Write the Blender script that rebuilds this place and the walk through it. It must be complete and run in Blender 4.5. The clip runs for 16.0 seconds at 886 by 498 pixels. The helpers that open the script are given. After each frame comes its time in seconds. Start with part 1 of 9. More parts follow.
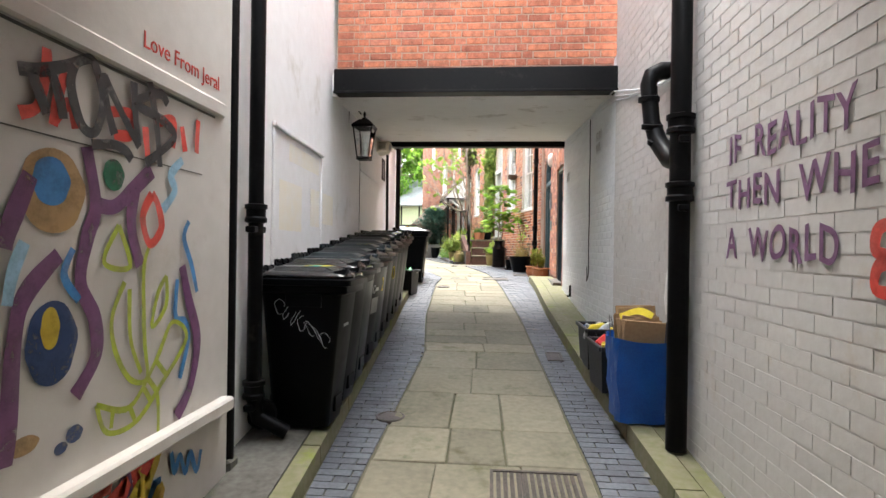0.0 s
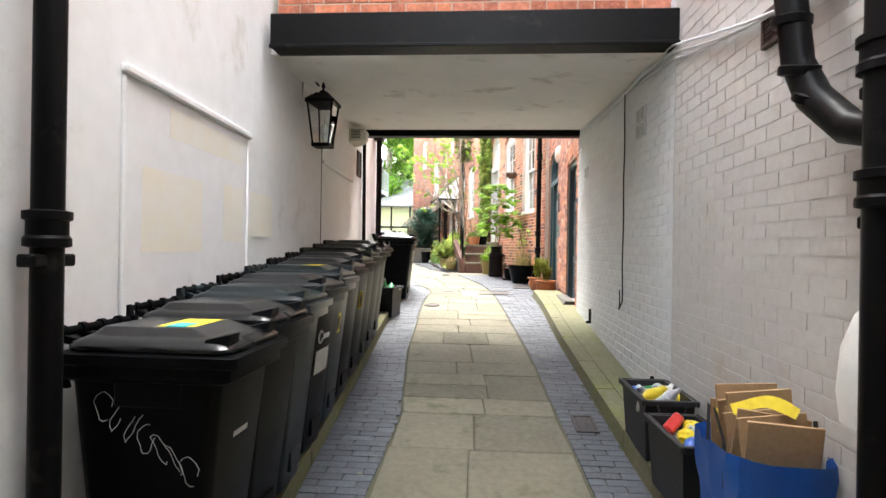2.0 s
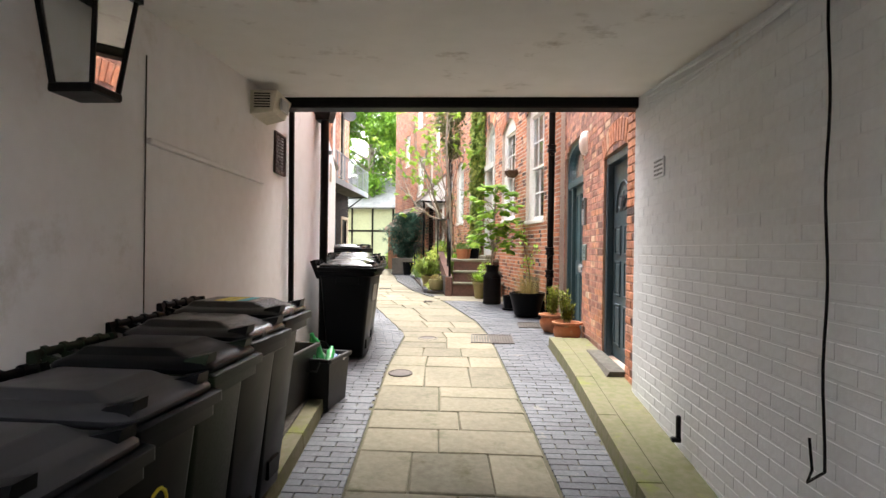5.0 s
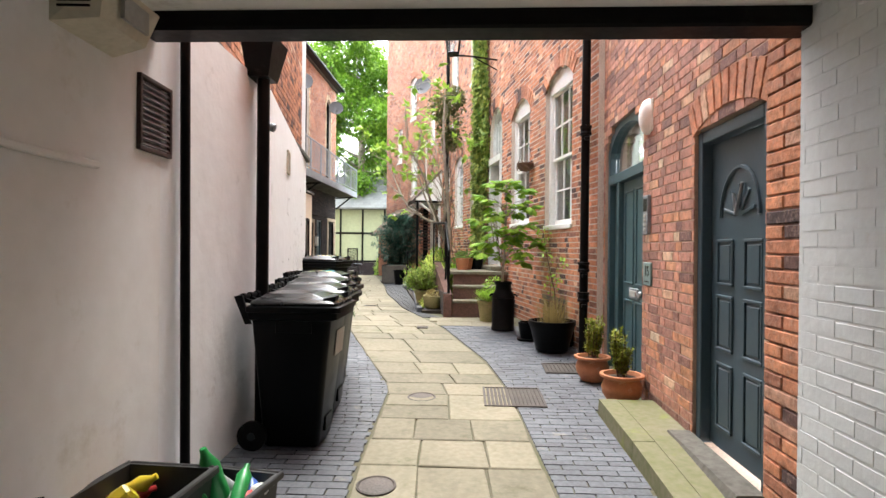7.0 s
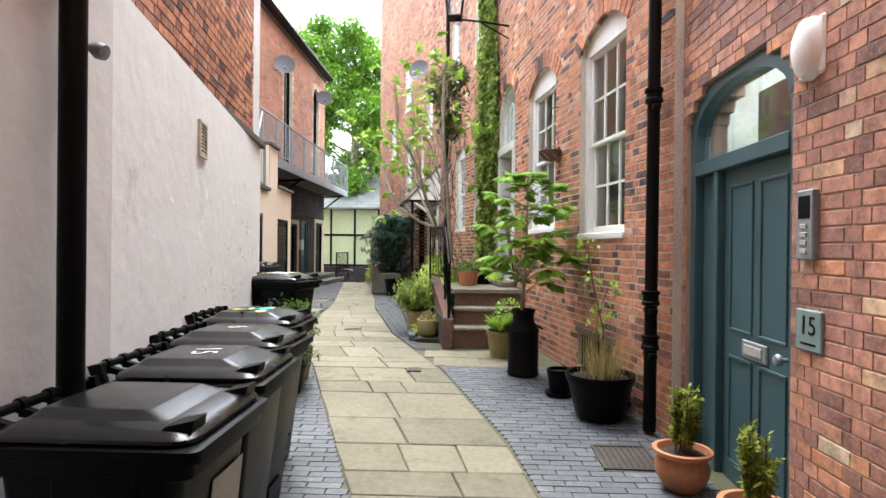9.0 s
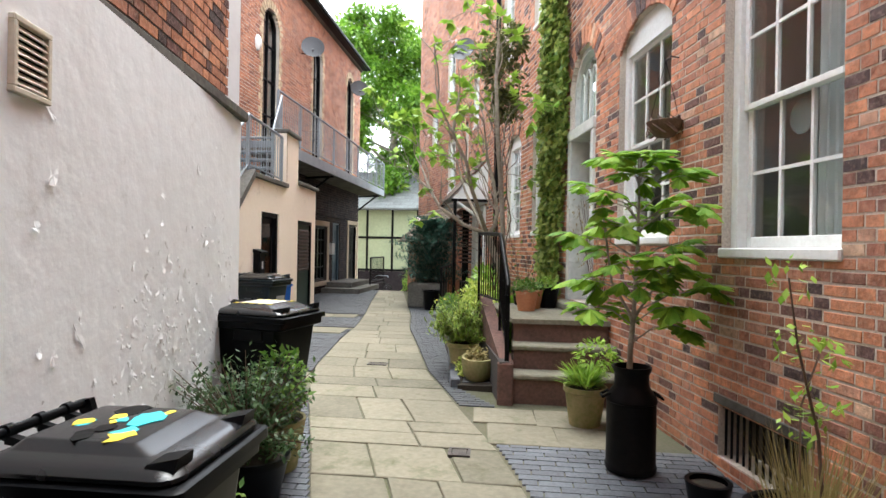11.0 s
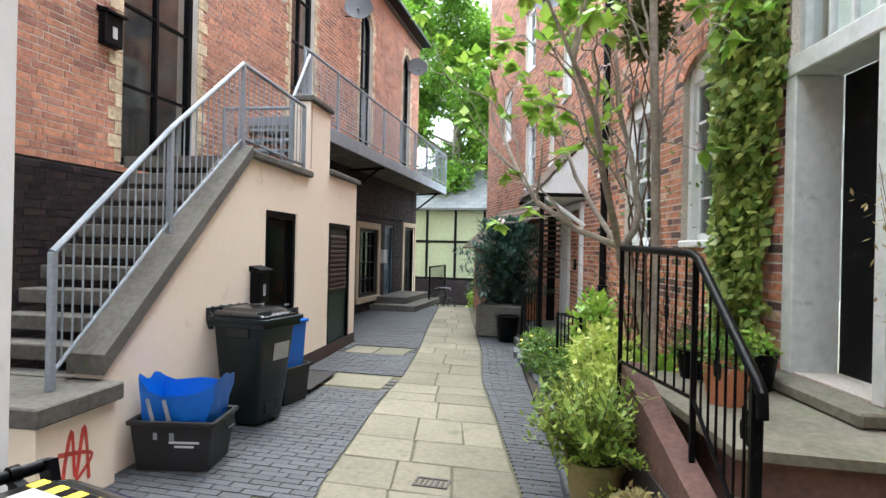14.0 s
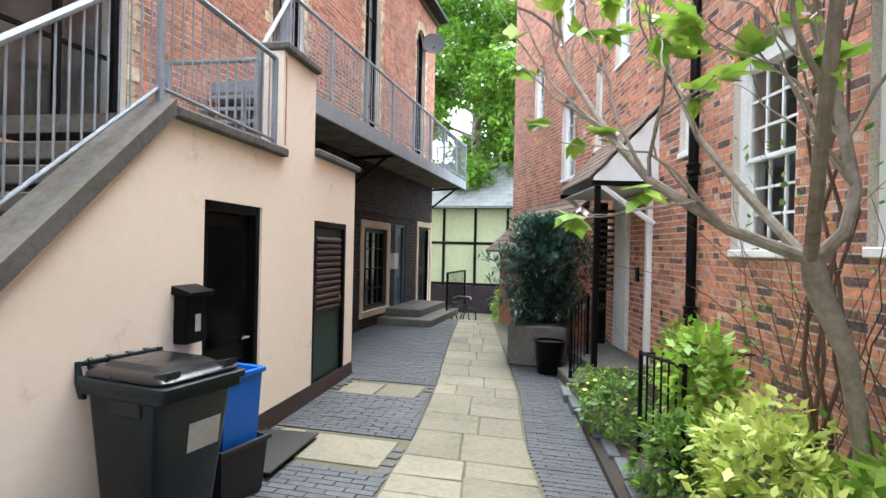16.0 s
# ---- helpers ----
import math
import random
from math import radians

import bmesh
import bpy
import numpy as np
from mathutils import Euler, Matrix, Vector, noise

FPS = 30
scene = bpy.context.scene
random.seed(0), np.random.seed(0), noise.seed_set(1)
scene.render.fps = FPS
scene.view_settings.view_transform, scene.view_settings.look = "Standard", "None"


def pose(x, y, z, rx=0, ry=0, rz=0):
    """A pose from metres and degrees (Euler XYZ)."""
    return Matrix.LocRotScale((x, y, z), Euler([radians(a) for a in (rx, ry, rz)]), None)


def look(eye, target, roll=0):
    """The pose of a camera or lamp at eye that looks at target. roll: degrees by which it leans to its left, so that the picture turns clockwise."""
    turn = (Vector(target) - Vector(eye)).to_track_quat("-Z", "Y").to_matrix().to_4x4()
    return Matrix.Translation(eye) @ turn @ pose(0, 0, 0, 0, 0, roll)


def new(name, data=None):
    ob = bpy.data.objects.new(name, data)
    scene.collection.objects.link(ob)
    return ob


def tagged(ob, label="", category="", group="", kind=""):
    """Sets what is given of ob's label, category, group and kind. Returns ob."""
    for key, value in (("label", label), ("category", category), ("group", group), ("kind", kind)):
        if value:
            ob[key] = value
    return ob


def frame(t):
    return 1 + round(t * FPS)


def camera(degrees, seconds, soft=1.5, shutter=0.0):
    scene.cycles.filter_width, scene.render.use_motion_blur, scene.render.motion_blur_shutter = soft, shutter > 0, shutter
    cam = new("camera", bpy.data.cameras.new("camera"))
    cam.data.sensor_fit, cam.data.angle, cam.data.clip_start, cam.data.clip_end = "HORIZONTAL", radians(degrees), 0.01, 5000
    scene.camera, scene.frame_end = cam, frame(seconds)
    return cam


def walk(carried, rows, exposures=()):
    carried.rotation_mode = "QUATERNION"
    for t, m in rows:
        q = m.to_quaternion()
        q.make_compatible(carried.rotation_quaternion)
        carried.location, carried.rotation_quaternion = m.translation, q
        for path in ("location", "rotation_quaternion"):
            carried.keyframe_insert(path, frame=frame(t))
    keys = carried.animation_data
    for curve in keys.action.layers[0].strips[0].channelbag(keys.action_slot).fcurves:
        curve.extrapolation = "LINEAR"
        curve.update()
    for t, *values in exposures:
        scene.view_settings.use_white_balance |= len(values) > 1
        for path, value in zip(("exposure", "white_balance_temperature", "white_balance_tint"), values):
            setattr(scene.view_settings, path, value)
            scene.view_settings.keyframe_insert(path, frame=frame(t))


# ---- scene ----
cam = camera(77.1, 16.0)
METRES, EYE, TILT, LEAN, TURN = 16.5, 1.5, 0.0, 0.0, 4.8
ROWS = [
    (0.0, 0.0, 0.0, 0.0, 0.0, -0.09, -0.82),
    (0.5, 0.0016, 0.0238, 0.0024, -0.12, 0.02, -0.86),
    (1.0, 0.0018, 0.0496, 0.005, -0.27, -0.04, -0.81),
    (1.5, 0.0032, 0.0758, 0.007, -0.57, -0.13, -0.78),
    (2.0, 0.0039, 0.1027, 0.0095, -0.72, -0.04, -0.89),
    (2.5, 0.0042, 0.1312, 0.014, -0.92, -0.15, -0.77),
    (3.0, 0.0074, 0.1612, 0.0165, -1.26, -0.19, -0.77),
    (3.5, 0.01, 0.1914, 0.0183, -1.52, -0.11, -0.81),
    (4.0, 0.0131, 0.2213, 0.0227, -1.63, -0.07, -0.79),
    (6.5, 0.0145, 0.3811, 0.0414, -2.3, -0.14, -0.61),
    (7.0, 0.0159, 0.414, 0.0429, -2.42, -0.1, -0.53),
    (7.5, 0.015, 0.4454, 0.0449, -2.62, -0.04, -0.72),
    (8.0, 0.0156, 0.4768, 0.0491, -2.68, -0.04, -0.67),
    (8.5, 0.0186, 0.5098, 0.0514, -2.79, -0.13, -0.54),
    (11.0, 0.0174, 0.6714, 0.0614, 1.62, -0.08, -1.02),
    (11.5, 0.0131, 0.7021, 0.0622, 3.17, -0.03, -0.99),
    (12.0, 0.0093, 0.7331, 0.0646, 4.08, -0.07, -1.07),
    (12.5, 0.006, 0.766, 0.0677, 5.62, -0.19, -1.08),
    (13.0, 0.0005, 0.7976, 0.0696, 6.91, -0.17, -1.05),
    (13.5, -0.0024, 0.8307, 0.0702, 7.37, -0.21, -1.11),
    (14.0, -0.0079, 0.8635, 0.0714, 8.0, -0.06, -1.29),
    (14.5, -0.0147, 0.8955, 0.0742, 8.47, -0.09, -1.29),
    (15.0, -0.0198, 0.929, 0.0755, 8.96, -0.11, -1.28),
    (15.5, -0.0274, 0.9607, 0.0756, 9.6, -0.16, -1.24),
    (16.0, -0.032, 0.9913, 0.0754, 9.63, -0.07, -1.27),
]
EXPOSURES = [(0.0, 3.75, 6250, 7), (1.0, 4.0, 6300, 7), (2.2, 3.92, 6350, 7), (4.2, 3.65, 6500, 10), (6.5, 3.15, 6450, 9), (8.5, 2.95, 6150, 6), (11.0, 2.65, 6100, 6),
             (13.0, 2.65, 5900, 5), (16.0, 2.85, 5800, 6)]
walk(cam, [(t, pose(0, 0, EYE, TILT, LEAN, TURN) @ pose(METRES * x, METRES * y, METRES * z, 90 + pitch, roll, yaw)) for t, x, y, z, yaw, pitch, roll in ROWS],
     exposures=EXPOSURES)
SEED = random.Random(7)


def ground_z(y):
    """Height of the sloping yard along its length."""
    ys = (-40, -8, 0, 3.45, 8, 10.2, 12.3, 15.1, 20, 28, 29.0, 29.1, 60)
    zs = (-1.6, -0.75, -0.12, 0.18, 0.60, 0.81, 0.87, 1.02, 1.04, 1.10, 1.10, 0.45, 0.45)
    return float(np.interp(y, ys, zs))


# ---- world and light ----
world = bpy.data.worlds.new("sky")
scene.world = world
world.use_nodes = True
wn = world.node_tree.nodes
sky = wn.new("ShaderNodeTexSky")
sky.sky_type = "NISHITA"
sky.sun_disc = False
sky.sun_elevation, sky.sun_rotation = radians(68), radians(0)
sky.air_density, sky.dust_density, sky.ozone_density = 1.0, 4.0, 1.0
wash = wn.new("ShaderNodeMixRGB")
wash.inputs[0].default_value = 0.62
wash.inputs[2].default_value = (9.0, 9.0, 9.2, 1)
world.node_tree.links.new(sky.outputs[0], wash.inputs[1])
world.node_tree.links.new(wash.outputs[0], wn["Background"].inputs[0])
wn["Background"].inputs[1].default_value = 0.13
sun = new("sun", bpy.data.lights.new("sun", "SUN"))
sun.data.energy, sun.data.angle, sun.data.color = 0.9, radians(35), (1.0, 0.97, 0.92)
sun.matrix_world = look((-3, 29, 40), (0, 14, 0))


# ---- geometry helpers ----
class Geo:
    """Collects vertices and faces; every call adds one closed piece."""

    def __init__(self):
        self.v, self.f = [], []

    def add(self, vs, fs, m=None):
        n = len(self.v)
        self.v += [tuple(m @ Vector(p)) for p in vs] if m else [tuple(p) for p in vs]
        self.f += [tuple(i + n for i in q) for q in fs]
        return self

    def hexa(self, p, m=None):
        """Eight corners: four below, four above, both anticlockwise from above."""
        return self.add(p, [(3, 2, 1, 0), (4, 5, 6, 7), (0, 1, 5, 4), (1, 2, 6, 5), (2, 3, 7, 6), (3, 0, 4, 7)], m)

    def box(self, a, b, m=None):
        (x0, y0, z0), (x1, y1, z1) = a, b
        return self.hexa([(x0, y0, z0), (x1, y0, z0), (x1, y1, z0), (x0, y1, z0),
                          (x0, y0, z1), (x1, y0, z1), (x1, y1, z1), (x0, y1, z1)], m)

    def cbox(self, a, b, c=0.01, m=None):
        """A box with chamfered edges."""
        lo, hi = Vector(a), Vector(b)
        c = min(c, *(0.45 * (hi - lo)))
        vs, idx = [], {}
        for k in range(8):
            s = (k & 1, k >> 1 & 1, k >> 2 & 1)
            for ax in range(3):
                p = []
                for d in range(3):
                    e = 0 if d == ax else c
                    p.append(hi[d] - e if s[d] else lo[d] + e)
                idx[k, ax] = len(vs)
                vs.append(p)
        fs = []
        for ax in range(3):
            u, w = (ax + 1) % 3, (ax + 2) % 3
            for s in (0, 1):
                ks = [(s << ax) | (i << u) | (j << w) for i, j in ((0, 0), (1, 0), (1, 1), (0, 1))]
                q = [idx[k, ax] for k in ks]
                fs.append(tuple(q if s else q[::-1]))
        for ax in range(3):
            u, w = (ax + 1) % 3, (ax + 2) % 3
            for i in (0, 1):
                for j in (0, 1):
                    k0 = (i << u) | (j << w)
                    k1 = k0 | (1 << ax)
                    q = [idx[k0, u], idx[k1, u], idx[k1, w], idx[k0, w]]
                    fs.append(tuple(q if (i == j) else q[::-1]))
        for k in range(8):
            q = [idx[k, 0], idx[k, 1], idx[k, 2]]
            fs.append(tuple(q if bin(k).count("1") % 2 else q[::-1]))
        return self.add(vs, fs, m)

    def lathe(self, prof, n=20, m=None, caps=True):
        """Turn a profile of (radius, z) about z."""
        vs, fs = [], []
        for r, z in prof:
            for i in range(n):
                a = 2 * math.pi * i / n
                vs.append((r * math.cos(a), r * math.sin(a), z))
        for k in range(len(prof) - 1):
            for i in range(n):
                j = (i + 1) % n
                fs.append((k * n + i, k * n + j, (k + 1) * n + j, (k + 1) * n + i))
        if caps:
            fs.append(tuple(range(n))[::-1])
            fs.append(tuple((len(prof) - 1) * n + i for i in range(n)))
        return self.add(vs, fs, m)

    def tube(self, pts, r, n=8, m=None):
        """A round bar along points; r is one radius or one for each point."""
        pts = [Vector(p) for p in pts]
        rs = r if isinstance(r, (list, tuple)) else [r] * len(pts)
        vs, fs = [], []
        side = None
        for k, p in enumerate(pts):
            d = (pts[min(k + 1, len(pts) - 1)] - pts[max(k - 1, 0)]).normalized()
            if side is None:
                side = d.orthogonal().normalized()
            else:
                side = (side - d * side.dot(d)).normalized()
            up = d.cross(side)
            for i in range(n):
                a = 2 * math.pi * i / n
                vs.append(p + (side * math.cos(a) + up * math.sin(a)) * rs[k])
        for k in range(len(pts) - 1):
            for i in range(n):
                j = (i + 1) % n
                fs.append((k * n + i, k * n + j, (k + 1) * n + j, (k + 1) * n + i))
        fs.append(tuple(range(n))[::-1])
        fs.append(tuple((len(pts) - 1) * n + i for i in range(n)))
        return self.add(vs, fs, m)

    def prism(self, outline, a, b, m=None):
        """An outline of (x, z) pulled along y from a to b."""
        n = len(outline)
        vs = [(x, a, z) for x, z in outline] + [(x, b, z) for x, z in outline]
        fs = [tuple(range(n)), tuple(range(2 * n - 1, n - 1, -1))]
        fs += [(i, i + n, (i + 1) % n + n, (i + 1) % n) for i in range(n)]
        return self.add(vs, fs, m)

    def loft(self, rings, m=None):
        """Closed skin through rings of equal length, capped at both ends."""
        n = len(rings[0])
        fs = [(k * n + i, k * n + (i + 1) % n, (k + 1) * n + (i + 1) % n, (k + 1) * n + i) for k in range(len(rings) - 1) for i in range(n)]
        fs += [tuple(range(n))[::-1], tuple((len(rings) - 1) * n + i for i in range(n))]
        return self.add([p for r in rings for p in r], fs, m)

    def ribbon(self, pts, w, n_off, m=None):
        """A flat painted stroke on a wall; points are (u, z)."""
        P = [Vector(p) for p in pts]
        vs, fs = [], []
        for k, p in enumerate(P):
            d = (P[min(k + 1, len(P) - 1)] - P[max(k - 1, 0)])
            d = d.normalized() if d.length else Vector((1, 0))
            q = Vector((-d.y, d.x)) * w / 2 * (0.9 + 0.1 * math.sin(k * 0.37 + p.x * 9))
            for s in (p + q, p - q):
                vs.append((s.x, n_off, s.y))
        for k in range(len(P) - 1):
            fs.append((2 * k, 2 * k + 1, 2 * k + 3, 2 * k + 2))
        return self.add(vs, fs, m)

    def mesh(self, name, smooth=False):
        me = bpy.data.meshes.new(name)
        me.from_pydata(self.v, [], self.f)
        bm = bmesh.new()
        bm.from_mesh(me)
        bmesh.ops.recalc_face_normals(bm, faces=bm.faces)
        bm.to_mesh(me)
        bm.free()
        if smooth:
            me.polygons.foreach_set("use_smooth", [True] * len(me.polygons))
            me.set_sharp_from_angle(angle=radians(38))
        return me


def part(name, geo, material, parent=None, label="", smooth=False, m=None, raw=False):
    """Links one mesh object, under a thing or a part where one is given."""
    if raw:
        me = bpy.data.meshes.new(name)
        me.from_pydata(geo.v, [], geo.f)
    else:
        me = geo.mesh(name, smooth)
    me.materials.append(material)
    ob = new(name, me)
    if parent:
        ob.parent = parent
    if m:
        ob.matrix_basis = m
    if label:
        ob["label"] = label
    return ob


def thing(name, m, label, category, group="", kind=""):
    """An empty at the base of a thing, which carries its parts."""
    ob = new(name)
    ob.empty_display_size = 0.1
    ob.matrix_basis = m
    return tagged(ob, label, category, group, kind)


def wall_frame(p0, p1):
    """Wall axes: u from p0 to p1, n out of the wall to the left of that way, z up."""
    d = Vector((p1[0] - p0[0], p1[1] - p0[1], 0))
    length = d.length
    d.normalize()
    n = Vector((0, 0, 1)).cross(d)
    return Matrix(((d.x, n.x, 0, p0[0]), (d.y, n.y, 0, p0[1]), (0, 0, 1, 0), (0, 0, 0, 1))), length


# ---- materials ----
def node_material(name):
    ma = bpy.data.materials.new(name)
    ma.use_nodes = True
    return ma, ma.node_tree.nodes, ma.node_tree.links, ma.node_tree.nodes["Principled BSDF"]


def surface(name, colour, second=None, rough=0.6, metal=0.0, grain=30.0, stain=1.5, bump=0.15, spread=0.5, vary=0.0,
            spec=0.4, dirt=None, dirt_amount=0.0, bump_dist=0.004):
    """Two colours mixed by broad stains and fine grain, with relief, and a little change from piece to piece."""
    ma, n, k, b = node_material(name)
    second = second or tuple(c * 0.72 for c in colour)
    tc = n.new("ShaderNodeTexCoord")
    geo = n.new("ShaderNodeNewGeometry")
    info = n.new("ShaderNodeObjectInfo")
    broad = n.new("ShaderNodeTexNoise")
    broad.inputs["Scale"].default_value, broad.inputs["Detail"].default_value = stain, 6
    fine = n.new("ShaderNodeTexNoise")
    fine.inputs["Scale"].default_value, fine.inputs["Detail"].default_value = grain, 8
    for q in (broad, fine):
        k.new(tc.outputs["Object"], q.inputs["Vector"])
    add = n.new("ShaderNodeMath")
    add.operation = "ADD"
    k.new(broad.outputs["Fac"], add.inputs[0])
    k.new(fine.outputs["Fac"], add.inputs[1])
    ramp = n.new("ShaderNodeMapRange")
    ramp.inputs[1].default_value, ramp.inputs[2].default_value = 1 - spread / 2, 1 + spread / 2
    k.new(add.outputs[0], ramp.inputs[0])
    mix = n.new("ShaderNodeMixRGB")
    mix.inputs[1].default_value, mix.inputs[2].default_value = (*colour, 1), (*second, 1)
    k.new(ramp.outputs[0], mix.inputs[0])
    out = mix
    if dirt:
        spots = n.new("ShaderNodeTexNoise")
        spots.inputs["Scale"].default_value, spots.inputs["Detail"].default_value = stain * 2.3, 10
        spots.inputs["Roughness"].default_value = 0.7
        k.new(tc.outputs["Object"], spots.inputs["Vector"])
        cut = n.new("ShaderNodeMapRange")
        cut.inputs[1].default_value, cut.inputs[2].default_value = 0.62 - dirt_amount * 0.2, 0.72
        k.new(spots.outputs["Fac"], cut.inputs[0])
        mix2 = n.new("ShaderNodeMixRGB")
        mix2.inputs[2].default_value = (*dirt, 1)
        k.new(cut.outputs[0], mix2.inputs[0])
        k.new(out.outputs[0], mix2.inputs[1])
        out = mix2
    if vary:
        tot = n.new("ShaderNodeMath")
        tot.operation = "ADD"
        k.new(geo.outputs["Random Per Island"], tot.inputs[0])
        k.new(info.outputs["Random"], tot.inputs[1])
        fr = n.new("ShaderNodeMath")
        fr.operation = "FRACT"
        k.new(tot.outputs[0], fr.inputs[0])
        val = n.new("ShaderNodeMapRange")
        val.inputs[3].default_value, val.inputs[4].default_value = 1 - vary, 1 + vary
        k.new(fr.outputs[0], val.inputs[0])
        hsv = n.new("ShaderNodeHueSaturation")
        k.new(val.outputs[0], hsv.inputs["Value"])
        k.new(out.outputs[0], hsv.inputs["Color"])
        out = hsv
    k.new(out.outputs[0], b.inputs["Base Color"])
    rr = n.new("ShaderNodeMapRange")
    rr.inputs[3].default_value, rr.inputs[4].default_value = max(0.03, rough - 0.1), min(1, rough + 0.12)
    k.new(fine.outputs["Fac"], rr.inputs[0])
    k.new(rr.outputs[0], b.inputs["Roughness"])
    b.inputs["Metallic"].default_value = metal
    b.inputs["Specular IOR Level"].default_value = spec
    if bump:
        bp = n.new("ShaderNodeBump")
        bp.inputs["Strength"].default_value, bp.inputs["Distance"].default_value = bump, bump_dist
        k.new(add.outputs[0], bp.inputs["Height"])
        k.new(bp.outputs[0], b.inputs["Normal"])
    return ma


def brick_material(name, stops, rough=0.85, bump=0.5, wear=(0.5, 0.36, 0.28), wear_amount=0.25, spec=0.25):
    """Fired clay: each brick takes a colour of its own, with fine pitting and pale wear."""
    ma, n, k, b = node_material(name)
    tc, geo, info = n.new("ShaderNodeTexCoord"), n.new("ShaderNodeNewGeometry"), n.new("ShaderNodeObjectInfo")
    tot, fr = n.new("ShaderNodeMath"), n.new("ShaderNodeMath")
    tot.operation, fr.operation = "ADD", "FRACT"
    k.new(geo.outputs["Random Per Island"], tot.inputs[0])
    k.new(info.outputs["Random"], tot.inputs[1])
    k.new(tot.outputs[0], fr.inputs[0])
    ramp = n.new("ShaderNodeValToRGB")
    cr = ramp.color_ramp
    cr.interpolation = "LINEAR"
    while len(cr.elements) < len(stops):
        cr.elements.new(0.5)
    for e, (p, c) in zip(cr.elements, stops):
        e.position, e.color = p, (*c, 1)
    k.new(fr.outputs[0], ramp.inputs[0])
    fine, broad = n.new("ShaderNodeTexNoise"), n.new("ShaderNodeTexNoise")
    fine.inputs["Scale"].default_value, fine.inputs["Detail"].default_value = 45, 9
    broad.inputs["Scale"].default_value, broad.inputs["Detail"].default_value = 1.1, 5
    k.new(geo.outputs["Position"], fine.inputs["Vector"])
    k.new(geo.outputs["Position"], broad.inputs["Vector"])
    m1 = n.new("ShaderNodeMixRGB")
    m1.blend_type = "MULTIPLY"
    m1.inputs[0].default_value = 0.75
    sh = n.new("ShaderNodeMapRange")
    sh.inputs[1].default_value, sh.inputs[2].default_value, sh.inputs[3].default_value, sh.inputs[4].default_value = 0.3, 0.7, 0.62, 1.25
    k.new(broad.outputs["Fac"], sh.inputs[0])
    k.new(ramp.outputs[0], m1.inputs[1])
    k.new(sh.outputs[0], m1.inputs[2])
    mottle = n.new("ShaderNodeTexNoise")
    mottle.inputs["Scale"].default_value, mottle.inputs["Detail"].default_value, mottle.inputs["Roughness"].default_value = 14, 8, 0.7
    k.new(geo.outputs["Position"], mottle.inputs["Vector"])
    span = n.new("ShaderNodeMapRange")
    span.inputs[1].default_value, span.inputs[2].default_value, span.inputs[3].default_value, span.inputs[4].default_value = 0.32, 0.68, 0.5, 1.42
    k.new(mottle.outputs["Fac"], span.inputs[0])
    spots = n.new("ShaderNodeMixRGB")
    spots.blend_type = "MULTIPLY"
    spots.inputs[0].default_value = 1.0
    k.new(m1.outputs[0], spots.inputs[1])
    k.new(span.outputs[0], spots.inputs[2])
    m1 = spots
    m2 = n.new("ShaderNodeMixRGB")
    m2.inputs[2].default_value = (*wear, 1)
    cut = n.new("ShaderNodeMapRange")
    cut.inputs[1].default_value, cut.inputs[2].default_value, cut.inputs[4].default_value = 0.5, 0.8, wear_amount * 2
    k.new(fine.outputs["Fac"], cut.inputs[0])
    k.new(cut.outputs[0], m2.inputs[0])
    k.new(m1.outputs[0], m2.inputs[1])
    k.new(m2.outputs[0], b.inputs["Base Color"])
    b.inputs["Roughness"].default_value = rough
    b.inputs["Specular IOR Level"].default_value = spec
    bp = n.new("ShaderNodeBump")
    bp.inputs["Strength"].default_value, bp.inputs["Distance"].default_value = bump, 0.005
    k.new(fine.outputs["Fac"], bp.inputs["Height"])
    k.new(bp.outputs[0], b.inputs["Normal"])
    return ma


def glass_material(name, tint=(0.9, 0.95, 0.95), rough=0.02):
    """Window glass with real reflection; thin, so mostly see-through."""
    ma, n, k, b = node_material(name)
    b.inputs["Base Color"].default_value = (*tint, 1)
    b.inputs["Roughness"].default_value = rough
    b.inputs["Transmission Weight"].default_value = 1.0
    b.inputs["IOR"].default_value = 1.45
    return ma


M_WHITE = surface("white_plaster", (0.80, 0.79, 0.78), (0.70, 0.68, 0.66), 0.75, grain=9, stain=0.8, bump=0.5, spread=0.9,
                  dirt=(0.56, 0.52, 0.46), dirt_amount=0.25, bump_dist=0.006)
M_WHITE_FLAKE = surface("flaking_white_render", (0.81, 0.82, 0.83), (0.73, 0.73, 0.73), 0.8, grain=7, stain=0.9, bump=0.6, spread=0.8,
                        dirt=(0.52, 0.5, 0.48), dirt_amount=0.1, bump_dist=0.013)
M_WHITE_BRICK = surface("white_painted_brick", (0.68, 0.705, 0.72), (0.60, 0.615, 0.625), 0.6, grain=22, stain=1.2, bump=0.5, spread=0.8,
                        vary=0.04, dirt=(0.55, 0.5, 0.44), dirt_amount=0.15)
M_DINGY = surface("dingy_white_render", (0.56, 0.53, 0.49), (0.47, 0.44, 0.40), 0.75, grain=9, stain=0.8, bump=0.5, spread=0.9,
                  dirt=(0.42, 0.38, 0.32), dirt_amount=0.3, bump_dist=0.006)
M_DINGY_BRICK = surface("dingy_white_painted_brick", (0.56, 0.55, 0.535), (0.48, 0.465, 0.445), 0.6, grain=22, stain=1.0, bump=0.5, spread=0.8,
                        vary=0.03, dirt=(0.45, 0.4, 0.33), dirt_amount=0.25)
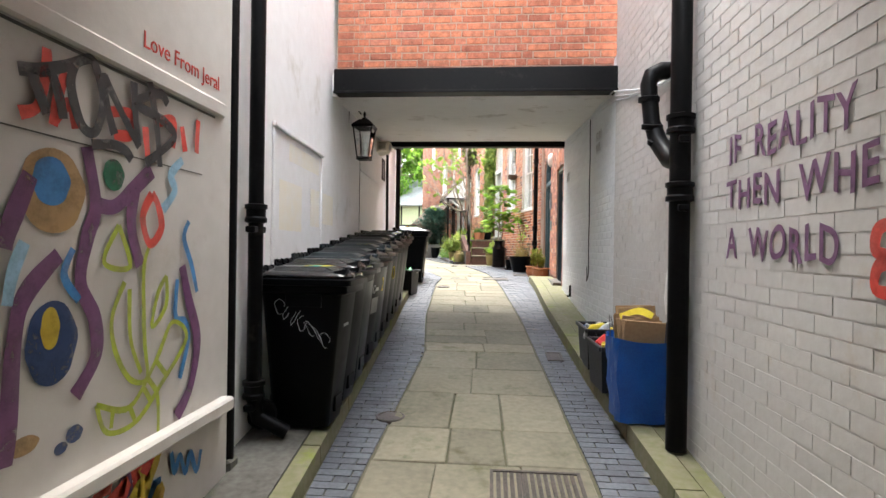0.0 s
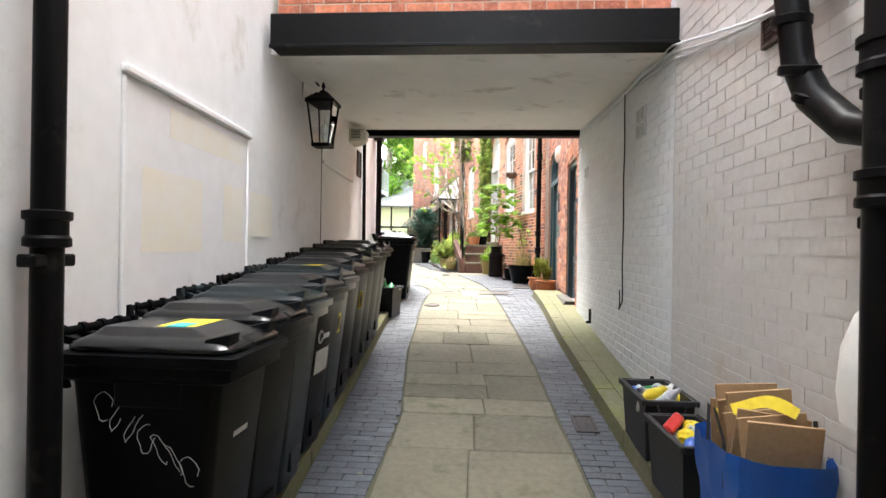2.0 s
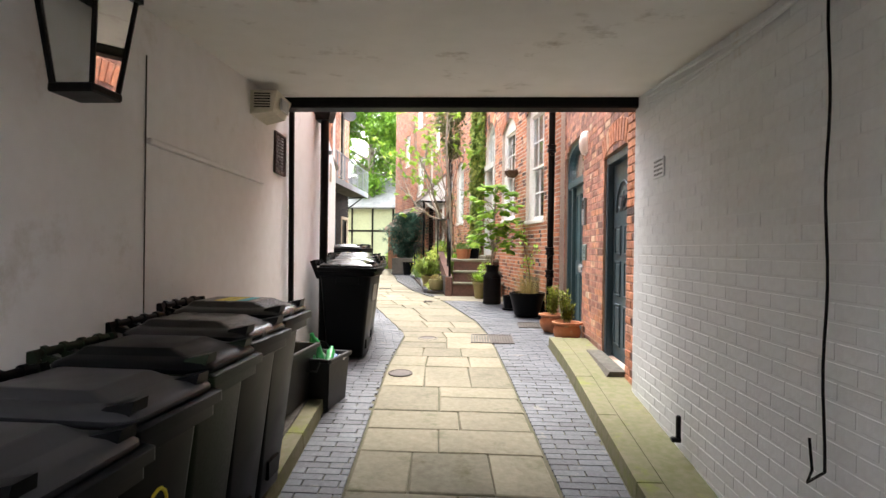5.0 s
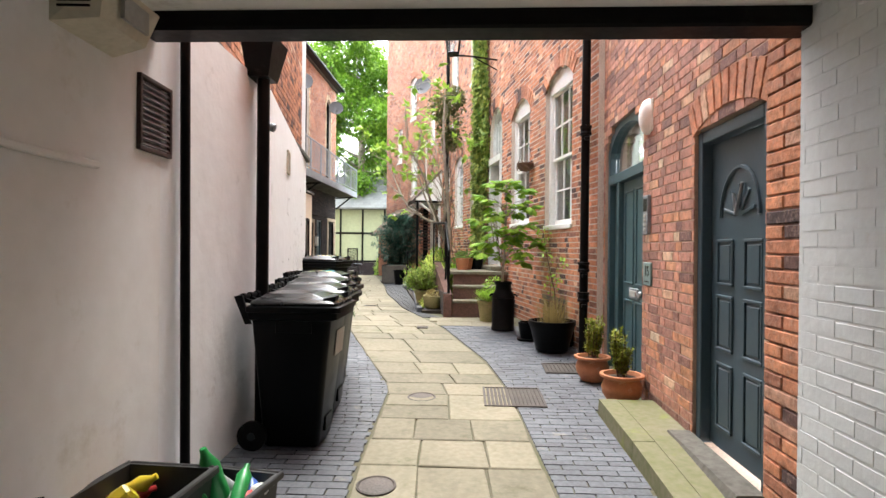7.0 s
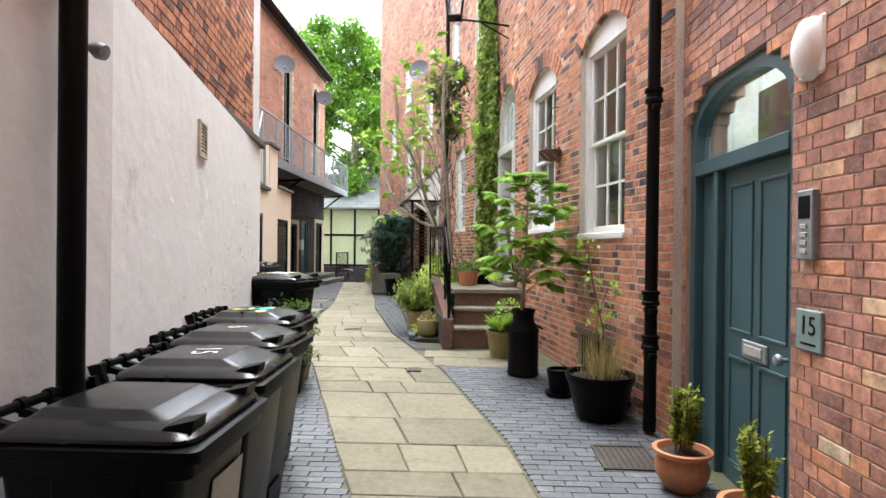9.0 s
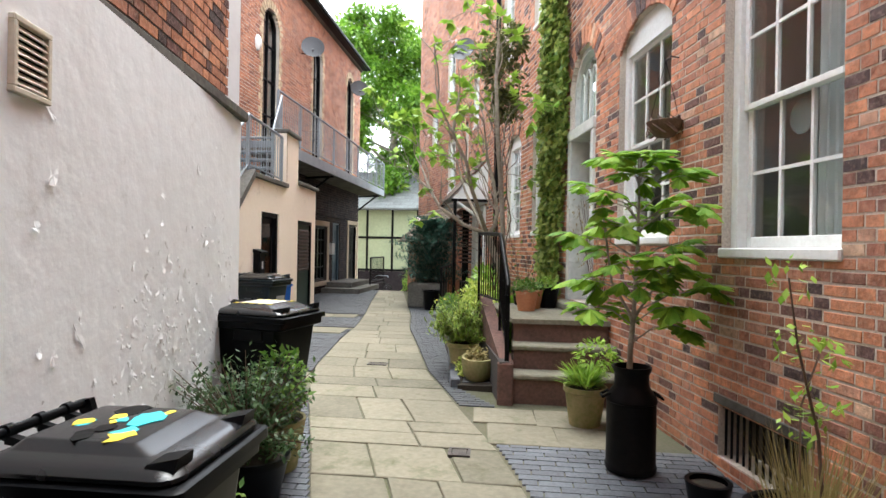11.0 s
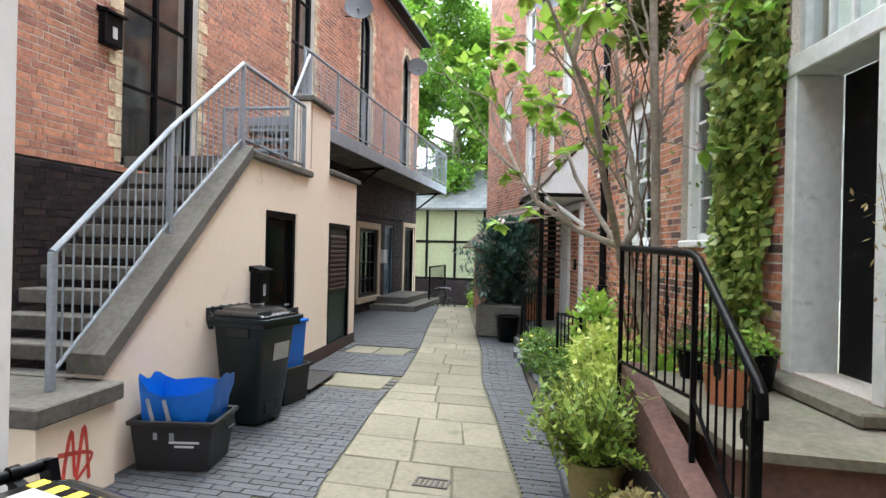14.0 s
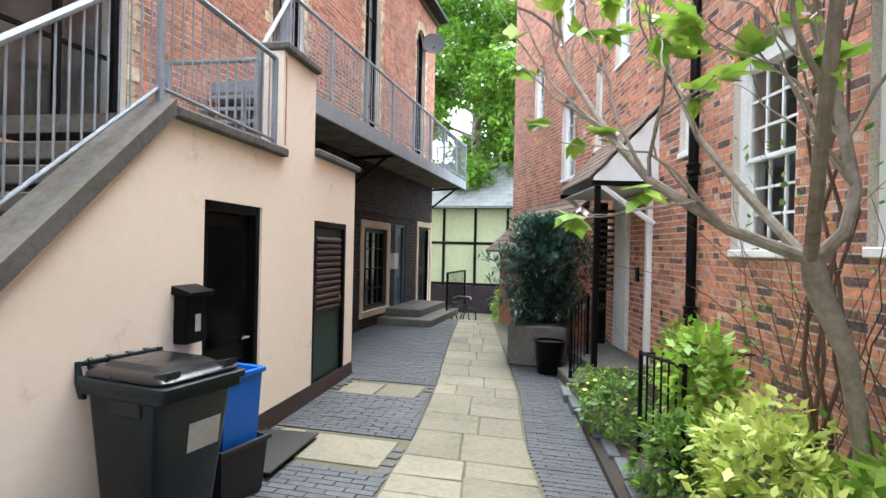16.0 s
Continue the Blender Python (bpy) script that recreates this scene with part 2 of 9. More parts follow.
M_CREAM = surface("cream_render", (0.86, 0.74, 0.60), (0.80, 0.67, 0.53), 0.8, grain=14, stain=0.7, bump=0.35, spread=0.9,
                  dirt=(0.5, 0.4, 0.3), dirt_amount=0.1)
M_CEIL = surface("grey_white_ceiling_paint", (0.82, 0.80, 0.77), (0.74, 0.72, 0.68), 0.8, grain=6, stain=0.9, bump=0.3, spread=0.9,
                 dirt=(0.4, 0.36, 0.3), dirt_amount=0.2)
M_MORTAR = surface("lime_mortar", (0.68, 0.61, 0.52), (0.40, 0.345, 0.29), 0.95, grain=60, stain=1.5, bump=0.6)
M_MORTAR_DARK = surface("sooty_mortar", (0.06, 0.05, 0.045), (0.035, 0.03, 0.026), 0.95, grain=60, stain=1.5, bump=0.6)
M_BRICK = brick_material("red_brick", [(0.0, (0.07, 0.05, 0.05)), (0.10, (0.15, 0.08, 0.07)), (0.25, (0.37, 0.16, 0.10)), (0.5, (0.50, 0.21, 0.118)),
                                       (0.74, (0.58, 0.255, 0.138)), (0.92, (0.44, 0.205, 0.14)), (1.0, (0.64, 0.44, 0.3))], bump=0.9, wear_amount=0.22)
M_BRICK_PINK = brick_material("smooth_red_brick", [(0.0, (0.16, 0.085, 0.075)), (0.22, (0.33, 0.165, 0.13)), (0.5, (0.44, 0.215, 0.16)),
                                                   (0.78, (0.52, 0.26, 0.178)), (0.94, (0.54, 0.25, 0.135)), (1.0, (0.62, 0.5, 0.36))], 0.7, 0.5, wear_amount=0.3)
M_BRICK_ORANGE = brick_material("orange_brick", [(0.0, (0.24, 0.105, 0.075)), (0.4, (0.40, 0.175, 0.105)), (0.8, (0.49, 0.22, 0.125)), (1.0, (0.34, 0.165, 0.12))], 0.8, 0.3, wear_amount=0.3)
M_BRICK_RED = brick_material("bright_red_brick", [(0.0, (0.27, 0.085, 0.05)), (0.4, (0.40, 0.13, 0.07)), (0.8, (0.47, 0.165, 0.085)), (1.0, (0.36, 0.13, 0.085))], 0.8, 0.4, wear_amount=0.15)
M_MORTAR_RED = surface("red_stained_mortar", (0.46, 0.34, 0.26), (0.33, 0.23, 0.18), 0.95, grain=60, stain=1.5, bump=0.6)
M_BRICK_DARK = brick_material("blue_engineering_brick", [(0.0, (0.018, 0.015, 0.017)), (0.5, (0.03, 0.023, 0.023)), (1.0, (0.05, 0.033, 0.03))], 0.75, 0.3,
                              (0.05, 0.04, 0.038), 0.1, 0.08)
M_BRICK_BUFF = brick_material("buff_brick", [(0.0, (0.42, 0.33, 0.2)), (0.5, (0.52, 0.42, 0.27)), (1.0, (0.6, 0.5, 0.34))], 0.8, 0.3)
M_BLACK = surface("black_gloss_paint", (0.003, 0.003, 0.0035), (0.006, 0.0055, 0.0055), 0.4, grain=25, stain=2, bump=0.25, spec=0.09,
                  dirt=(0.025, 0.022, 0.02), dirt_amount=0.15)
M_BIN = surface("black_moulded_plastic", (0.0018, 0.0021, 0.0028), (0.0028, 0.0032, 0.004), 0.36, grain=6, stain=1.2, bump=0, vary=0.2, spec=0.09)
M_LID = surface("black_lid_plastic", (0.006, 0.0065, 0.0075), (0.010, 0.0105, 0.0115), 0.24, grain=6, stain=1.2, bump=0, vary=0.25, spec=0.4)
M_BIN_BLUE = surface("faded_blue_grey_plastic", (0.006, 0.0115, 0.0135), (0.010, 0.016, 0.018), 0.32, grain=8, stain=2, bump=0, spec=0.3)
M_BIN_GREEN = surface("dark_green_plastic", (0.006, 0.012, 0.005), (0.010, 0.016, 0.008), 0.45, grain=90, stain=3, bump=0.12, spec=0.14)
M_FLAG = surface("sandstone_flag", (0.205, 0.184, 0.134), (0.13, 0.12, 0.085), 0.8, grain=22, stain=1.5, bump=0.6, spread=0.75, vary=0.2,
                 dirt=(0.085, 0.088, 0.045), dirt_amount=0.3, bump_dist=0.006, spec=0.25)
M_PAVER = surface("blue_brick_paver", (0.105, 0.113, 0.128), (0.07, 0.075, 0.086), 0.6, grain=40, stain=2, bump=0.4, vary=0.2,
                  dirt=(0.2, 0.19, 0.16), dirt_amount=0.1)
M_PAVER_DARK = surface("slate_grey_paver", (0.062, 0.065, 0.071), (0.042, 0.044, 0.049), 0.65, grain=40, stain=1.2, bump=0.4, vary=0.16, dirt=(0.09, 0.085, 0.07), dirt_amount=0.15)
M_JOINT = surface("mossy_joint_earth", (0.10, 0.09, 0.062), (0.07, 0.075, 0.035), 0.95, grain=40, stain=3, bump=0.6)
M_KERB = surface("mossy_kerb_stone", (0.185, 0.165, 0.11), (0.125, 0.13, 0.055), 0.85, grain=20, stain=1.3, bump=0.5, spread=0.6,
                 dirt=(0.17, 0.2, 0.03), dirt_amount=0.3)
M_CONC = surface("weathered_concrete", (0.13, 0.122, 0.105), (0.065, 0.06, 0.052), 0.9, grain=22, stain=1.6, bump=0.5, spread=0.6,
                 dirt=(0.09, 0.1, 0.05), dirt_amount=0.2)
M_TEAL = surface("slate_blue_door_paint", (0.035, 0.062, 0.082), (0.045, 0.075, 0.095), 0.38, grain=40, stain=2, bump=0.12)
M_TEAL2 = surface("teal_door_paint", (0.04, 0.085, 0.10), (0.05, 0.10, 0.115), 0.4, grain=40, stain=2, bump=0.12)
M_WPAINT = surface("white_joinery_paint", (0.78, 0.79, 0.77), (0.68, 0.68, 0.65), 0.45, grain=30, stain=2, bump=0.15)
M_GALV = surface("galvanised_grey_steel", (0.30, 0.33, 0.36), (0.22, 0.25, 0.27), 0.5, metal=0.3, grain=30, stain=3, bump=0.1)
# Dark colour that stands in for dimness indoors and below the balcony.
M_DIM = surface("painted_dimness", (0.16, 0.15, 0.13), (0.08, 0.075, 0.065), 0.9, grain=4, stain=2, bump=0)
M_ROOM = surface("grey_green_room_paint", (0.42, 0.43, 0.38), (0.3, 0.31, 0.27), 0.9, grain=4, stain=1.5, bump=0)
M_GLASS = glass_material("window_glass")


# ---- walls of bricks ----
def spans(z, u0, u1, holes):
    """The stretches of a course that no opening takes."""
    out = [(u0, u1)]
    for h in holes:
        hz0, hz1, a, b = h[0], h[1], h[2], h[3]
        rise = h[4] if len(h) > 4 else 0
        if not hz0 <= z <= hz1:
            continue
        if rise and z > hz1 - rise:
            s = (z - (hz1 - rise)) / rise
            half = (b - a) / 2 * math.sqrt(max(0.0, 1 - s * s))
            c = (a + b) / 2
            a, b = c - half, c + half
        nxt = []
        for p, q in out:
            if b <= p or a >= q:
                nxt.append((p, q))
                continue
            if a - p > 0.01:
                nxt.append((p, a))
            if q - b > 0.01:
                nxt.append((b, q))
        out = nxt
    return out


def brick_wall(name, p0, p1, z0, z1, holes, material, mortar, label, thick=0.24, proud=0.005, singles=None,
               brick=(0.225, 0.075), joint=0.012, bond=True):
    """A wall with real openings: a mortar core cut course by course, and bricks with recessed joints in front.
    holes: (z0, z1, u0, u1, arch rise). singles: (u0, u1, z0, z1) in which each whole brick is an object of its own."""
    F, length = wall_frame(p0, p1)
    core, joined = Geo(), Geo()
    L, H = brick
    rnd = random.Random(name)
    stretcher = Geo().cbox((-(L - joint) / 2, 0, 0.0), ((L - joint) / 2, proud + 0.01, H - joint), 0.004)
    smesh = stretcher.mesh(name + "_brick")
    smesh.materials.append(material)
    wall = None
    places = []
    rows = int(round((z1 - z0) / H))
    for r in range(rows):
        za, zb = z0 + r * H, z0 + (r + 1) * H
        zc = (za + zb) / 2
        for a, b in spans(zc, 0, length, holes):
            core.box((a, -thick, za), (b, 0, zb))
            k = r
            u = a + (0 if r % 2 == 0 else -L / 4 if bond else -L / 2) - rnd.random() * 0.02
            while u < b:
                full = L / 2 if bond and k % 2 else L
                k += 1
                s, e = max(u, a), min(u + full, b)
                if e - s > 0.03:
                    w = rnd.uniform(-0.25, 0.3) * proud
                    if singles and e - s > L * 0.97 and singles[0] < s and e < singles[1] and singles[2] < za and zb < singles[3] and len(places) < 300:
                        places.append(((s + e) / 2, w - 0.01, za))
                    else:
                        joined.box((s + joint / 2 + rnd.uniform(-0.003, 0.002), -0.02, za + rnd.uniform(0, 0.004)), (e - joint / 2 + rnd.uniform(-0.002, 0.003), proud + w, zb - joint + rnd.uniform(-0.003, 0.003)))
                u += full
    wall = part(name, core, mortar, raw=True)
    wall.matrix_basis = F
    tagged(wall, label, "wall", kind="structure")
    me = bpy.data.meshes.new("bricks")
    me.from_pydata(joined.v, [], joined.f)
    me.materials.append(material)
    ob = new("brickwork", me)
    ob.parent = wall
    tagged(ob, kind="stuff")
    for c in places:
        o = new("brick", smesh)
        o.parent = wall
        o.matrix_basis = Matrix.Translation(c)
    return wall, F, length


def plain_wall(name, p0, p1, z0, z1, holes, material, label, thick=0.24, step=0.08):
    """A rendered wall with openings cut through it."""
    F, length = wall_frame(p0, p1)
    g = Geo()
    if not holes:
        g.box((0, -thick, z0), (length, 0, z1))
    else:
        zs = sorted({z0, z1, *[h[0] for h in holes], *[h[1] for h in holes]})
        for za, zb in zip(zs, zs[1:]):
            for a, b in spans((za + zb) / 2, 0, length, holes):
                g.box((a, -thick, za), (b, 0, zb))
    w = part(name, g, material)
    w.matrix_basis = F
    tagged(w, label, "wall", kind="structure")
    return w, F, length


# ---- the ground ----
def strip(name, edges, lift, material, label, step=0.5, kind="structure"):
    """A sheet between a left and a right edge given as (y, x_left, x_right), lying on the slope."""
    g = Geo()
    ys = np.arange(edges[0][0], edges[-1][0] + 1e-6, step)
    e = np.array(edges)
    vs, fs = [], []
    for y in ys:
        z = ground_z(y) + lift
        vs += [(float(np.interp(y, e[:, 0], e[:, 1])), float(y), z), (float(np.interp(y, e[:, 0], e[:, 2])), float(y), z)]
    for k in range(len(ys) - 1):
        fs.append((2 * k, 2 * k + 1, 2 * k + 3, 2 * k + 2))
    g.add(vs, fs)
    return tagged(part(name, g, material), label, "ground", kind=kind)


strip("ground", [(-40, -60, 60), (80, -60, 60)], -0.016, M_JOINT, "dark mossy earth and joints under the yard paving", 0.1)
# ---- structure ----
FLAG_EDGES = [(-8, -0.8, 0.75), (3.3, -0.72, 0.62), (5.8, -0.66, 0.5), (7.6, -0.86, 0.42), (10.3, -0.98, 0.2), (12.1, -1.02, 0.1), (13.2, -1.4, -0.08),
              (15.3, -2.15, -0.7), (16.5, -2.6, -1.13), (17.7, -2.95, -1.55), (19.8, -3.25, -2.05), (21, -3.35, -2.35), (22.9, -3.65, -2.65), (25.5, -4.15, -3.2), (29, -4.75, -3.95)]

# passage: left side
graf_wall, F_GRAF, L_GRAF = plain_wall("wall_graffiti", (-1.43, 2.95), (-1.43, -7.0), -1.2, 7.5, [], M_DINGY, "tall white rendered wall covered with spray paint", 0.3)
left_wall, F_LEFT, L_LEFT = plain_wall("wall_passage_left", (-1.87, 9.60), (-1.52, 2.95), -0.6, 4.55, [], M_WHITE, "white painted plaster wall of the covered passage", 0.4)
brick_wall("wall_left_upper", (-1.66, 5.6), (-1.52, 2.95), 4.55, 8.0, [], M_BRICK, M_MORTAR, "weathered brick above the white passage wall", 0.3)
# passage: right side, painted brick
brick_wall("wall_passage_right_open", (1.25, -7.0), (1.22, 5.6), -1.2, 7.6, [], M_DINGY_BRICK, M_DINGY_BRICK, "white painted brick wall beside the alley", 0.3, 0.0024, joint=0.007, bond=False)
brick_wall("wall_passage_right", (1.22, 5.6), (1.22, 9.45), 0.2, 3.425, [], M_WHITE_BRICK, M_WHITE_BRICK, "white painted brick wall inside the passage", 0.3, 0.002, joint=0.007, bond=False,
           singles=(0.0, 3.8, 0.6, 2.9))
# the room over the passage
brick_wall("wall_over_passage", (1.3, 5.72), (-1.62, 5.72), 3.3, 8.0, [], M_BRICK_RED, M_MORTAR_RED, "red brick wall above the black steel beam", 0.3, 0.006,
           singles=(0.05, 2.9, 3.3, 4.9))
tagged(part("ceiling", Geo().hexa([(-1.95, 5.72, 3.08), (1.4, 5.72, 3.06), (1.4, 9.36, 3.30), (-1.95, 9.36, 3.30),
                                    (-1.95, 5.72, 3.32), (1.4, 5.72, 3.32), (1.4, 9.36, 3.50), (-1.95, 9.36, 3.50)]), M_CEIL),
       "greyish white plaster ceiling of the passage", "ceiling", kind="structure")
tagged(part("beam_steel", Geo().cbox((-1.60, 5.52, 3.06), (1.22, 5.715, 3.30), 0.008).cbox((-1.60, 5.50, 3.05), (1.22, 5.52, 3.075), 0.004), M_BLACK),
       "black painted steel beam over the passage mouth", "beam", kind="structure")
tagged(part("beam_timber", Geo().cbox((-1.87, 9.365, 3.215), (1.3, 9.54, 3.325), 0.012), M_BLACK),
       "black painted timber beam at the far passage mouth", "beam", kind="structure")
brick_wall("wall_over_passage_far", (-1.9, 9.5), (1.3, 9.5), 3.33, 8.0, [], M_BRICK, M_MORTAR, "red brick wall above the far passage mouth", 0.25)
tagged(part("roof_over_passage", Geo().box((-2.2, 5.4, 8.0), (1.6, 9.8, 8.15)), M_CONC), "flat roof over the passage room", "roof", kind="structure")
# Out of view: slab added to keep sky light off the near walls.
tagged(part("entry_shade_ceiling", Geo().box((-1.75, -7.3, 3.3), (1.6, 2.2, 3.5)), M_CEIL), "unseen greyish ceiling added to shade the alley entry", "ceiling", kind="structure")
plain_wall("wall_behind", (1.4, -7.0), (-1.6, -7.0), -1.4, 7.5, [], M_WHITE, "plain wall closing the alley behind", 0.3)

# yard: left wall, white below and brick above
plain_wall("wall_yard_left_near", (-1.93, 11.3), (-1.87, 9.60), 0.4, 3.50, [], M_WHITE_FLAKE, "white rendered yard wall beside the bins", 0.4)
yard_left, F_YL, L_YL = plain_wall("wall_yard_left", (-2.82, 15.42), (-1.93, 11.3), 0.4, 3.52, [], M_WHITE_FLAKE, "flaking white rendered yard wall", 0.4)
brick_wall("wall_yard_left_upper", (-2.87, 15.42), (-1.90, 9.5), 3.60, 8.4, [], M_BRICK, M_MORTAR_DARK, "dark weathered brick above the coping", 0.4)
plain_wall("wall_yard_left_return", (-9.0, 15.40), (-2.83, 15.40), 0.4, 8.4, [], M_WHITE_FLAKE, "white rendered end wall", 0.3)
tagged(part("coping", Geo().cbox((0, -0.36, 3.52), (L_YL + 1.6, 0.06, 3.60), 0.012), M_CONC, m=wall_frame((-2.82, 15.42), (-1.90, 9.6))[0]),
       "weathered stone coping on the yard wall", "coping", kind="structure")

# right facade
D1 = (0.84, 3.02, 0.38, 1.30)
D2 = (0.80, 3.58, 2.42, 3.78, 0.32)
fac_a, F_A, L_A = brick_wall("wall_facade_doors", (1.27, 9.45), (1.27, 13.30), 0.4, 8.4, [D1, D2], M_BRICK_PINK, M_MORTAR_RED,
                             "smooth red brick facade with two painted doors", 0.3, 0.005, joint=0.008, singles=(0.0, 2.3, 0.8, 3.6))
W3 = (2.50, 4.72, 0.80, 1.85, 0.22)
W2 = (2.60, 4.76, 2.62, 3.72, 0.24)
DE = (1.87, 5.05, 4.40, 5.38, 0.5)
CELL = (1.12, 1.47, 1.0, 1.85, 0.0)
WU = (6.0, 7.9, 2.7, 3.6, 0.2)
fac_b, F_B, L_B = brick_wall("wall_facade_windows", (1.20, 13.30), (0.18, 18.60), 0.55, 9.4, [W3, W2, DE, CELL, WU], M_BRICK, M_MORTAR,
                             "weathered red brick facade with sash windows", 0.3, 0.0035, brick=(0.22, 0.070), joint=0.012, singles=(0.0, 2.6, 1.2, 4.2))
RW = (2.74, 4.62, 2.38, 3.30, 0.2)
DW2 = (4.5, 6.0, 7.65, 8.05, 0.1)
DW3 = (5.57, 6.9, 6.25, 6.95, 0.1)
RW2 = (2.76, 4.6, 0.95, 1.66, 0.18)
SW = (3.81, 4.5, 3.98, 4.46, 0.06)
UC1 = (6.1, 7.9, 0.9, 1.7, 0.15)
UC2 = (6.1, 7.9, 3.0, 3.8, 0.15)
fac_c, F_C, L_C = brick_wall("wall_facade_far", (0.18, 18.60), (-1.83, 26.60), 0.6, 11.0, [RW, RW2, SW, UC1, UC2, DW2, DW3], M_BRICK, M_MORTAR,
                             "red brick facade behind the little tree", 0.3, 0.0035, brick=(0.22, 0.070), joint=0.012)
DW1 = (4.15, 5.8, 0.75, 1.45, 0.1)
DW4 = (7.0, 8.6, 0.9, 1.6, 0.1)
DW5 = (5.6, 7.0, 2.6, 3.2, 0.1)
fac_d, F_D, L_D = brick_wall("wall_facade_end", (-1.83, 26.60), (-3.80, 31.0), 0.6, 13.0, [DW1, DW4, DW5], M_BRICK_ORANGE, M_MORTAR,
                             "tall brick facade at the far end of the yard", 0.3, 0.004, joint=0.010)

# left building
F_S, L_S = wall_frame((-4.88, 23.10), (-4.42, 17.1))
stair_wall = Geo()
for a, b, z0, z1a, z1b in ((0.0, 0.30, 0.5, 3.72, 3.72), (0.30, 1.31, 3.02, 3.72, 3.72), (1.31, 1.34, 0.5, 3.72, 3.72), (1.34, 2.10, 0.5, 4.6, 4.6),
                           (2.10, 2.46, 0.5, 3.58, 3.58), (2.46, 3.32, 3.07, 3.58, 3.58), (3.32, 3.73, 0.5, 3.58, 3.58), (3.73, 5.70, 0.5, 3.58, 1.80)):
    stair_wall.hexa([(a, -0.22, z0), (b, -0.22, z0), (b, 0, z0), (a, 0, z0), (a, -0.22, z1a), (b, -0.22, z1b), (b, 0, z1b), (a, 0, z1a)])
stair_wall.box((-0.004, -1.3, 0.5), (0.0, -0.2, 3.72))
tagged(part("wall_stair", stair_wall, M_CREAM, m=F_S), "cream rendered wall under the outside stair", "wall", kind="structure")
AW = [(4.75, 8.35, 4.35, 5.15, 0.42), (4.75, 8.05, 7.55, 8.45, 0.45), (4.75, 8.45, 1.0, 1.75, 0.4), (3.55, 7.2, 10.95, 12.2, 0.6)]
F_W, L_W = wall_frame((-6.2, 31.6), (-6.2, 15.6))
brick_wall("wall_left_building_far", (-6.2, 31.6), (-6.2, 23.1), 4.65, 9.15, AW[:3], M_BRICK_ORANGE, M_MORTAR, "orange brick upper storey behind the balcony", 0.3, 0.005)
brick_wall("wall_left_building", (-6.2, 23.1), (-6.2, 15.6), 3.45, 9.15, [(AW[3][0], AW[3][1], AW[3][2] - 8.5, AW[3][3] - 8.5, AW[3][4])], M_BRICK_ORANGE, M_MORTAR,
           "orange brick upper storey of the left building", 0.3, 0.005)
brick_wall("wall_under_balcony", (-6.2, 31.6), (-6.2, 23.1), 3.45, 4.65, [], M_BRICK_DARK, M_MORTAR_DARK, "dark engineering brick under the balcony", 0.3, 0.005)
GW = (1.45, 3.12, 3.65, 5.0)
GD = (1.25, 3.3, 2.35, 3.1)
GD2 = (1.25, 3.3, 0.2, 1.3)
brick_wall("wall_left_building_low", (-6.2, 31.6), (-6.2, 15.6), 0.8, 3.45, [GW, GD, GD2], M_BRICK_DARK, M_MORTAR_DARK, "dark engineering brick ground floor", 0.3, 0.006)
plain_wall("wall_left_building_end", (-12.0, 31.6), (-6.2, 31.6), 0.5, 9.15, [], M_CREAM, "plain end wall of the left building", 0.25)
tagged(part("gutter", Geo().box((0, -0.1, 9.15), (L_W, 0.28, 9.22)).tube([(0, 0.33, 9.2), (L_W, 0.33, 9.2)], 0.06, 8), M_BLACK, m=F_W), "black gutter and eaves board", "gutter", kind="structure")
tagged(part("roof_left_building", Geo().add([(-6.0, 15.6, 9.25), (-6.0, 31.7, 9.25), (-10, 31.7, 12.0), (-10, 15.6, 12.0)], [(0, 1, 2, 3)]).box((-10, 15.6, 9.1), (-6.1, 31.6, 9.18)), M_CONC),
       "slate roof of the left building", "roof", kind="structure")
# ---- bins ----
def round_rect(x0, x1, hw, r, z, n=4):
    """A level rounded rectangle, anticlockwise."""
    out = []
    for cx, cy, a0 in ((x1 - r, hw - r, 0), (x0 + r, hw - r, 90), (x0 + r, -hw + r, 180), (x1 - r, -hw + r, 270)):
        for k in range(n + 1):
            a = radians(a0 + 90 * k / n)
            out.append((cx + r * math.cos(a), cy + r * math.sin(a), z))
    return out


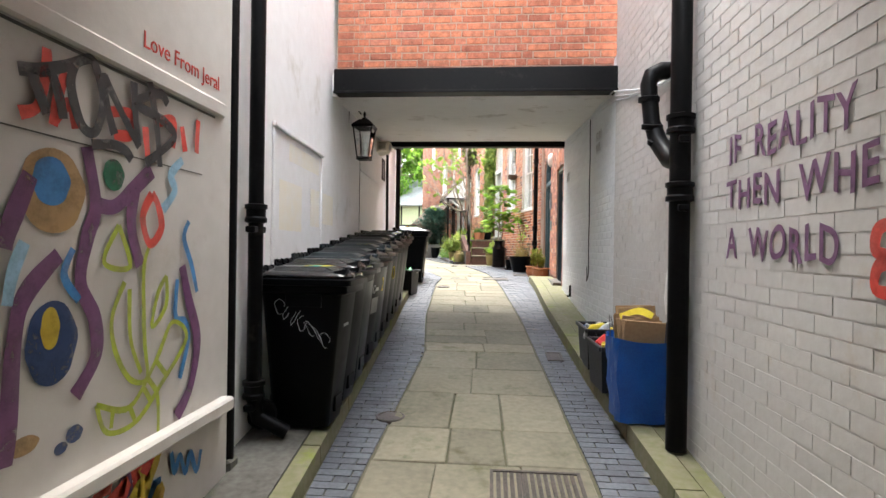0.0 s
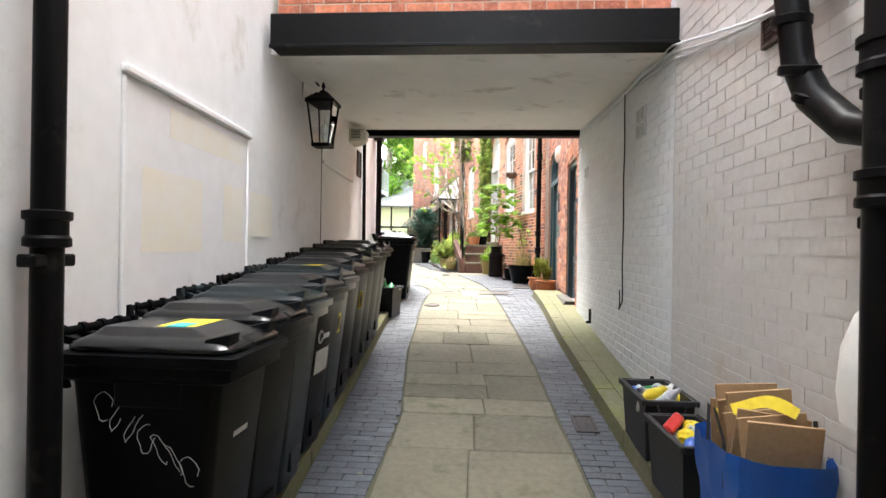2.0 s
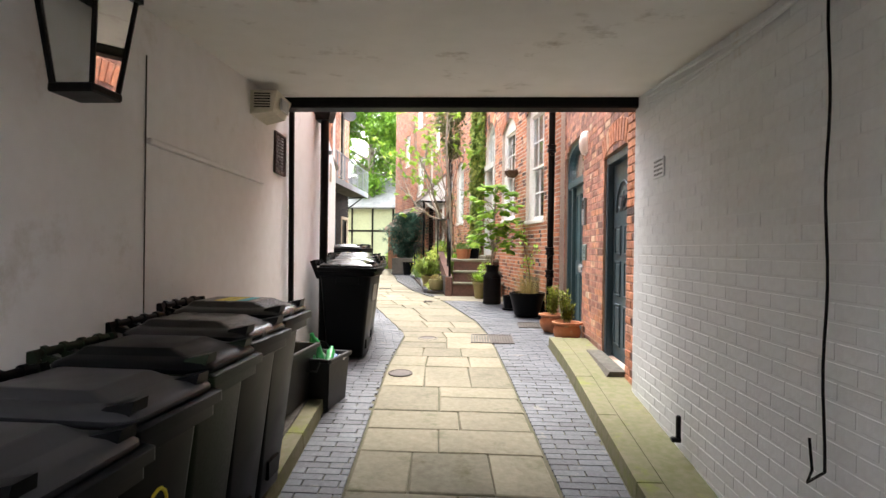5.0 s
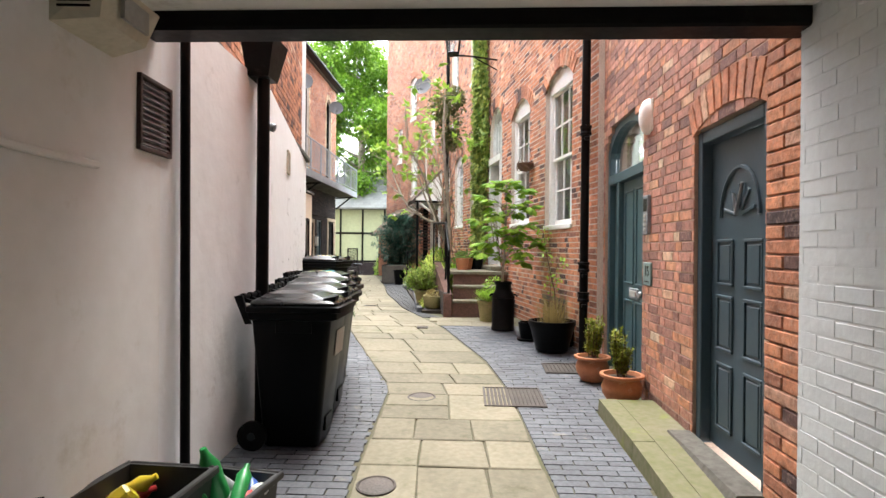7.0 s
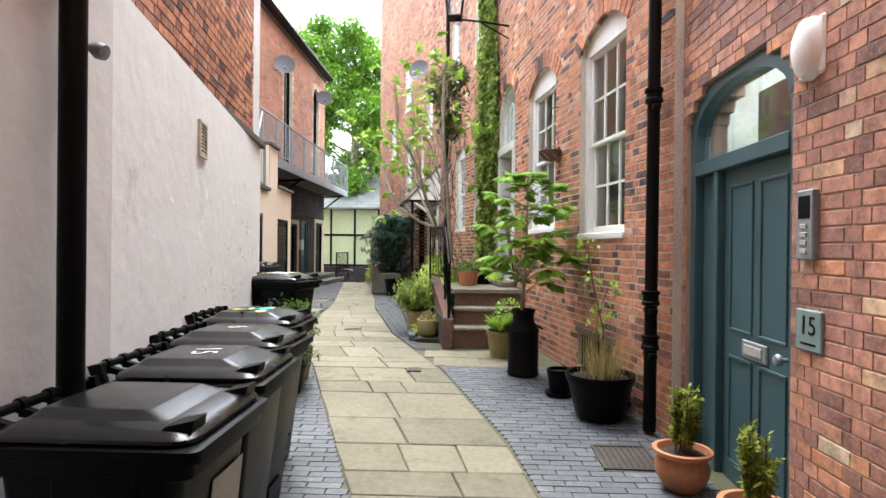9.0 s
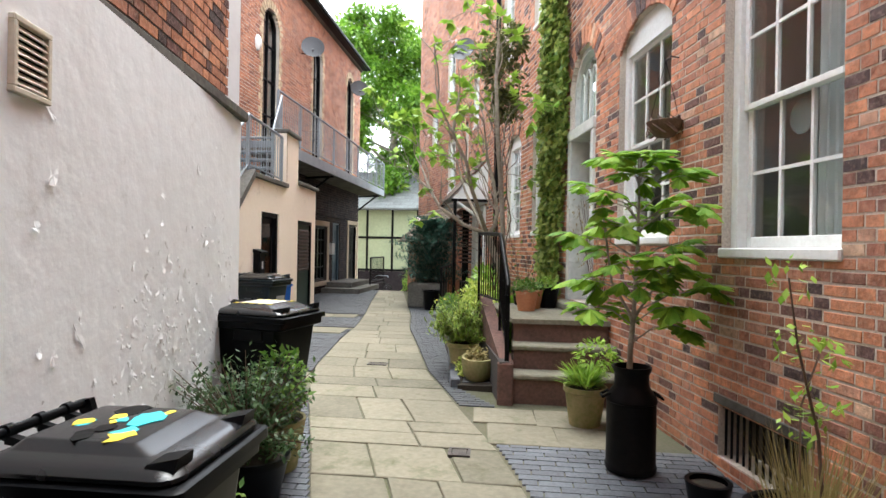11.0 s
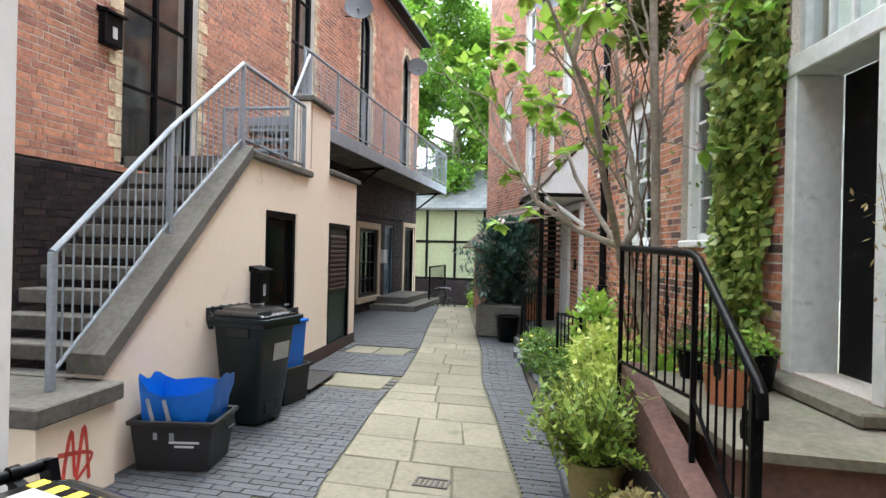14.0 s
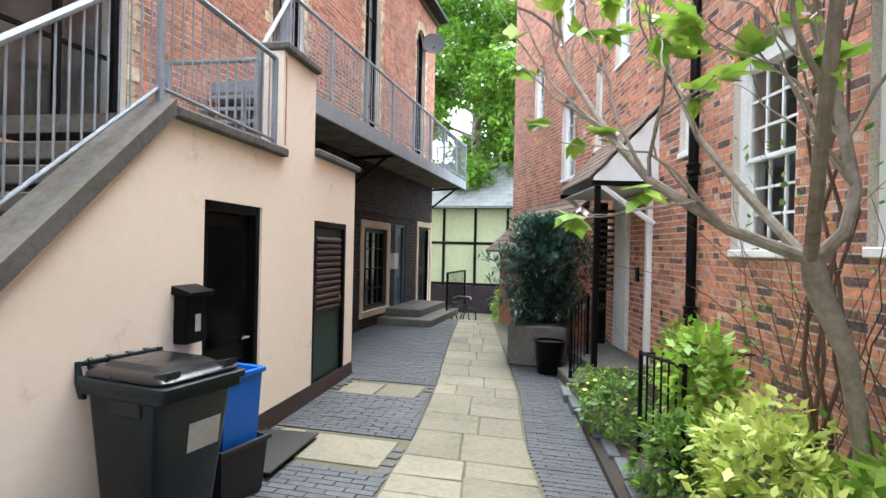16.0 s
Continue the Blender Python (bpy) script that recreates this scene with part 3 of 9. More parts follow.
def wheelie_bin(m, label, body_mat, lid_mat, group="", slim=False):
    """Two-wheeled bin; its front looks along +x, its base is at the origin."""
    t = thing("wheelie_bin", m, label, "bin", group)
    S = Matrix.Diagonal((0.86, 0.78, 1.0, 1.0)) if slim else Matrix.Diagonal((0.88, 0.94, 1.0, 1.0))

    def piece(name, g, mat, smooth=True):
        g.v = [tuple(S @ Vector(p)) for p in g.v]
        return part(name, g, mat, t, smooth=smooth)

    body = Geo().loft([round_rect(-0.23, 0.19, 0.19, 0.04, 0.015), round_rect(-0.24, 0.20, 0.20, 0.045, 0.03), round_rect(-0.318, 0.308, 0.272, 0.05, 0.93)])
    piece("body", body, body_mat)
    piece("foot_grip", Geo().cbox((0.20, -0.10, 0.10), (0.232, 0.10, 0.2), 0.006), body_mat, False)
    for y in (-0.262, 0.262):
        piece("side_grip", Geo().cbox((-0.12, y - 0.016, 0.80), (0.16, y + 0.016, 0.93), 0.008), body_mat, False)
    piece("rim", Geo().loft([round_rect(-0.32, 0.335, 0.278, 0.03, 0.885), round_rect(-0.335, 0.355, 0.295, 0.03, 0.895), round_rect(-0.335, 0.355, 0.295, 0.03, 0.938),
                             round_rect(-0.345, 0.385, 0.31, 0.035, 0.944), round_rect(-0.345, 0.385, 0.31, 0.035, 0.978), round_rect(-0.33, 0.37, 0.295, 0.03, 0.984)]), body_mat)
    piece("lid", Geo().loft([round_rect(-0.325, 0.352, 0.288, 0.07, 0.985), round_rect(-0.33, 0.358, 0.294, 0.07, 0.992), round_rect(-0.33, 0.358, 0.294, 0.07, 1.004),
                             round_rect(-0.318, 0.343, 0.28, 0.065, 1.016), round_rect(-0.285, 0.30, 0.245, 0.05, 1.028), round_rect(-0.27, 0.235, 0.215, 0.03, 1.034),
                             round_rect(-0.262, 0.225, 0.208, 0.028, 1.036), round_rect(-0.235, 0.155, 0.182, 0.022, 1.058), round_rect(-0.22, 0.14, 0.17, 0.02, 1.0605)]), lid_mat)
    for y in (-0.21, 0.21):
        grip = Geo().hexa([(0.24, y - 0.05, 1.026), (0.335, y - 0.05, 1.012), (0.335, y + 0.05, 1.012), (0.24, y + 0.05, 1.026),
                           (0.25, y - 0.045, 1.034), (0.345, y - 0.04, 1.052), (0.345, y + 0.04, 1.052), (0.25, y + 0.045, 1.034)])
        piece("lid_grip", grip, body_mat, False)
    bar = Geo().tube([(-0.402, -0.285, 1.035), (-0.402, 0.285, 1.035)], 0.017, 10)
    for y in (-0.19, -0.065, 0.065, 0.19):
        bar.lathe([(0.017, -0.016), (0.025, -0.014), (0.025, 0.014), (0.017, 0.016)], 12, pose(-0.402, y, 1.035, 90))
        bar.hexa([(-0.40, y - 0.014, 1.0), (-0.32, y - 0.014, 0.99), (-0.32, y + 0.014, 0.99), (-0.40, y + 0.014, 1.0), (-0.40, y - 0.014, 1.03), (-0.32, y - 0.014, 1.012), (-0.32, y + 0.014, 1.012), (-0.40, y + 0.014, 1.03)])
    piece("handle", bar, body_mat)
    for y in (-0.278, 0.278):
        piece("handle_wing", Geo().hexa([(-0.345, y - 0.012, 0.86), (-0.30, y - 0.012, 0.86), (-0.30, y + 0.012, 0.86), (-0.345, y + 0.012, 0.86),
                                         (-0.43, y - 0.014, 1.045), (-0.37, y - 0.014, 1.055), (-0.37, y + 0.014, 1.055), (-0.43, y + 0.014, 1.045)]), body_mat, False)
    for y in (-0.245 * S[1][1], 0.245 * S[1][1]):
        wh = part("wheel", Geo().lathe([(0.03, -0.025), (0.085, -0.025), (0.1, -0.018), (0.1, 0.018), (0.085, 0.025), (0.03, 0.025)], 18,
                                       pose(-0.30 * S[0][0], y, 0.1, 90, 0, 0)), M_BLACK, t, smooth=True)
        part("hub", Geo().lathe([(0.0, -0.03), (0.028, -0.028), (0.028, 0.028), (0.0, 0.03)], 12, pose(-0.30 * S[0][0], y, 0.1, 90, 0, 0)), M_BIN_BLUE, wh, smooth=True)
    part("axle", Geo().tube([(-0.30 * S[0][0], -0.2, 0.1), (-0.30 * S[0][0], 0.2, 0.1)], 0.012), M_BLACK, t)
    return t


def bin_base(y):
    return 0.285 + 0.092 * (y - 3.45)


left_x = lambda y: -1.55 - 0.053 * (y - 3.5)
M_YELLOW = surface("yellow_vinyl", (0.75, 0.6, 0.04), (0.6, 0.45, 0.03), 0.5, bump=0.05)
M_CYAN = surface("cyan_vinyl", (0.05, 0.5, 0.55), (0.04, 0.4, 0.45), 0.5, bump=0.05)
M_LABEL = surface("pale_paper_label", (0.42, 0.42, 0.4), (0.34, 0.33, 0.31), 0.6, bump=0.05)
M_WHITEINK = surface("white_marker", (0.6, 0.6, 0.6), (0.45, 0.45, 0.45), 0.6, bump=0)
M_LIDGREY = surface("faded_grey_plastic", (0.010, 0.0108, 0.0125), (0.016, 0.0165, 0.018), 0.34, grain=8, stain=2, bump=0, spec=0.35)


def text_on(name, body, size, m, material, parent, label=""):
    """Letters as flat mesh."""
    cu = bpy.data.curves.new(name, "FONT")
    cu.body, cu.size, cu.align_x, cu.align_y, cu.extrude = body, size, "CENTER", "CENTER", 0.001
    tmp = bpy.data.objects.new(name + "_tmp", cu)
    me = bpy.data.meshes.new_from_object(tmp)
    bpy.data.objects.remove(tmp)
    bpy.data.curves.remove(cu)
    me.materials.append(material)
    ob = new(name, me)
    ob.parent, ob.matrix_basis = parent, m
    if label:
        ob["label"] = label
    return ob


front_face = pose(0.2385, 0, 0.66, 90, 0, 90) @ pose(0, 0, 0, 5.8, 0, 0)
for i in range(10):
    y = 3.69 + i * 0.442
    x = left_x(y) + 0.36
    body, lid, note = {1: (M_BIN, M_LID, "black plastic wheelie bin against the passage wall"), 2: (M_BIN_BLUE, M_BIN_BLUE, "blue-grey wheelie bin with a teal lid against the passage wall"),
                       3: (M_BIN, M_LIDGREY, "wheelie bin with faded grey lid and pale recycling label"), 4: (M_BIN_BLUE, M_BIN_BLUE, "blue-grey wheelie bin painted with a yellow 2"),
                       5: (M_BIN, M_LIDGREY, "black wheelie bin with a faded brownish lid"), 6: (M_BIN, M_LIDGREY, "black wheelie bin with a gold emblem"),
                       7: (M_BIN_GREEN, M_BIN, "dark green wheelie bin with a black lid"), 0: (M_BIN, M_LID, "black wheelie bin with scratched tag and lid sticker")}.get(
                           i, (M_BIN, M_LID, "black plastic wheelie bin at the end of the row"))
    t = wheelie_bin(pose(x, y, bin_base(y), 0, 0, SEED.uniform(-3, 3)), note, body, lid, "row of bins", True)
    if i == 0:
        part("sticker", Geo().box((-0.02, -0.11, 1.056), (0.12, 0.10, 1.0615)), M_YELLOW, t, "yellow and cyan lid sticker")
        part("sticker", Geo().box((0.02, -0.12, 1.0595), (0.09, -0.03, 1.064)), M_CYAN, t)
        g = Geo()
        for k in range(7):
            cx, cz = -0.14 + 0.05 * k, 0.80 - 0.035 * k
            g.tube([(cx + 0.03 * math.cos(a) * (1 + 0.3 * math.sin(3 * a + k)), -0.2115 + 0.012 * (0.8 - cz) * 5, cz + 0.05 * math.sin(a + k)) for a in np.linspace(0, 5.2, 12)], 0.0012, 4)
        part("tag", g, M_WHITEINK, t, "white scribbled marker tag")
    if i == 9:
        for k, mat in enumerate((M_YELLOW, M_YELLOW, M_CYAN)):
            part("sticker", Geo().box((-0.10 + 0.06 * k, -0.10, 1.0605), (-0.05 + 0.06 * k, 0.10, 1.0618)), mat, t, "faded striped lid sticker")
    if i == 4:
        part("sticker", Geo().box((0.0, -0.1, 1.056), (0.12, 0.12, 1.0615)), M_YELLOW, t)
        text_on("number", "2", 0.2, front_face, M_YELLOW, t)
    if i == 3:
        part("label_plate", Geo().box((-0.11, -0.07, -0.001), (0.11, 0.07, 0.002)), M_LABEL, t, m=front_face @ pose(0, -0.12, 0))
        part("logo_ring", Geo().tube([(0.035 * math.cos(a) - 0.06, 0.035 * math.sin(a) + 0.03, 0.001) for a in np.linspace(0.6, 6.0, 14)], 0.006, 5), M_WHITEINK, t, m=front_face)
        part("logo_bar", Geo().box((-0.01, 0.01, 0), (0.1, 0.04, 0.002)), M_WHITEINK, t, m=front_face)
    if i == 6:
        part("emblem", Geo().tube([(0.05 * math.cos(a), 0.07 * math.sin(a), 0.001) for a in np.linspace(0, 6.28, 16)], 0.006, 5), M_YELLOW, t, m=front_face)
    if i == 0:
        part("logo_bar", Geo().box((-0.05, 0.0, 0), (0.06, 0.02, 0.002)), M_WHITEINK, t, m=front_face)
yard_bins = []
for x, y, r in ((-1.48, 10.76, 0), (-1.55, 11.42, 2), (-1.66, 12.04, -1), (-1.80, 12.68, 1)):
    yard_bins.append(wheelie_bin(pose(x, y, ground_z(y), 0, 0, r), "black wheelie bin standing on the paving by the white wall", M_BIN, M_LID, "bins in the yard"))
top_face = lambda x, r: pose(x, 0, 1.062, 0, 0, r)
text_on("number", "15", 0.16, top_face(-0.02, -80), M_WHITEINK, yard_bins[1])
text_on("number", "6", 0.16, top_face(-0.02, -80), M_WHITEINK, yard_bins[2])
part("label_plate", Geo().box((-0.12, -0.09, 0), (0.12, 0.09, 0.003)), M_LABEL, yard_bins[0], m=pose(0.251, 0.1, 0.7, 90, 0, 90) @ pose(0, 0, 0, 5.9, 0, 0))
torn = random.Random(2)
for k in range(13):
    cx, cy, rr = torn.uniform(-0.14, 0.07), torn.uniform(-0.13, 0.13), torn.uniform(0.018, 0.05)
    ring = [(cx + rr * torn.uniform(0.5, 1.3) * math.cos(a), cy + 1.4 * rr * torn.uniform(0.5, 1.2) * math.sin(a)) for a in np.linspace(0, 5.6, 9)]
    part("sticker", Geo().loft([[(x, y, 1.0605) for x, y in ring], [(x, y, 1.0612 + 0.0002 * k) for x, y in ring]]), (M_YELLOW, M_CYAN, M_BLACK, M_YELLOW, M_CYAN)[k % 5], yard_bins[3], "torn printed lid sticker")
bx = wheelie_bin(pose(-2.43, 15.12, ground_z(15.1), 0, 0, -12), "black wheelie bin with hazard-taped lid beside the wall end", M_BIN, M_LID)
part("sticker", Geo().box((-0.16, -0.13, 1.0605), (0.10, 0.13, 1.0622)), M_LABEL, bx, "white notice taped on the lid")
for k in range(9):
    for yy in (-0.14, 0.14):
        part("hazard_tape", Geo().box((-0.19 + k * 0.036, yy - 0.02, 1.0603), (-0.155 + k * 0.036, yy + 0.02, 1.063)), M_YELLOW if k % 2 == 0 else M_BLACK, bx)
by = wheelie_bin(pose(-4.17, 18.88, ground_z(18.9), 0, 0, -8), "dark slate wheelie bin beside the cream stair wall", M_BIN_BLUE, M_LID)
part("label_plate", Geo().box((-0.11, -0.08, 0), (0.11, 0.08, 0.003)), M_LABEL, by, m=pose(0.247, 0.06, 0.66, 90, 0, 90) @ pose(0, 0, 0, 5.9, 0, 0))
# ---- paving ----
def edge_x(y, side):
    e = np.array(FLAG_EDGES)
    return float(np.interp(y, e[:, 0], e[:, side]))


def slab(quad, thick, rnd, chamfer=0.006, tilt=0.003):
    """A worn slab on the slope; quad is four (x, y) corners, anticlockwise."""
    c = Vector((sum(p[0] for p in quad) / 4, sum(p[1] for p in quad) / 4))
    g = Geo()
    lo, mid, hi = [], [], []
    for x, y in quad:
        z = ground_z(y) + rnd.uniform(-tilt, tilt)
        x, y = x + rnd.uniform(-0.008, 0.008), y + rnd.uniform(-0.008, 0.008)
        d = (c - Vector((x, y))).normalized() * chamfer * 1.6
        lo.append((x, y, z - thick))
        mid.append((x, y, z - chamfer))
        hi.append((x + d.x, y + d.y, z))
    return g.add(lo + mid + hi, [(3, 2, 1, 0), (8, 9, 10, 11)] + [(i, (i + 1) % 4, (i + 1) % 4 + 4, i + 4) for i in range(4)]
                 + [(i + 4, (i + 1) % 4 + 4, (i + 1) % 4 + 8, i + 8) for i in range(4)])


pavement = tagged(part("pavement", Geo().box((-0.3, 5, ground_z(5) - 0.2), (0.0, 5.2, ground_z(5) - 0.1)), M_JOINT), "path of worn buff sandstone flags", "pavement", kind="structure")
rnd = random.Random(21)
y = 0.6
while y < 28.8:
    dep = rnd.uniform(0.32, 0.72)
    y1 = min(y + dep, 28.9)
    n = rnd.choice((2, 2, 3))
    cuts = sorted({0.0, 1.0, *[(k + rnd.uniform(-0.22, 0.22)) / n for k in range(1, n)]})
    for a, b in zip(cuts, cuts[1:]):
        def px(yy, s):
            xl, xr = edge_x(yy, 1), edge_x(yy, 2)
            return xl + (xr - xl) * s
        j = 0.006
        ym = y1
        if b - a > 0.4 and dep > 0.55 and rnd.random() < 0.3:
            ym = y + dep * rnd.uniform(0.4, 0.6)
            part("flagstone", slab([(px(ym, a) + j, ym + j), (px(ym, b) - j, ym + j), (px(y1, b) - j, y1 - j), (px(y1, a) + j, y1 - j)], 0.06, rnd), M_FLAG, pavement, raw=True)
        part("flagstone", slab([(px(y, a) + j, y + j), (px(y, b) - j, y + j), (px(ym, b) - j, ym - j), (px(ym, a) + j, ym - j)], 0.06, rnd), M_FLAG, pavement, raw=True)
    y = y1
# flags that cross the yard before the steps, and pale ones by the cream door
for x0, x1, y0, y1 in ((-0.75, -0.2, 15.35, 15.85), (-0.2, 0.35, 15.35, 15.8), (-0.9, -0.35, 15.87, 16.3), (-0.35, 0.1, 15.82, 16.3), (0.1, 0.5, 15.8, 16.4),
                       (-4.3, -3.42, 20.3, 20.85), (-4.55, -4.32, 20.2, 20.9), (-4.2, -3.72, 22.2, 22.75), (-4.65, -4.22, 22.2, 22.7), (-3.3, -2.75, 16.45, 16.9), (-3.2, -2.8, 16.95, 17.4)):
    part("flagstone", slab([(x0, y0), (x1, y0), (x1 - 0.02, y1), (x0 - 0.02, y1)], 0.06, rnd), M_FLAG, pavement, raw=True)


def pavers(name, xl, xr, y0, y1, label, singles=0, skip=(), material=M_PAVER):
    """Narrow blue bricks laid across the way, course by course."""
    base = tagged(part(name, Geo().box((xl(y0), y0, ground_z(y0) - 0.3), (xl(y0) + 0.05, y0 + 0.05, ground_z(y0) - 0.2)), M_JOINT), label, "pavement", kind="structure")
    r = random.Random(name)
    rest, count, k, yy = Geo(), 0, 0, y0
    while yy < y1:
        a, b = xl(yy), xr(yy)
        x = a - (0.11 if k % 2 else 0.0) - r.random() * 0.03
        while x < b:
            s, e = max(x, a), min(x + 0.225, b)
            if e - s > 0.03 and not any(q[0] < (s + e) / 2 < q[1] and q[2] < yy < q[3] for q in skip):
                z = ground_z(yy) - 0.004 + r.uniform(-0.002, 0.0015)
                zb = ground_z(yy + 0.07) - 0.004 + (z - ground_z(yy) + 0.004)
                p = [(s + 0.003, yy + 0.002, z - 0.05), (e - 0.003, yy + 0.002, z - 0.05), (e - 0.003, yy + 0.073, z - 0.05), (s + 0.003, yy + 0.073, z - 0.05),
                     (s + 0.005, yy + 0.004, z), (e - 0.005, yy + 0.004, z), (e - 0.005, yy + 0.071, zb), (s + 0.005, yy + 0.071, zb)]
                if count < singles:
                    part("brick", Geo().hexa(p), material, base, raw=True)
                    count += 1
                else:
                    rest.hexa(p)
            x += 0.225
        yy += 0.0755
        k += 1
    me = bpy.data.meshes.new("paver_rest")
    me.from_pydata(rest.v, [], rest.f)
    me.materials.append(material)
    ob = new("paver_rest", me)
    ob.parent = base
    tagged(ob, kind="stuff")
    return base


kerb_l = lambda y: left_x(y) + 0.53
kerb_r = lambda y: float(np.interp(y, (0, 3.3, 5, 8, 11.6), (1.0, 0.97, 0.87, 0.80, 0.80)))
fl, fr_ = (lambda y: edge_x(y, 1) - 0.012), (lambda y: edge_x(y, 2) + 0.012)
yard_l = lambda y: float(np.interp(y, (8.6, 9.6, 11.3, 15.42, 15.5, 17, 23.1, 23.2, 30), (-1.84, -1.87, -1.93, -2.82, -4.35, -4.4, -4.86, -6.2, -6.2)))
yard_r = lambda y: float(np.interp(y, (9.4, 13.3, 15.3), (1.27, 1.2, 0.82)))
bed_r = lambda y: float(np.interp(y, (16.3, 17, 20.5, 23, 26), (-0.68, -1.15, -1.55, -2.15, -2.4)))
pavers("pavement_bricks_left", kerb_l, fl, 2.6, 9.0, "strip of blue-grey paving bricks beside the bins", 240)
pavers("pavement_bricks_right", fr_, kerb_r, 2.6, 11.6, "strip of blue-grey paving bricks beside the mossy kerb", 260)
pavers("pavement_yard_near", yard_l, fl, 9.0, 15.45, "blue-grey brick paving along the white wall", 200)
pavers("pavement_yard_left", yard_l, fl, 15.45, 28.9, "dark grey brick paving beside the cream stair wall", 200, ((-4.6, -3.4, 20.2, 20.9), (-4.7, -3.7, 22.2, 22.8), (-3.35, -2.7, 16.4, 17.45)), M_PAVER_DARK)
pavers("pavement_yard_right", fr_, yard_r, 11.6, 15.33, "dark grey brick paving before the brick facade", 120)
pavers("pavement_bed_side", fr_, bed_r, 16.35, 26.0, "narrow dark brick strip along the planted bed", 60, (), M_PAVER_DARK)

# kerbs and ledges
kerb = tagged(part("kerb", Geo().box((1.05, 4, 0.0), (1.15, 4.1, 0.05)), M_KERB), "mossy stone kerb along the passage wall", "kerb", kind="structure")
y = 1.2
while y < 11.5:
    y1 = min(y + rnd.uniform(0.7, 1.0), 11.6)
    p = []
    for dz, ch in ((-0.15, 0), (0.11, 0.012)):
        for x, yy in ((kerb_r(y) + ch, y + 0.006), (kerb_r(y) + 0.16, y + 0.006), (kerb_r(y1) + 0.16, y1 - 0.006), (kerb_r(y1) + ch, y1 - 0.006)):
            p.append((x, yy, ground_z(yy) + dz))
    part("kerb_stone", Geo().hexa(p), M_KERB, kerb, raw=True)
    q = []
    for dz in (-0.15, 0.105):
        for x, yy in ((kerb_r(y) + 0.168, y), (1.26, y), (1.26, y1), (kerb_r(y1) + 0.168, y1)):
            q.append((x, yy, ground_z(yy) + dz))
    part("ledge_slab", Geo().hexa(q), M_KERB, kerb, raw=True)
    y = y1
ledge = tagged(part("kerb_left", Geo().box((-1.5, 4, 0.0), (-1.4, 4.1, 0.05)), M_KERB), "mossy raised ledge under the bins", "kerb", kind="structure")
y = 0.8
while y < 9.0:
    y1 = min(y + 0.85, 9.1)
    p, q = [], []
    for dz in (-0.2, 0.0):
        for x, yy in ((left_x(y) - 0.1, y), (kerb_l(y) - 0.13, y), (kerb_l(y1) - 0.13, y1), (left_x(y1) - 0.1, y1)):
            p.append((x, yy, bin_base(yy) + dz))
        for x, yy in ((kerb_l(y) - 0.124, y + 0.005), (kerb_l(y) - (0.01 if dz == 0 else 0), y + 0.005), (kerb_l(y1) - (0.01 if dz == 0 else 0), y1 - 0.005), (kerb_l(y1) - 0.124, y1 - 0.005)):
            q.append((x, yy, bin_base(yy) + dz - 0.004))
    part("ledge_slab", Geo().hexa(p), M_CONC, ledge, raw=True)
    part("kerb_stone", Geo().hexa(q), M_KERB, ledge, raw=True)
    y = y1
# door step slab at the first facade door
tagged(part("door_sill", Geo().hexa([(0.98, 9.8, 0.7), (1.27, 9.8, 0.7), (1.27, 10.8, 0.7), (0.98, 10.8, 0.7), (1.12, 9.8, 0.925), (1.27, 9.8, 0.925), (1.27, 10.8, 0.945), (1.12, 10.8, 0.945)]), M_CONC),
       "cracked concrete sill below the door", "sill", kind="structure")

# covers in the paving
M_IRON = surface("rusty_cast_iron", (0.09, 0.075, 0.065), (0.05, 0.045, 0.042), 0.6, metal=0.5, grain=60, stain=4, bump=0.5)


def drain_cover(x0, x1, y0, y1, label, bars=8, along=False):
    z = ground_z((y0 + y1) / 2)
    slope = math.degrees(math.atan2(ground_z(y1) - ground_z(y0), y1 - y0))
    t = thing("drain_cover", pose((x0 + x1) / 2, (y0 + y1) / 2, z + 0.004, slope), label, "drain cover")
    w, d = (x1 - x0) / 2, (y1 - y0) / 2
    f = Geo().box((-w, -d, -0.03), (w, -d + 0.02, 0.004)).box((-w, d - 0.02, -0.03), (w, d, 0.004)).box((-w, -d + 0.02, -0.03), (-w + 0.02, d - 0.02, 0.004)).box((w - 0.02, -d + 0.02, -0.03), (w, d - 0.02, 0.004))
    part("frame", f, M_IRON, t)
    part("plate", Geo().box((-w + 0.02, -d + 0.02, -0.03), (w - 0.02, d - 0.02, -0.006)), M_IRON, t)
    for k in range(bars):
        s = -w + 0.03 + (2 * w - 0.06) * (k + 0.5) / bars
        part("bar", Geo().cbox((s - 0.012, -d + 0.025, -0.01), (s + 0.012, d - 0.025, 0.002), 0.003), M_IRON, t)
    return t


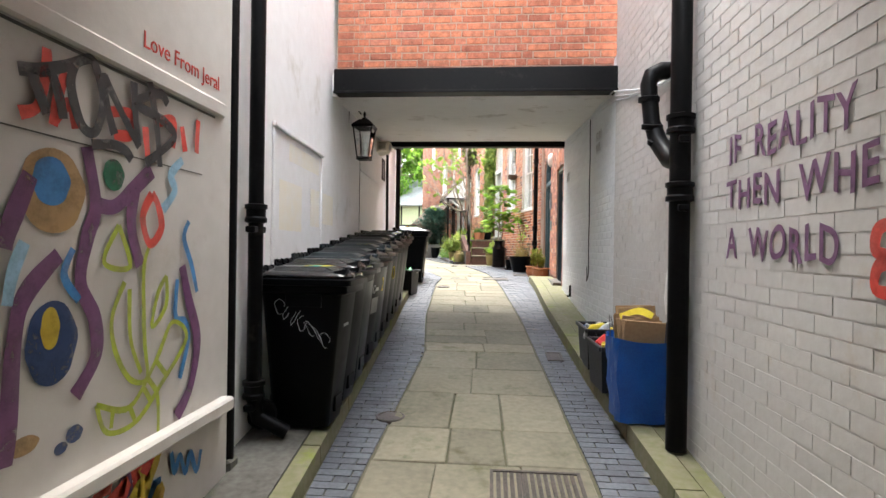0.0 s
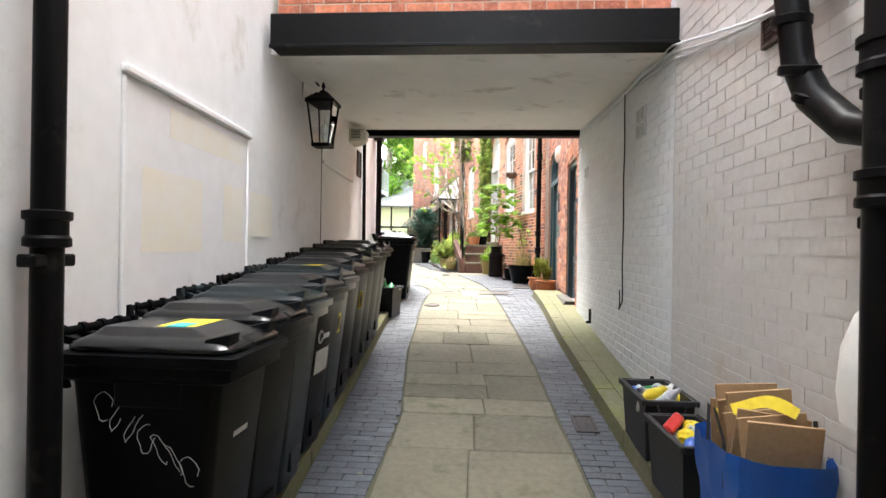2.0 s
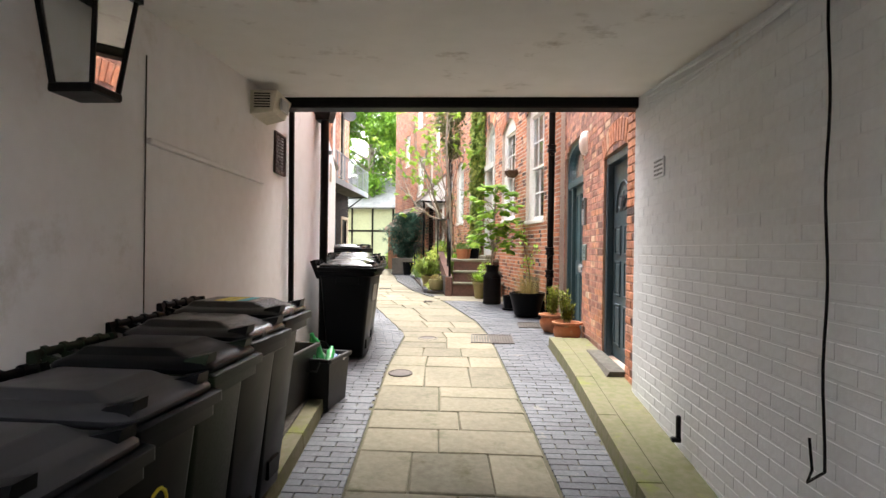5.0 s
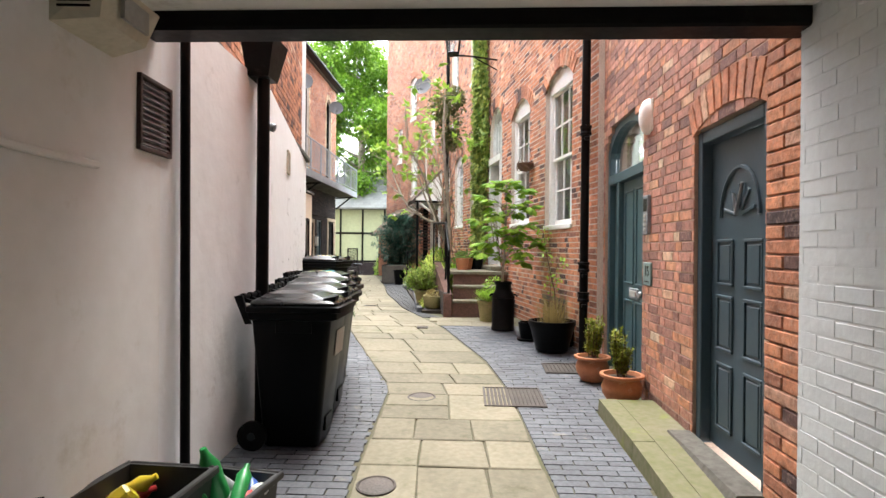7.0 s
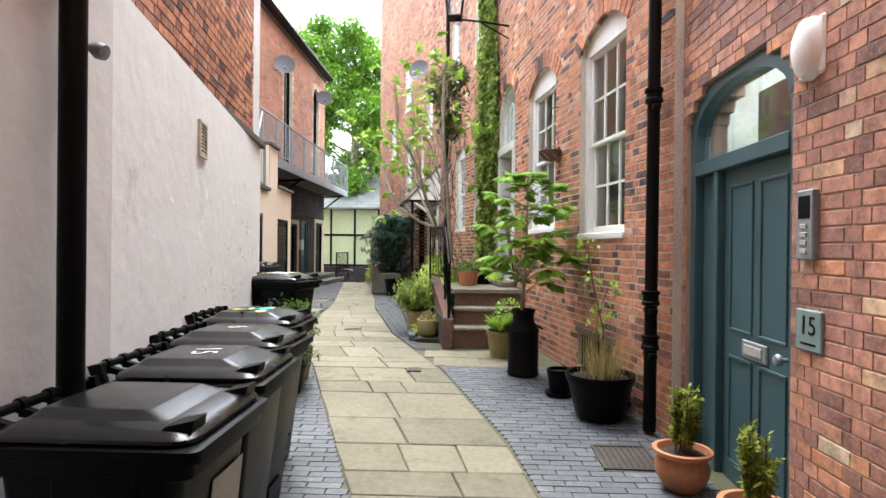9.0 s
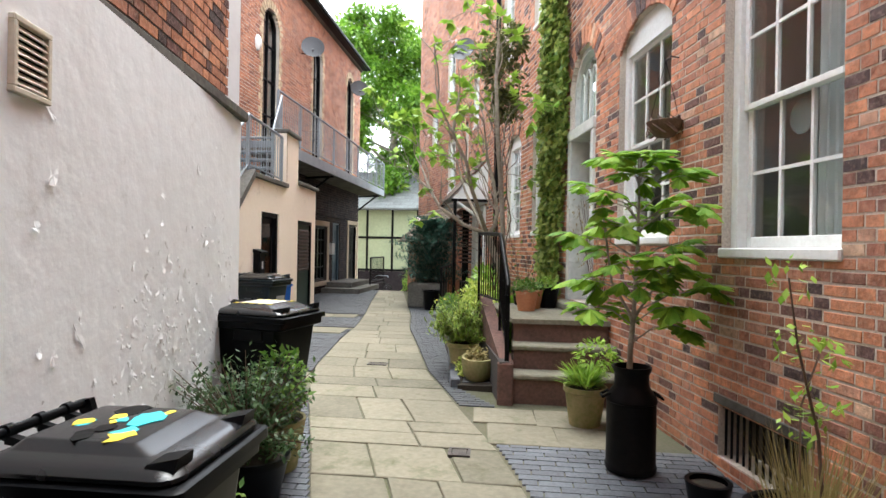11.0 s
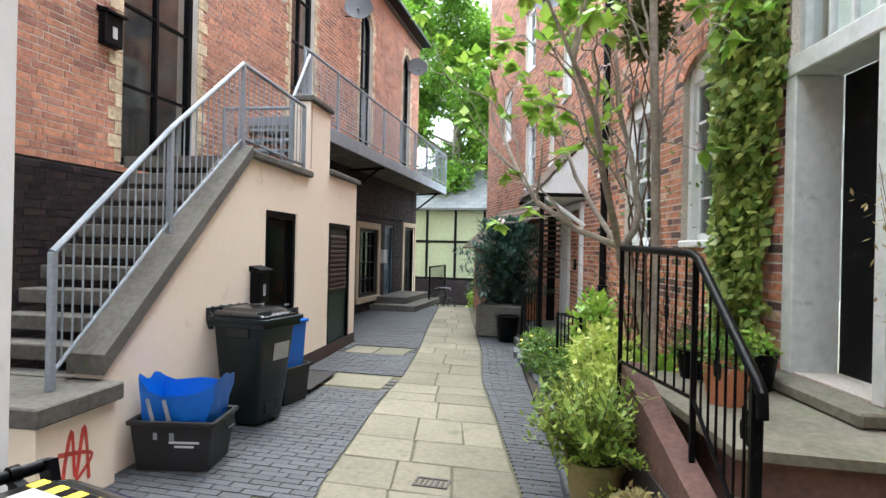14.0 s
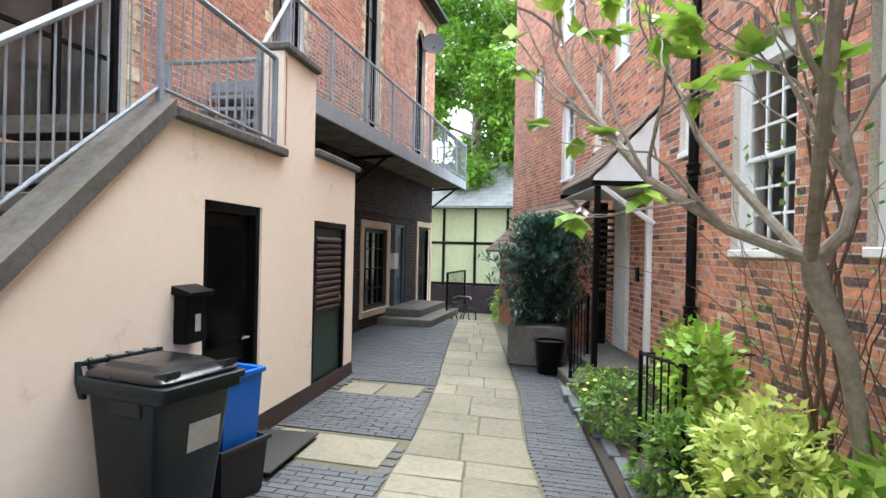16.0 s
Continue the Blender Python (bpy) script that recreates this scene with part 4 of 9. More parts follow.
drain_cover(-0.14, 0.40, 11.62, 12.2, "rusty ribbed inspection cover set in the flags", 14)
drain_cover(0.02, 0.55, 3.0, 3.35, "studded iron cover set in the flags", 12)
drain_cover(0.60, 0.76, 5.65, 5.95, "small cast iron drain in the brick strip", 5)
drain_cover(-1.03, -0.87, 15.05, 15.2, "small iron stop-tap cover in the flags", 5)
drain_cover(-2.35, -2.1, 17.9, 18.05, "small iron cover in the yard flags", 5)
drain_cover(0.55, 0.95, 12.75, 13.15, "dark drain grating beside the flower pots", 8)
for x, y, r in ((-0.72, 4.1, 0.11), (-0.70, 11.85, 0.13), (-0.83, 10.1, 0.12)):
    t = thing("stop_tap_cover", pose(x, y, ground_z(y) + 0.002, 3), "round iron cover in the paving", "drain cover")
    part("disc", Geo().lathe([(r, -0.03), (r, 0.0), (r - 0.012, 0.004), (r - 0.02, -0.002), (0.01, 0.0)], 24), M_IRON, t, smooth=True)


# ---- pipes on the walls ----
def pipe_run(name, pts, r, label, collars=(), material=None, feet=True):
    base = Vector(pts[0])
    t = thing(name, Matrix.Translation(base), label, "pipe")
    mt = material or M_BLACK
    part("pipe", Geo().tube([Vector(p) - base for p in pts], r, 14), mt, t, smooth=True)
    for c in collars:
        c = Vector(c) - base
        part("collar", Geo().lathe([(r + 0.004, -0.06), (r + 0.02, -0.055), (r + 0.02, -0.03), (r + 0.012, -0.02), (r + 0.012, 0.025), (r + 0.022, 0.03), (r + 0.022, 0.055), (r + 0.004, 0.06)], 16, Matrix.Translation(c)), mt, t, smooth=True)
        part("bracket", Geo().cbox((-0.03, -0.09, -0.02), (0.03, 0.09, 0.02), 0.006, Matrix.Translation(c - Vector((0, 0, 0.1)))), mt, t)
    return t


pipe_run("drainpipe", [(-1.47, 3.03, 0.26), (-1.47, 3.03, 7.5)], 0.043, "black cast iron drainpipe at the wall corner", [(-1.47, 3.03, 4.2)])
pipe_run("drainpipe", [(-1.26, 3.42, 0.32), (-1.44, 3.39, 0.42), (-1.46, 3.37, 0.55), (-1.46, 3.37, 7.5)], 0.047, "black cast iron downpipe with collar on white wall", [(-1.46, 3.37, 1.70), (-1.46, 3.37, 0.6)])
tagged(part("pipe_shoe", Geo().cbox((-1.51, 2.97, 0.16), (-1.42, 3.09, 0.3), 0.015), M_CONC), "mortared white pipe shoe at the wall foot", "pipe shoe")
soil = pipe_run("soil_pipe", [(1.14, 3.47, 0.3), (1.14, 3.47, 7.5)], 0.062, "black cast iron soil pipe on the white brick wall", [(1.14, 3.47, 1.86), (1.14, 3.47, 2.27), (1.14, 3.47, 3.45)])
bz = Vector((1.14, 3.47, 0.3))
part("branch", Geo().tube([Vector(p) - bz for p in ((1.14, 3.47, 2.03), (1.13, 3.63, 2.08), (1.10, 3.78, 2.22), (1.07, 3.83, 2.36), (1.05, 3.85, 2.62), (1.07, 3.85, 2.68), (1.14, 3.87, 2.72), (1.24, 3.87, 2.72))],
                         [0.05, 0.058, 0.06, 0.055, 0.055, 0.06, 0.06, 0.058], 14), M_BLACK, soil, "black plastic branch pipe", smooth=True)
for p, q in (((1.10, 3.78, 2.22), 30), ((1.07, 3.82, 2.33), 15), ((1.055, 3.85, 2.52), 5)):
    part("collar", Geo().lathe([(0.058, -0.02), (0.07, -0.015), (0.07, 0.015), (0.058, 0.02)], 14, Matrix.Translation(Vector(p) - bz) @ pose(0, 0, 0, q, 0, 0)), M_BLACK, soil, smooth=True)
t = thing("plastic_bag", pose(1.15, 3.58, 1.1), "translucent plastic sack hung behind the soil pipe", "bag")
M_SACK = surface("pale_polythene", (0.72, 0.72, 0.7), (0.62, 0.62, 0.6), 0.3, bump=0.5, grain=12)
part("sack", Geo().lathe([(0.0, -0.02), (0.075, 0.0), (0.09, 0.1), (0.075, 0.25), (0.03, 0.36), (0.01, 0.38)], 14, Matrix.Diagonal((0.55, 1.2, 1, 1))), M_SACK, t, smooth=True)
pipe_run("drainpipe", [(-1.82, 9.78, 0.8), (-1.84, 9.78, 3.45)], 0.026, "thin dark brown pipe on the yard wall", [], M_BLACK)
hop = pipe_run("drainpipe", [(-1.83, 10.92, 0.85), (-1.83, 10.92, 3.55)], 0.046, "black downpipe with hopper on the yard wall", [])
part("hopper", Geo().hexa([(-0.09, -0.1, 2.6), (0.07, -0.1, 2.6), (0.07, 0.1, 2.6), (-0.09, 0.1, 2.6), (-0.12, -0.16, 2.88), (0.13, -0.16, 2.88), (0.13, 0.16, 2.88), (-0.12, 0.16, 2.88)]), M_BLACK, hop)
pipe_run("drainpipe", [(1.07, 13.42, 0.95), (1.10, 13.42, 9.3)], 0.05, "black downpipe between door and sash window", [(1.08, 13.42, 3.6), (1.07, 13.42, 2.0), (1.07, 13.42, 1.65)])
cpt = F_C @ Vector((3.9, 0.09, 0))
pipe_run("drainpipe", [(cpt.x - 0.1, cpt.y - 0.05, 1.2), (cpt.x, cpt.y, 1.9), (cpt.x, cpt.y, 10.0)], 0.05, "black downpipe on the brick facade beside the porch", [(cpt.x, cpt.y, 3.6), (cpt.x, cpt.y, 2.15)])

# cables along the passage
cab = thing("cable_bundle", pose(1.2, 3.8, 2.6), "painted cables clipped along the wall top", "cable")
for k in range(3):
    part("cable", Geo().tube([(0.005 - 0.012 * k, yy - 3.8, float(np.interp(yy, (3.7, 5.6, 9.3), (2.62, 3.02, 3.2))) - 2.62 + 0.03 * math.sin(yy * 2.1 + k) + 0.018 * k) for yy in np.arange(3.8, 9.3, 0.35)], 0.008, 6), M_WHITE_BRICK, cab, smooth=True)
tagged(part("hanging_cable", Geo().tube([(1.195, 6.86 + 0.01 * math.sin(z * 9), z) for z in np.arange(3.1, 1.1, -0.1)] + [(1.19, 6.95, 1.12), (1.19, 6.92, 1.18), (1.19, 6.94, 1.3)], 0.006, 6), M_BLACK),
       "thin black cable hanging down the white wall", "cable")
for y, z in ((5.9, 0.62), (8.3, 0.86)):
    tagged(part("wall_spike", Geo().cbox((1.17, y - 0.015, z - 0.05), (1.2, y + 0.015, z + 0.12), 0.008).cbox((1.14, y - 0.02, z - 0.05), (1.2, y + 0.02, z - 0.02), 0.006), M_BLACK), "short black iron spike at the wall foot", "wall spike")


flood = thing("security_lamp", pose(-1.865, 11.02, 3.10) @ Matrix.Scale(0.6, 4), "small grey lamp with sensor on the white wall", "lamp")
part("base", Geo().cbox((-0.06, -0.03, -0.02), (0.0, 0.03, 0.08), 0.008), M_GALV, flood)
part("head", Geo().lathe([(0.0, 0.0), (0.03, 0.0), (0.055, 0.05), (0.05, 0.1), (0.0, 0.11)], 12, pose(0.05, 0, 0.05, 0, 110, 0)), M_GALV, flood, smooth=True)
part("sensor", Geo().lathe([(0.0, -0.07), (0.022, -0.05), (0.026, 0.0), (0.012, 0.03), (0.0, 0.03)], 10, pose(0.0, 0.0, -0.05)), M_BLACK, flood, smooth=True)


# ---- things on the passage walls ----
def lantern(m, label, size=1.0, bracket=True):
    """A four-sided tapering lantern; its bottom at the origin."""
    t = thing("wall_lantern", m, label, "lamp")
    a, b, h = 0.07 * size, 0.11 * size, 0.36 * size
    for sx in (-1, 1):
        for sy in (-1, 1):
            part("bar", Geo().tube([(sx * a, sy * a, 0), (sx * b, sy * b, h)], 0.009 * size, 6), M_BLACK, t)
    part("base", Geo().cbox((-a - 0.012, -a - 0.012, -0.02), (a + 0.012, a + 0.012, 0.012), 0.006), M_BLACK, t)
    e = b + 0.018
    part("rim", Geo().box((-e, -e, h), (e, e, h + 0.03)), M_BLACK, t)
    r2 = 0.055 * size
    part("hood", Geo().hexa([(-e, -e, h + 0.03), (e, -e, h + 0.03), (e, e, h + 0.03), (-e, e, h + 0.03), (-r2, -r2, h + 0.10 * size), (r2, -r2, h + 0.10 * size), (r2, r2, h + 0.10 * size), (-r2, r2, h + 0.10 * size)]), M_BLACK, t)
    part("finial", Geo().lathe([(0.062 * size, 0), (0.062 * size, 0.05), (0.03, 0.06), (0.018, 0.09), (0.034, 0.12), (0.03, 0.15), (0.008, 0.2)], 12, pose(0, 0, h + 0.095 * size) @ Matrix.Scale(0.55, 4)), M_BLACK, t, smooth=True)
    for k in range(4):
        g = Geo().add([(-a, -a, 0.012), (a, -a, 0.012), (b, -b, h), (-b, -b, h)], [(0, 1, 2, 3)])
        p = part("pane", g, M_GLASS, t, m=pose(0, 0, 0, 0, 0, 90 * k))
        p.visible_shadow = False
    part("lamp_holder", Geo().lathe([(0.02, 0.012), (0.02, 0.09), (0.03, 0.1), (0.032, 0.16), (0.012, 0.19)], 12), M_WPAINT, t, smooth=True)
    if bracket:
        part("bracket", Geo().tube([(-0.2 * size, 0, h + 0.05), (-0.19 * size, 0, h + 0.24), (-0.12 * size, 0, h + 0.26), (-0.04, 0, h + 0.17)], 0.009, 6), M_BLACK, t)
        part("wall_plate", Geo().cbox((-0.215 * size, -0.05, h - 0.06), (-0.195 * size, 0.05, h + 0.12), 0.005), M_BLACK, t)
    return t


lantern(pose(-1.52, 6.58, 2.565), "black metal wall lantern with clear panes", 1.0)
M_ALU = surface("yellowed_cream_plastic", (0.62, 0.57, 0.46), (0.5, 0.46, 0.36), 0.5, bump=0.1)
t = thing("alarm_box", F_LEFT @ pose(0.62, 0.0, 3.02), "yellowed plastic ventilator box under the ceiling", "vent box")
part("casing", Geo().hexa([(-0.2, 0, 0), (0.2, 0, 0), (0.16, 0.16, 0.03), (-0.16, 0.16, 0.03), (-0.2, 0, 0.18), (0.2, 0, 0.18), (0.2, 0.2, 0.18), (-0.2, 0.2, 0.18)]), M_ALU, t)
for k in range(6):
    part("slat", Geo().box((0.201, 0.03, 0.05 + 0.02 * k), (0.206, 0.15, 0.058 + 0.02 * k)), M_BLACK, t)
part("number_plate", Geo().box((-0.1, 0.19, 0.06), (0.08, 0.206, 0.15)), M_LABEL, t)


def louvre(m, w, h, label, material, slats=9):
    t = thing("wall_vent", m, label, "vent")
    part("frame", Geo().cbox((0, -0.01, 0), (w, 0.018, 0.02), 0.003).cbox((0, -0.01, h - 0.02), (w, 0.018, h), 0.003).cbox((0, -0.01, 0.02), (0.02, 0.018, h - 0.02), 0.003).cbox((w - 0.02, -0.01, 0.02), (w, 0.018, h - 0.02), 0.003), material, t)
    part("backing", Geo().box((0.02, -0.012, 0.02), (w - 0.02, -0.004, h - 0.02)), M_BLACK, t)
    for k in range(slats):
        z = 0.025 + (h - 0.05) * k / slats
        part("slat", Geo().hexa([(0.02, 0.012, z), (w - 0.02, 0.012, z), (w - 0.02, -0.004, z + 0.02), (0.02, -0.004, z + 0.02), (0.02, 0.015, z + 0.004), (w - 0.02, 0.015, z + 0.004), (w - 0.02, -0.001, z + 0.024), (0.02, -0.001, z + 0.024)]), material, t)
    return t


M_BROWN = surface("brown_plastic", (0.06, 0.035, 0.03), (0.04, 0.025, 0.02), 0.5, bump=0.1)
louvre(F_LEFT @ pose(-0.08, 0.004, 2.66), 0.31, 0.36, "dark brown louvred vent in the white wall", M_BROWN, 11)
louvre(F_YL @ pose(2.62, 0.004, 2.99), 0.2, 0.25, "white louvred plastic vent in the flaking wall", M_ALU, 8)
louvre(wall_frame((1.22, 3.9), (1.22, 5.6))[0] @ pose(0.33, 0.006, 2.60), 0.15, 0.17, "small rusty red grille in the white brick", M_BROWN, 7)
vr = wall_frame((1.22, 5.6), (1.22, 9.45))[0]
t = thing("air_brick", vr @ pose(0.66, 0.006, 2.60), "painted terracotta air brick in the white wall", "vent")
for i in range(2):
    for j in range(2):
        part("grille", Geo().cbox((i * 0.13, 0, j * 0.13), (i * 0.13 + 0.115, 0.014, j * 0.13 + 0.115), 0.004), M_WHITE_BRICK, t)
        for k in range(5):
            part("slot", Geo().box((i * 0.13 + 0.015, 0.012, j * 0.13 + 0.015 + 0.019 * k), (i * 0.13 + 0.1, 0.0155, j * 0.13 + 0.023 + 0.019 * k)), M_CONC, t)
t = thing("air_brick", vr @ pose(3.1, 0.006, 2.56), "pierced air brick in the white wall", "vent")
part("grille", Geo().cbox((0, 0, 0), (0.22, 0.012, 0.15), 0.004), M_WHITE_BRICK, t)
for i in range(6):
    for j in range(4):
        part("hole", Geo().box((0.02 + i * 0.032, 0.011, 0.02 + j * 0.032), (0.036 + i * 0.032, 0.0135, 0.036 + j * 0.032)), M_BLACK, t)

# blocked-up panel and mouldings on the left wall
t = thing("wall_panel", F_LEFT @ pose(0, 0, 0), "blocked white opening with a moulded edge", "wall panel", kind="structure")
part("panel", Geo().box((4.36, 0.002, 1.2), (5.70, 0.008, 2.36)), M_WHITE, t)
part("moulding", Geo().cbox((4.32, 0.0, 2.36), (5.74, 0.035, 2.40), 0.008), M_WHITE, t)
part("moulding", Geo().cbox((5.70, 0.0, 1.0), (5.735, 0.02, 2.355), 0.006), M_WHITE, t)
part("moulding", Geo().cbox((4.325, 0.0, 1.0), (4.36, 0.02, 2.355), 0.006), M_WHITE, t)
part("moulding", Geo().cbox((0.55, 0.0, 2.52), (2.28, 0.03, 2.55), 0.006), M_WHITE, t)
M_CREAMPATCH = surface("cream_touch_up_paint", (0.77, 0.71, 0.58), (0.77, 0.74, 0.68), 0.75, bump=0.2, grain=10)
for a, b, z0, z1 in ((5.0, 5.58, 1.62, 2.0), (4.42, 4.72, 1.68, 2.02), (4.45, 5.35, 2.17, 2.31), (3.85, 4.3, 1.72, 2.02)):
    part("paint_patch", Geo().box((a, 0.008, z0), (b, 0.0095, z1)), M_CREAMPATCH, t)
tagged(part("conduit", Geo().tube([(2.29, 0.005, 1.3), (2.29, 0.005, 2.95)], 0.0035, 6), M_CONC, m=F_LEFT), "thin grey wire down the plaster", "cable")


# ---- doors and windows of the facade ----
def panel_door(m, w, h, material, label, rows, fan=False):
    """A hinged door leaf with raised panels in a frame; origin at the foot of the right jamb, u along the wall."""
    t = thing("door", m, label, "door", kind="structure")
    f = Geo().cbox((0, -0.12, 0), (0.07, -0.02, h), 0.006).cbox((w - 0.07, -0.12, 0), (w, -0.02, h), 0.006).cbox((0.07, -0.12, h - 0.08), (w - 0.07, -0.02, h), 0.006)
    part("frame", f, material, t)
    leaf = part("leaf", Geo().cbox((0.075, -0.13, 0.015), (w - 0.075, -0.085, h - 0.085), 0.004), material, t)
    x0, x1 = 0.075, w - 0.075
    for z0, z1 in rows:
        for s in (0, 1):
            a = x0 + 0.1 + s * ((x1 - x0) / 2 - 0.03)
            b = a + (x1 - x0) / 2 - 0.17
            part("moulding", Geo().cbox((a, -0.09, z0), (b, -0.072, z0 + 0.02), 0.004).cbox((a, -0.09, z1 - 0.02), (b, -0.072, z1), 0.004).cbox((a, -0.09, z0 + 0.02), (a + 0.02, -0.072, z1 - 0.02), 0.004).cbox((b - 0.02, -0.09, z0 + 0.02), (b, -0.072, z1 - 0.02), 0.004), material, leaf)
            part("panel", Geo().cbox((a + 0.035, -0.09, z0 + 0.035), (b - 0.035, -0.076, z1 - 0.035), 0.006), material, leaf)
    return t, leaf


d1, leaf1 = panel_door(F_A @ pose(0.38, 0, 0.90), 0.92, 2.11, M_TEAL, "slate blue panelled front door with fan motif",
                       [(0.15, 0.58), (0.66, 1.02), (1.08, 1.38)])
fan = Geo()
for k in range(5):
    a = math.pi * (0.08 + 0.21 * k)
    fan.cbox((0.05, -0.006, -0.012), (0.2, 0.006, 0.012), 0.004, Matrix.Translation((0.46, -0.08, 1.52)) @ pose(0, 0, 0, 0, -math.degrees(a), 0))
part("fan_moulding", fan, M_TEAL, leaf1)
part("fan_arch", Geo().tube([(0.46 + 0.24 * math.cos(a), -0.082, 1.52 + 0.30 * math.sin(a)) for a in np.linspace(0, math.pi, 16)], 0.014, 6), M_TEAL, leaf1)
part("knocker", Geo().tube([(0.40, -0.07, 1.72), (0.46, -0.06, 1.53), (0.5, -0.065, 1.66)], 0.011, 8), M_GALV, leaf1, "silver knocker")

t2 = thing("door", F_A @ pose(2.42, 0, 0.86), "teal front door with arched fanlight and side panel", "door", kind="structure")
W2d, H2 = 1.36, 2.72
fr2 = Geo().cbox((0, -0.14, 0), (0.08, -0.03, 2.40), 0.006).cbox((W2d - 0.08, -0.14, 0), (W2d, -0.03, 2.40), 0.006).cbox((0.08, -0.14, 2.06), (W2d - 0.08, -0.02, 2.16), 0.006).cbox((0.92, -0.13, 0), (0.99, -0.03, 2.06), 0.006)
arc = [(W2d / 2 + (W2d / 2 - 0.0) * math.cos(a), 2.40 + 0.32 * math.sin(a)) for a in np.linspace(0, math.pi, 15)]
arc2 = [(W2d / 2 + (W2d / 2 - 0.09) * math.cos(a), 2.36 + 0.27 * math.sin(a)) for a in np.linspace(math.pi, 0, 15)]
fr2.prism(arc + arc2, -0.14, -0.03)
part("frame", fr2, M_TEAL2, t2)
lf = part("leaf", Geo().cbox((0.085, -0.12, 0.01), (0.915, -0.08, 2.055), 0.004), M_TEAL2, t2)
part("side_panel", Geo().cbox((0.995, -0.12, 0.01), (W2d - 0.085, -0.09, 2.055), 0.004), M_TEAL2, t2)
for a, b, z0, z1 in ((0.17, 0.46, 1.0, 1.95), (0.54, 0.83, 1.0, 1.95), (0.17, 0.46, 0.14, 0.84), (0.54, 0.83, 0.14, 0.84)):
    part("moulding", Geo().cbox((a, -0.085, z0), (b, -0.07, z0 + 0.02), 0.004).cbox((a, -0.085, z1 - 0.02), (b, -0.07, z1), 0.004).cbox((a, -0.085, z0 + 0.02), (a + 0.02, -0.07, z1 - 0.02), 0.004).cbox((b - 0.02, -0.085, z0 + 0.02), (b, -0.07, z1 - 0.02), 0.004), M_TEAL2, lf)
part("moulding", Geo().cbox((1.03, -0.095, 0.2), (1.24, -0.083, 1.9), 0.004), M_TEAL2, t2)
part("letterbox", Geo().cbox((0.36, -0.082, 0.86), (0.64, -0.064, 0.97), 0.006), M_GALV, lf, "steel letterbox")
part("letterbox_flap", Geo().cbox((0.40, -0.066, 0.885), (0.60, -0.058, 0.945), 0.004), M_LABEL, lf)
part("door_knob", Geo().lathe([(0.012, 0), (0.012, 0.03), (0.03, 0.04), (0.034, 0.055), (0.025, 0.07), (0.005, 0.074)], 14, pose(0.17, -0.082, 0.93, -90)), M_GALV, lf, smooth=True)
gl = part("fanlight_pane", Geo().prism(arc2[::-1] + [(0.09, 2.16), (W2d - 0.09, 2.16)][::1], -0.1, -0.094), M_GLASS, t2)
gl.visible_shadow = False
part("hallway", Geo().box((0.05, -0.9, 0.0), (W2d - 0.05, -0.5, 2.7)), M_DIM, t2)

t = thing("bulkhead_light", F_A @ pose(2.26, 0, 3.22), "white oval bulkhead light on the brick", "lamp")
M_OPAL = surface("white_opal_plastic", (0.85, 0.85, 0.83), (0.78, 0.78, 0.76), 0.3, bump=0.02)
part("diffuser", Geo().lathe([(0.0, 0.09), (0.06, 0.085), (0.10, 0.06), (0.115, 0.02), (0.115, 0.0)], 24, pose(0, 0, 0.14, -90) @ Matrix.Diagonal((0.82, 1.35, 1, 1))), M_OPAL, t, smooth=True)
part("base", Geo().cbox((-0.1, -0.005, 0.0), (0.1, 0.02, 0.28), 0.02), M_WPAINT, t)
t = thing("intercom", F_A @ pose(2.2, 0, 2.34), "steel entry phone panel with buttons", "intercom")
part("panel", Geo().cbox((0, 0, 0), (0.13, 0.035, 0.34), 0.006), M_GALV, t)
part("speaker", Geo().box((0.02, 0.034, 0.2), (0.11, 0.037, 0.31)), M_BLACK, t)
for k in range(4):
    part("button", Geo().cbox((0.04, 0.034, 0.03 + 0.04 * k), (0.09, 0.042, 0.055 + 0.04 * k), 0.003), M_LABEL, t)
t = thing("number_plaque", F_A @ pose(2.15, 0, 1.90), "grey-green plaque with the number 15", "sign")
M_SAGE = surface("grey_green_enamel", (0.2, 0.28, 0.27), (0.17, 0.24, 0.23), 0.5, bump=0.05)
part("plate", Geo().cbox((0, 0, 0), (0.2, 0.02, 0.2), 0.006), M_SAGE, t)
text_on("digits", "15", 0.13, pose(0.1, 0.0215, 0.12, 90, 0, 180), M_BLACK, t)
part("line", Geo().box((0.04, 0.02, 0.03), (0.16, 0.022, 0.04)), M_BLACK, t)


def voussoirs(wall, u0, u1, z, rise, material, n=13, depth=0.22):
    """Soldier bricks round a low arch."""
    c, half = (u0 + u1) / 2, (u1 - u0) / 2
    R = (half * half + rise * rise) / (2 * rise) if rise > 0 else 50
    zc = z - R
    a = math.asin(min(1, half / R)) * 1.06
    for k in range(n):
        th = -a + 2 * a * (k + 0.5) / n
        wdt = 2 * a * R / n - 0.01
        m = Matrix.Translation((c + R * math.sin(th), 0, zc + R * math.cos(th))) @ pose(0, 0, 0, 0, math.degrees(th), 0)
        part("brick", Geo().cbox((-wdt / 2, -0.02, 0.0), (wdt / 2, 0.012, depth), 0.004), material, wall, m=m, raw=True)


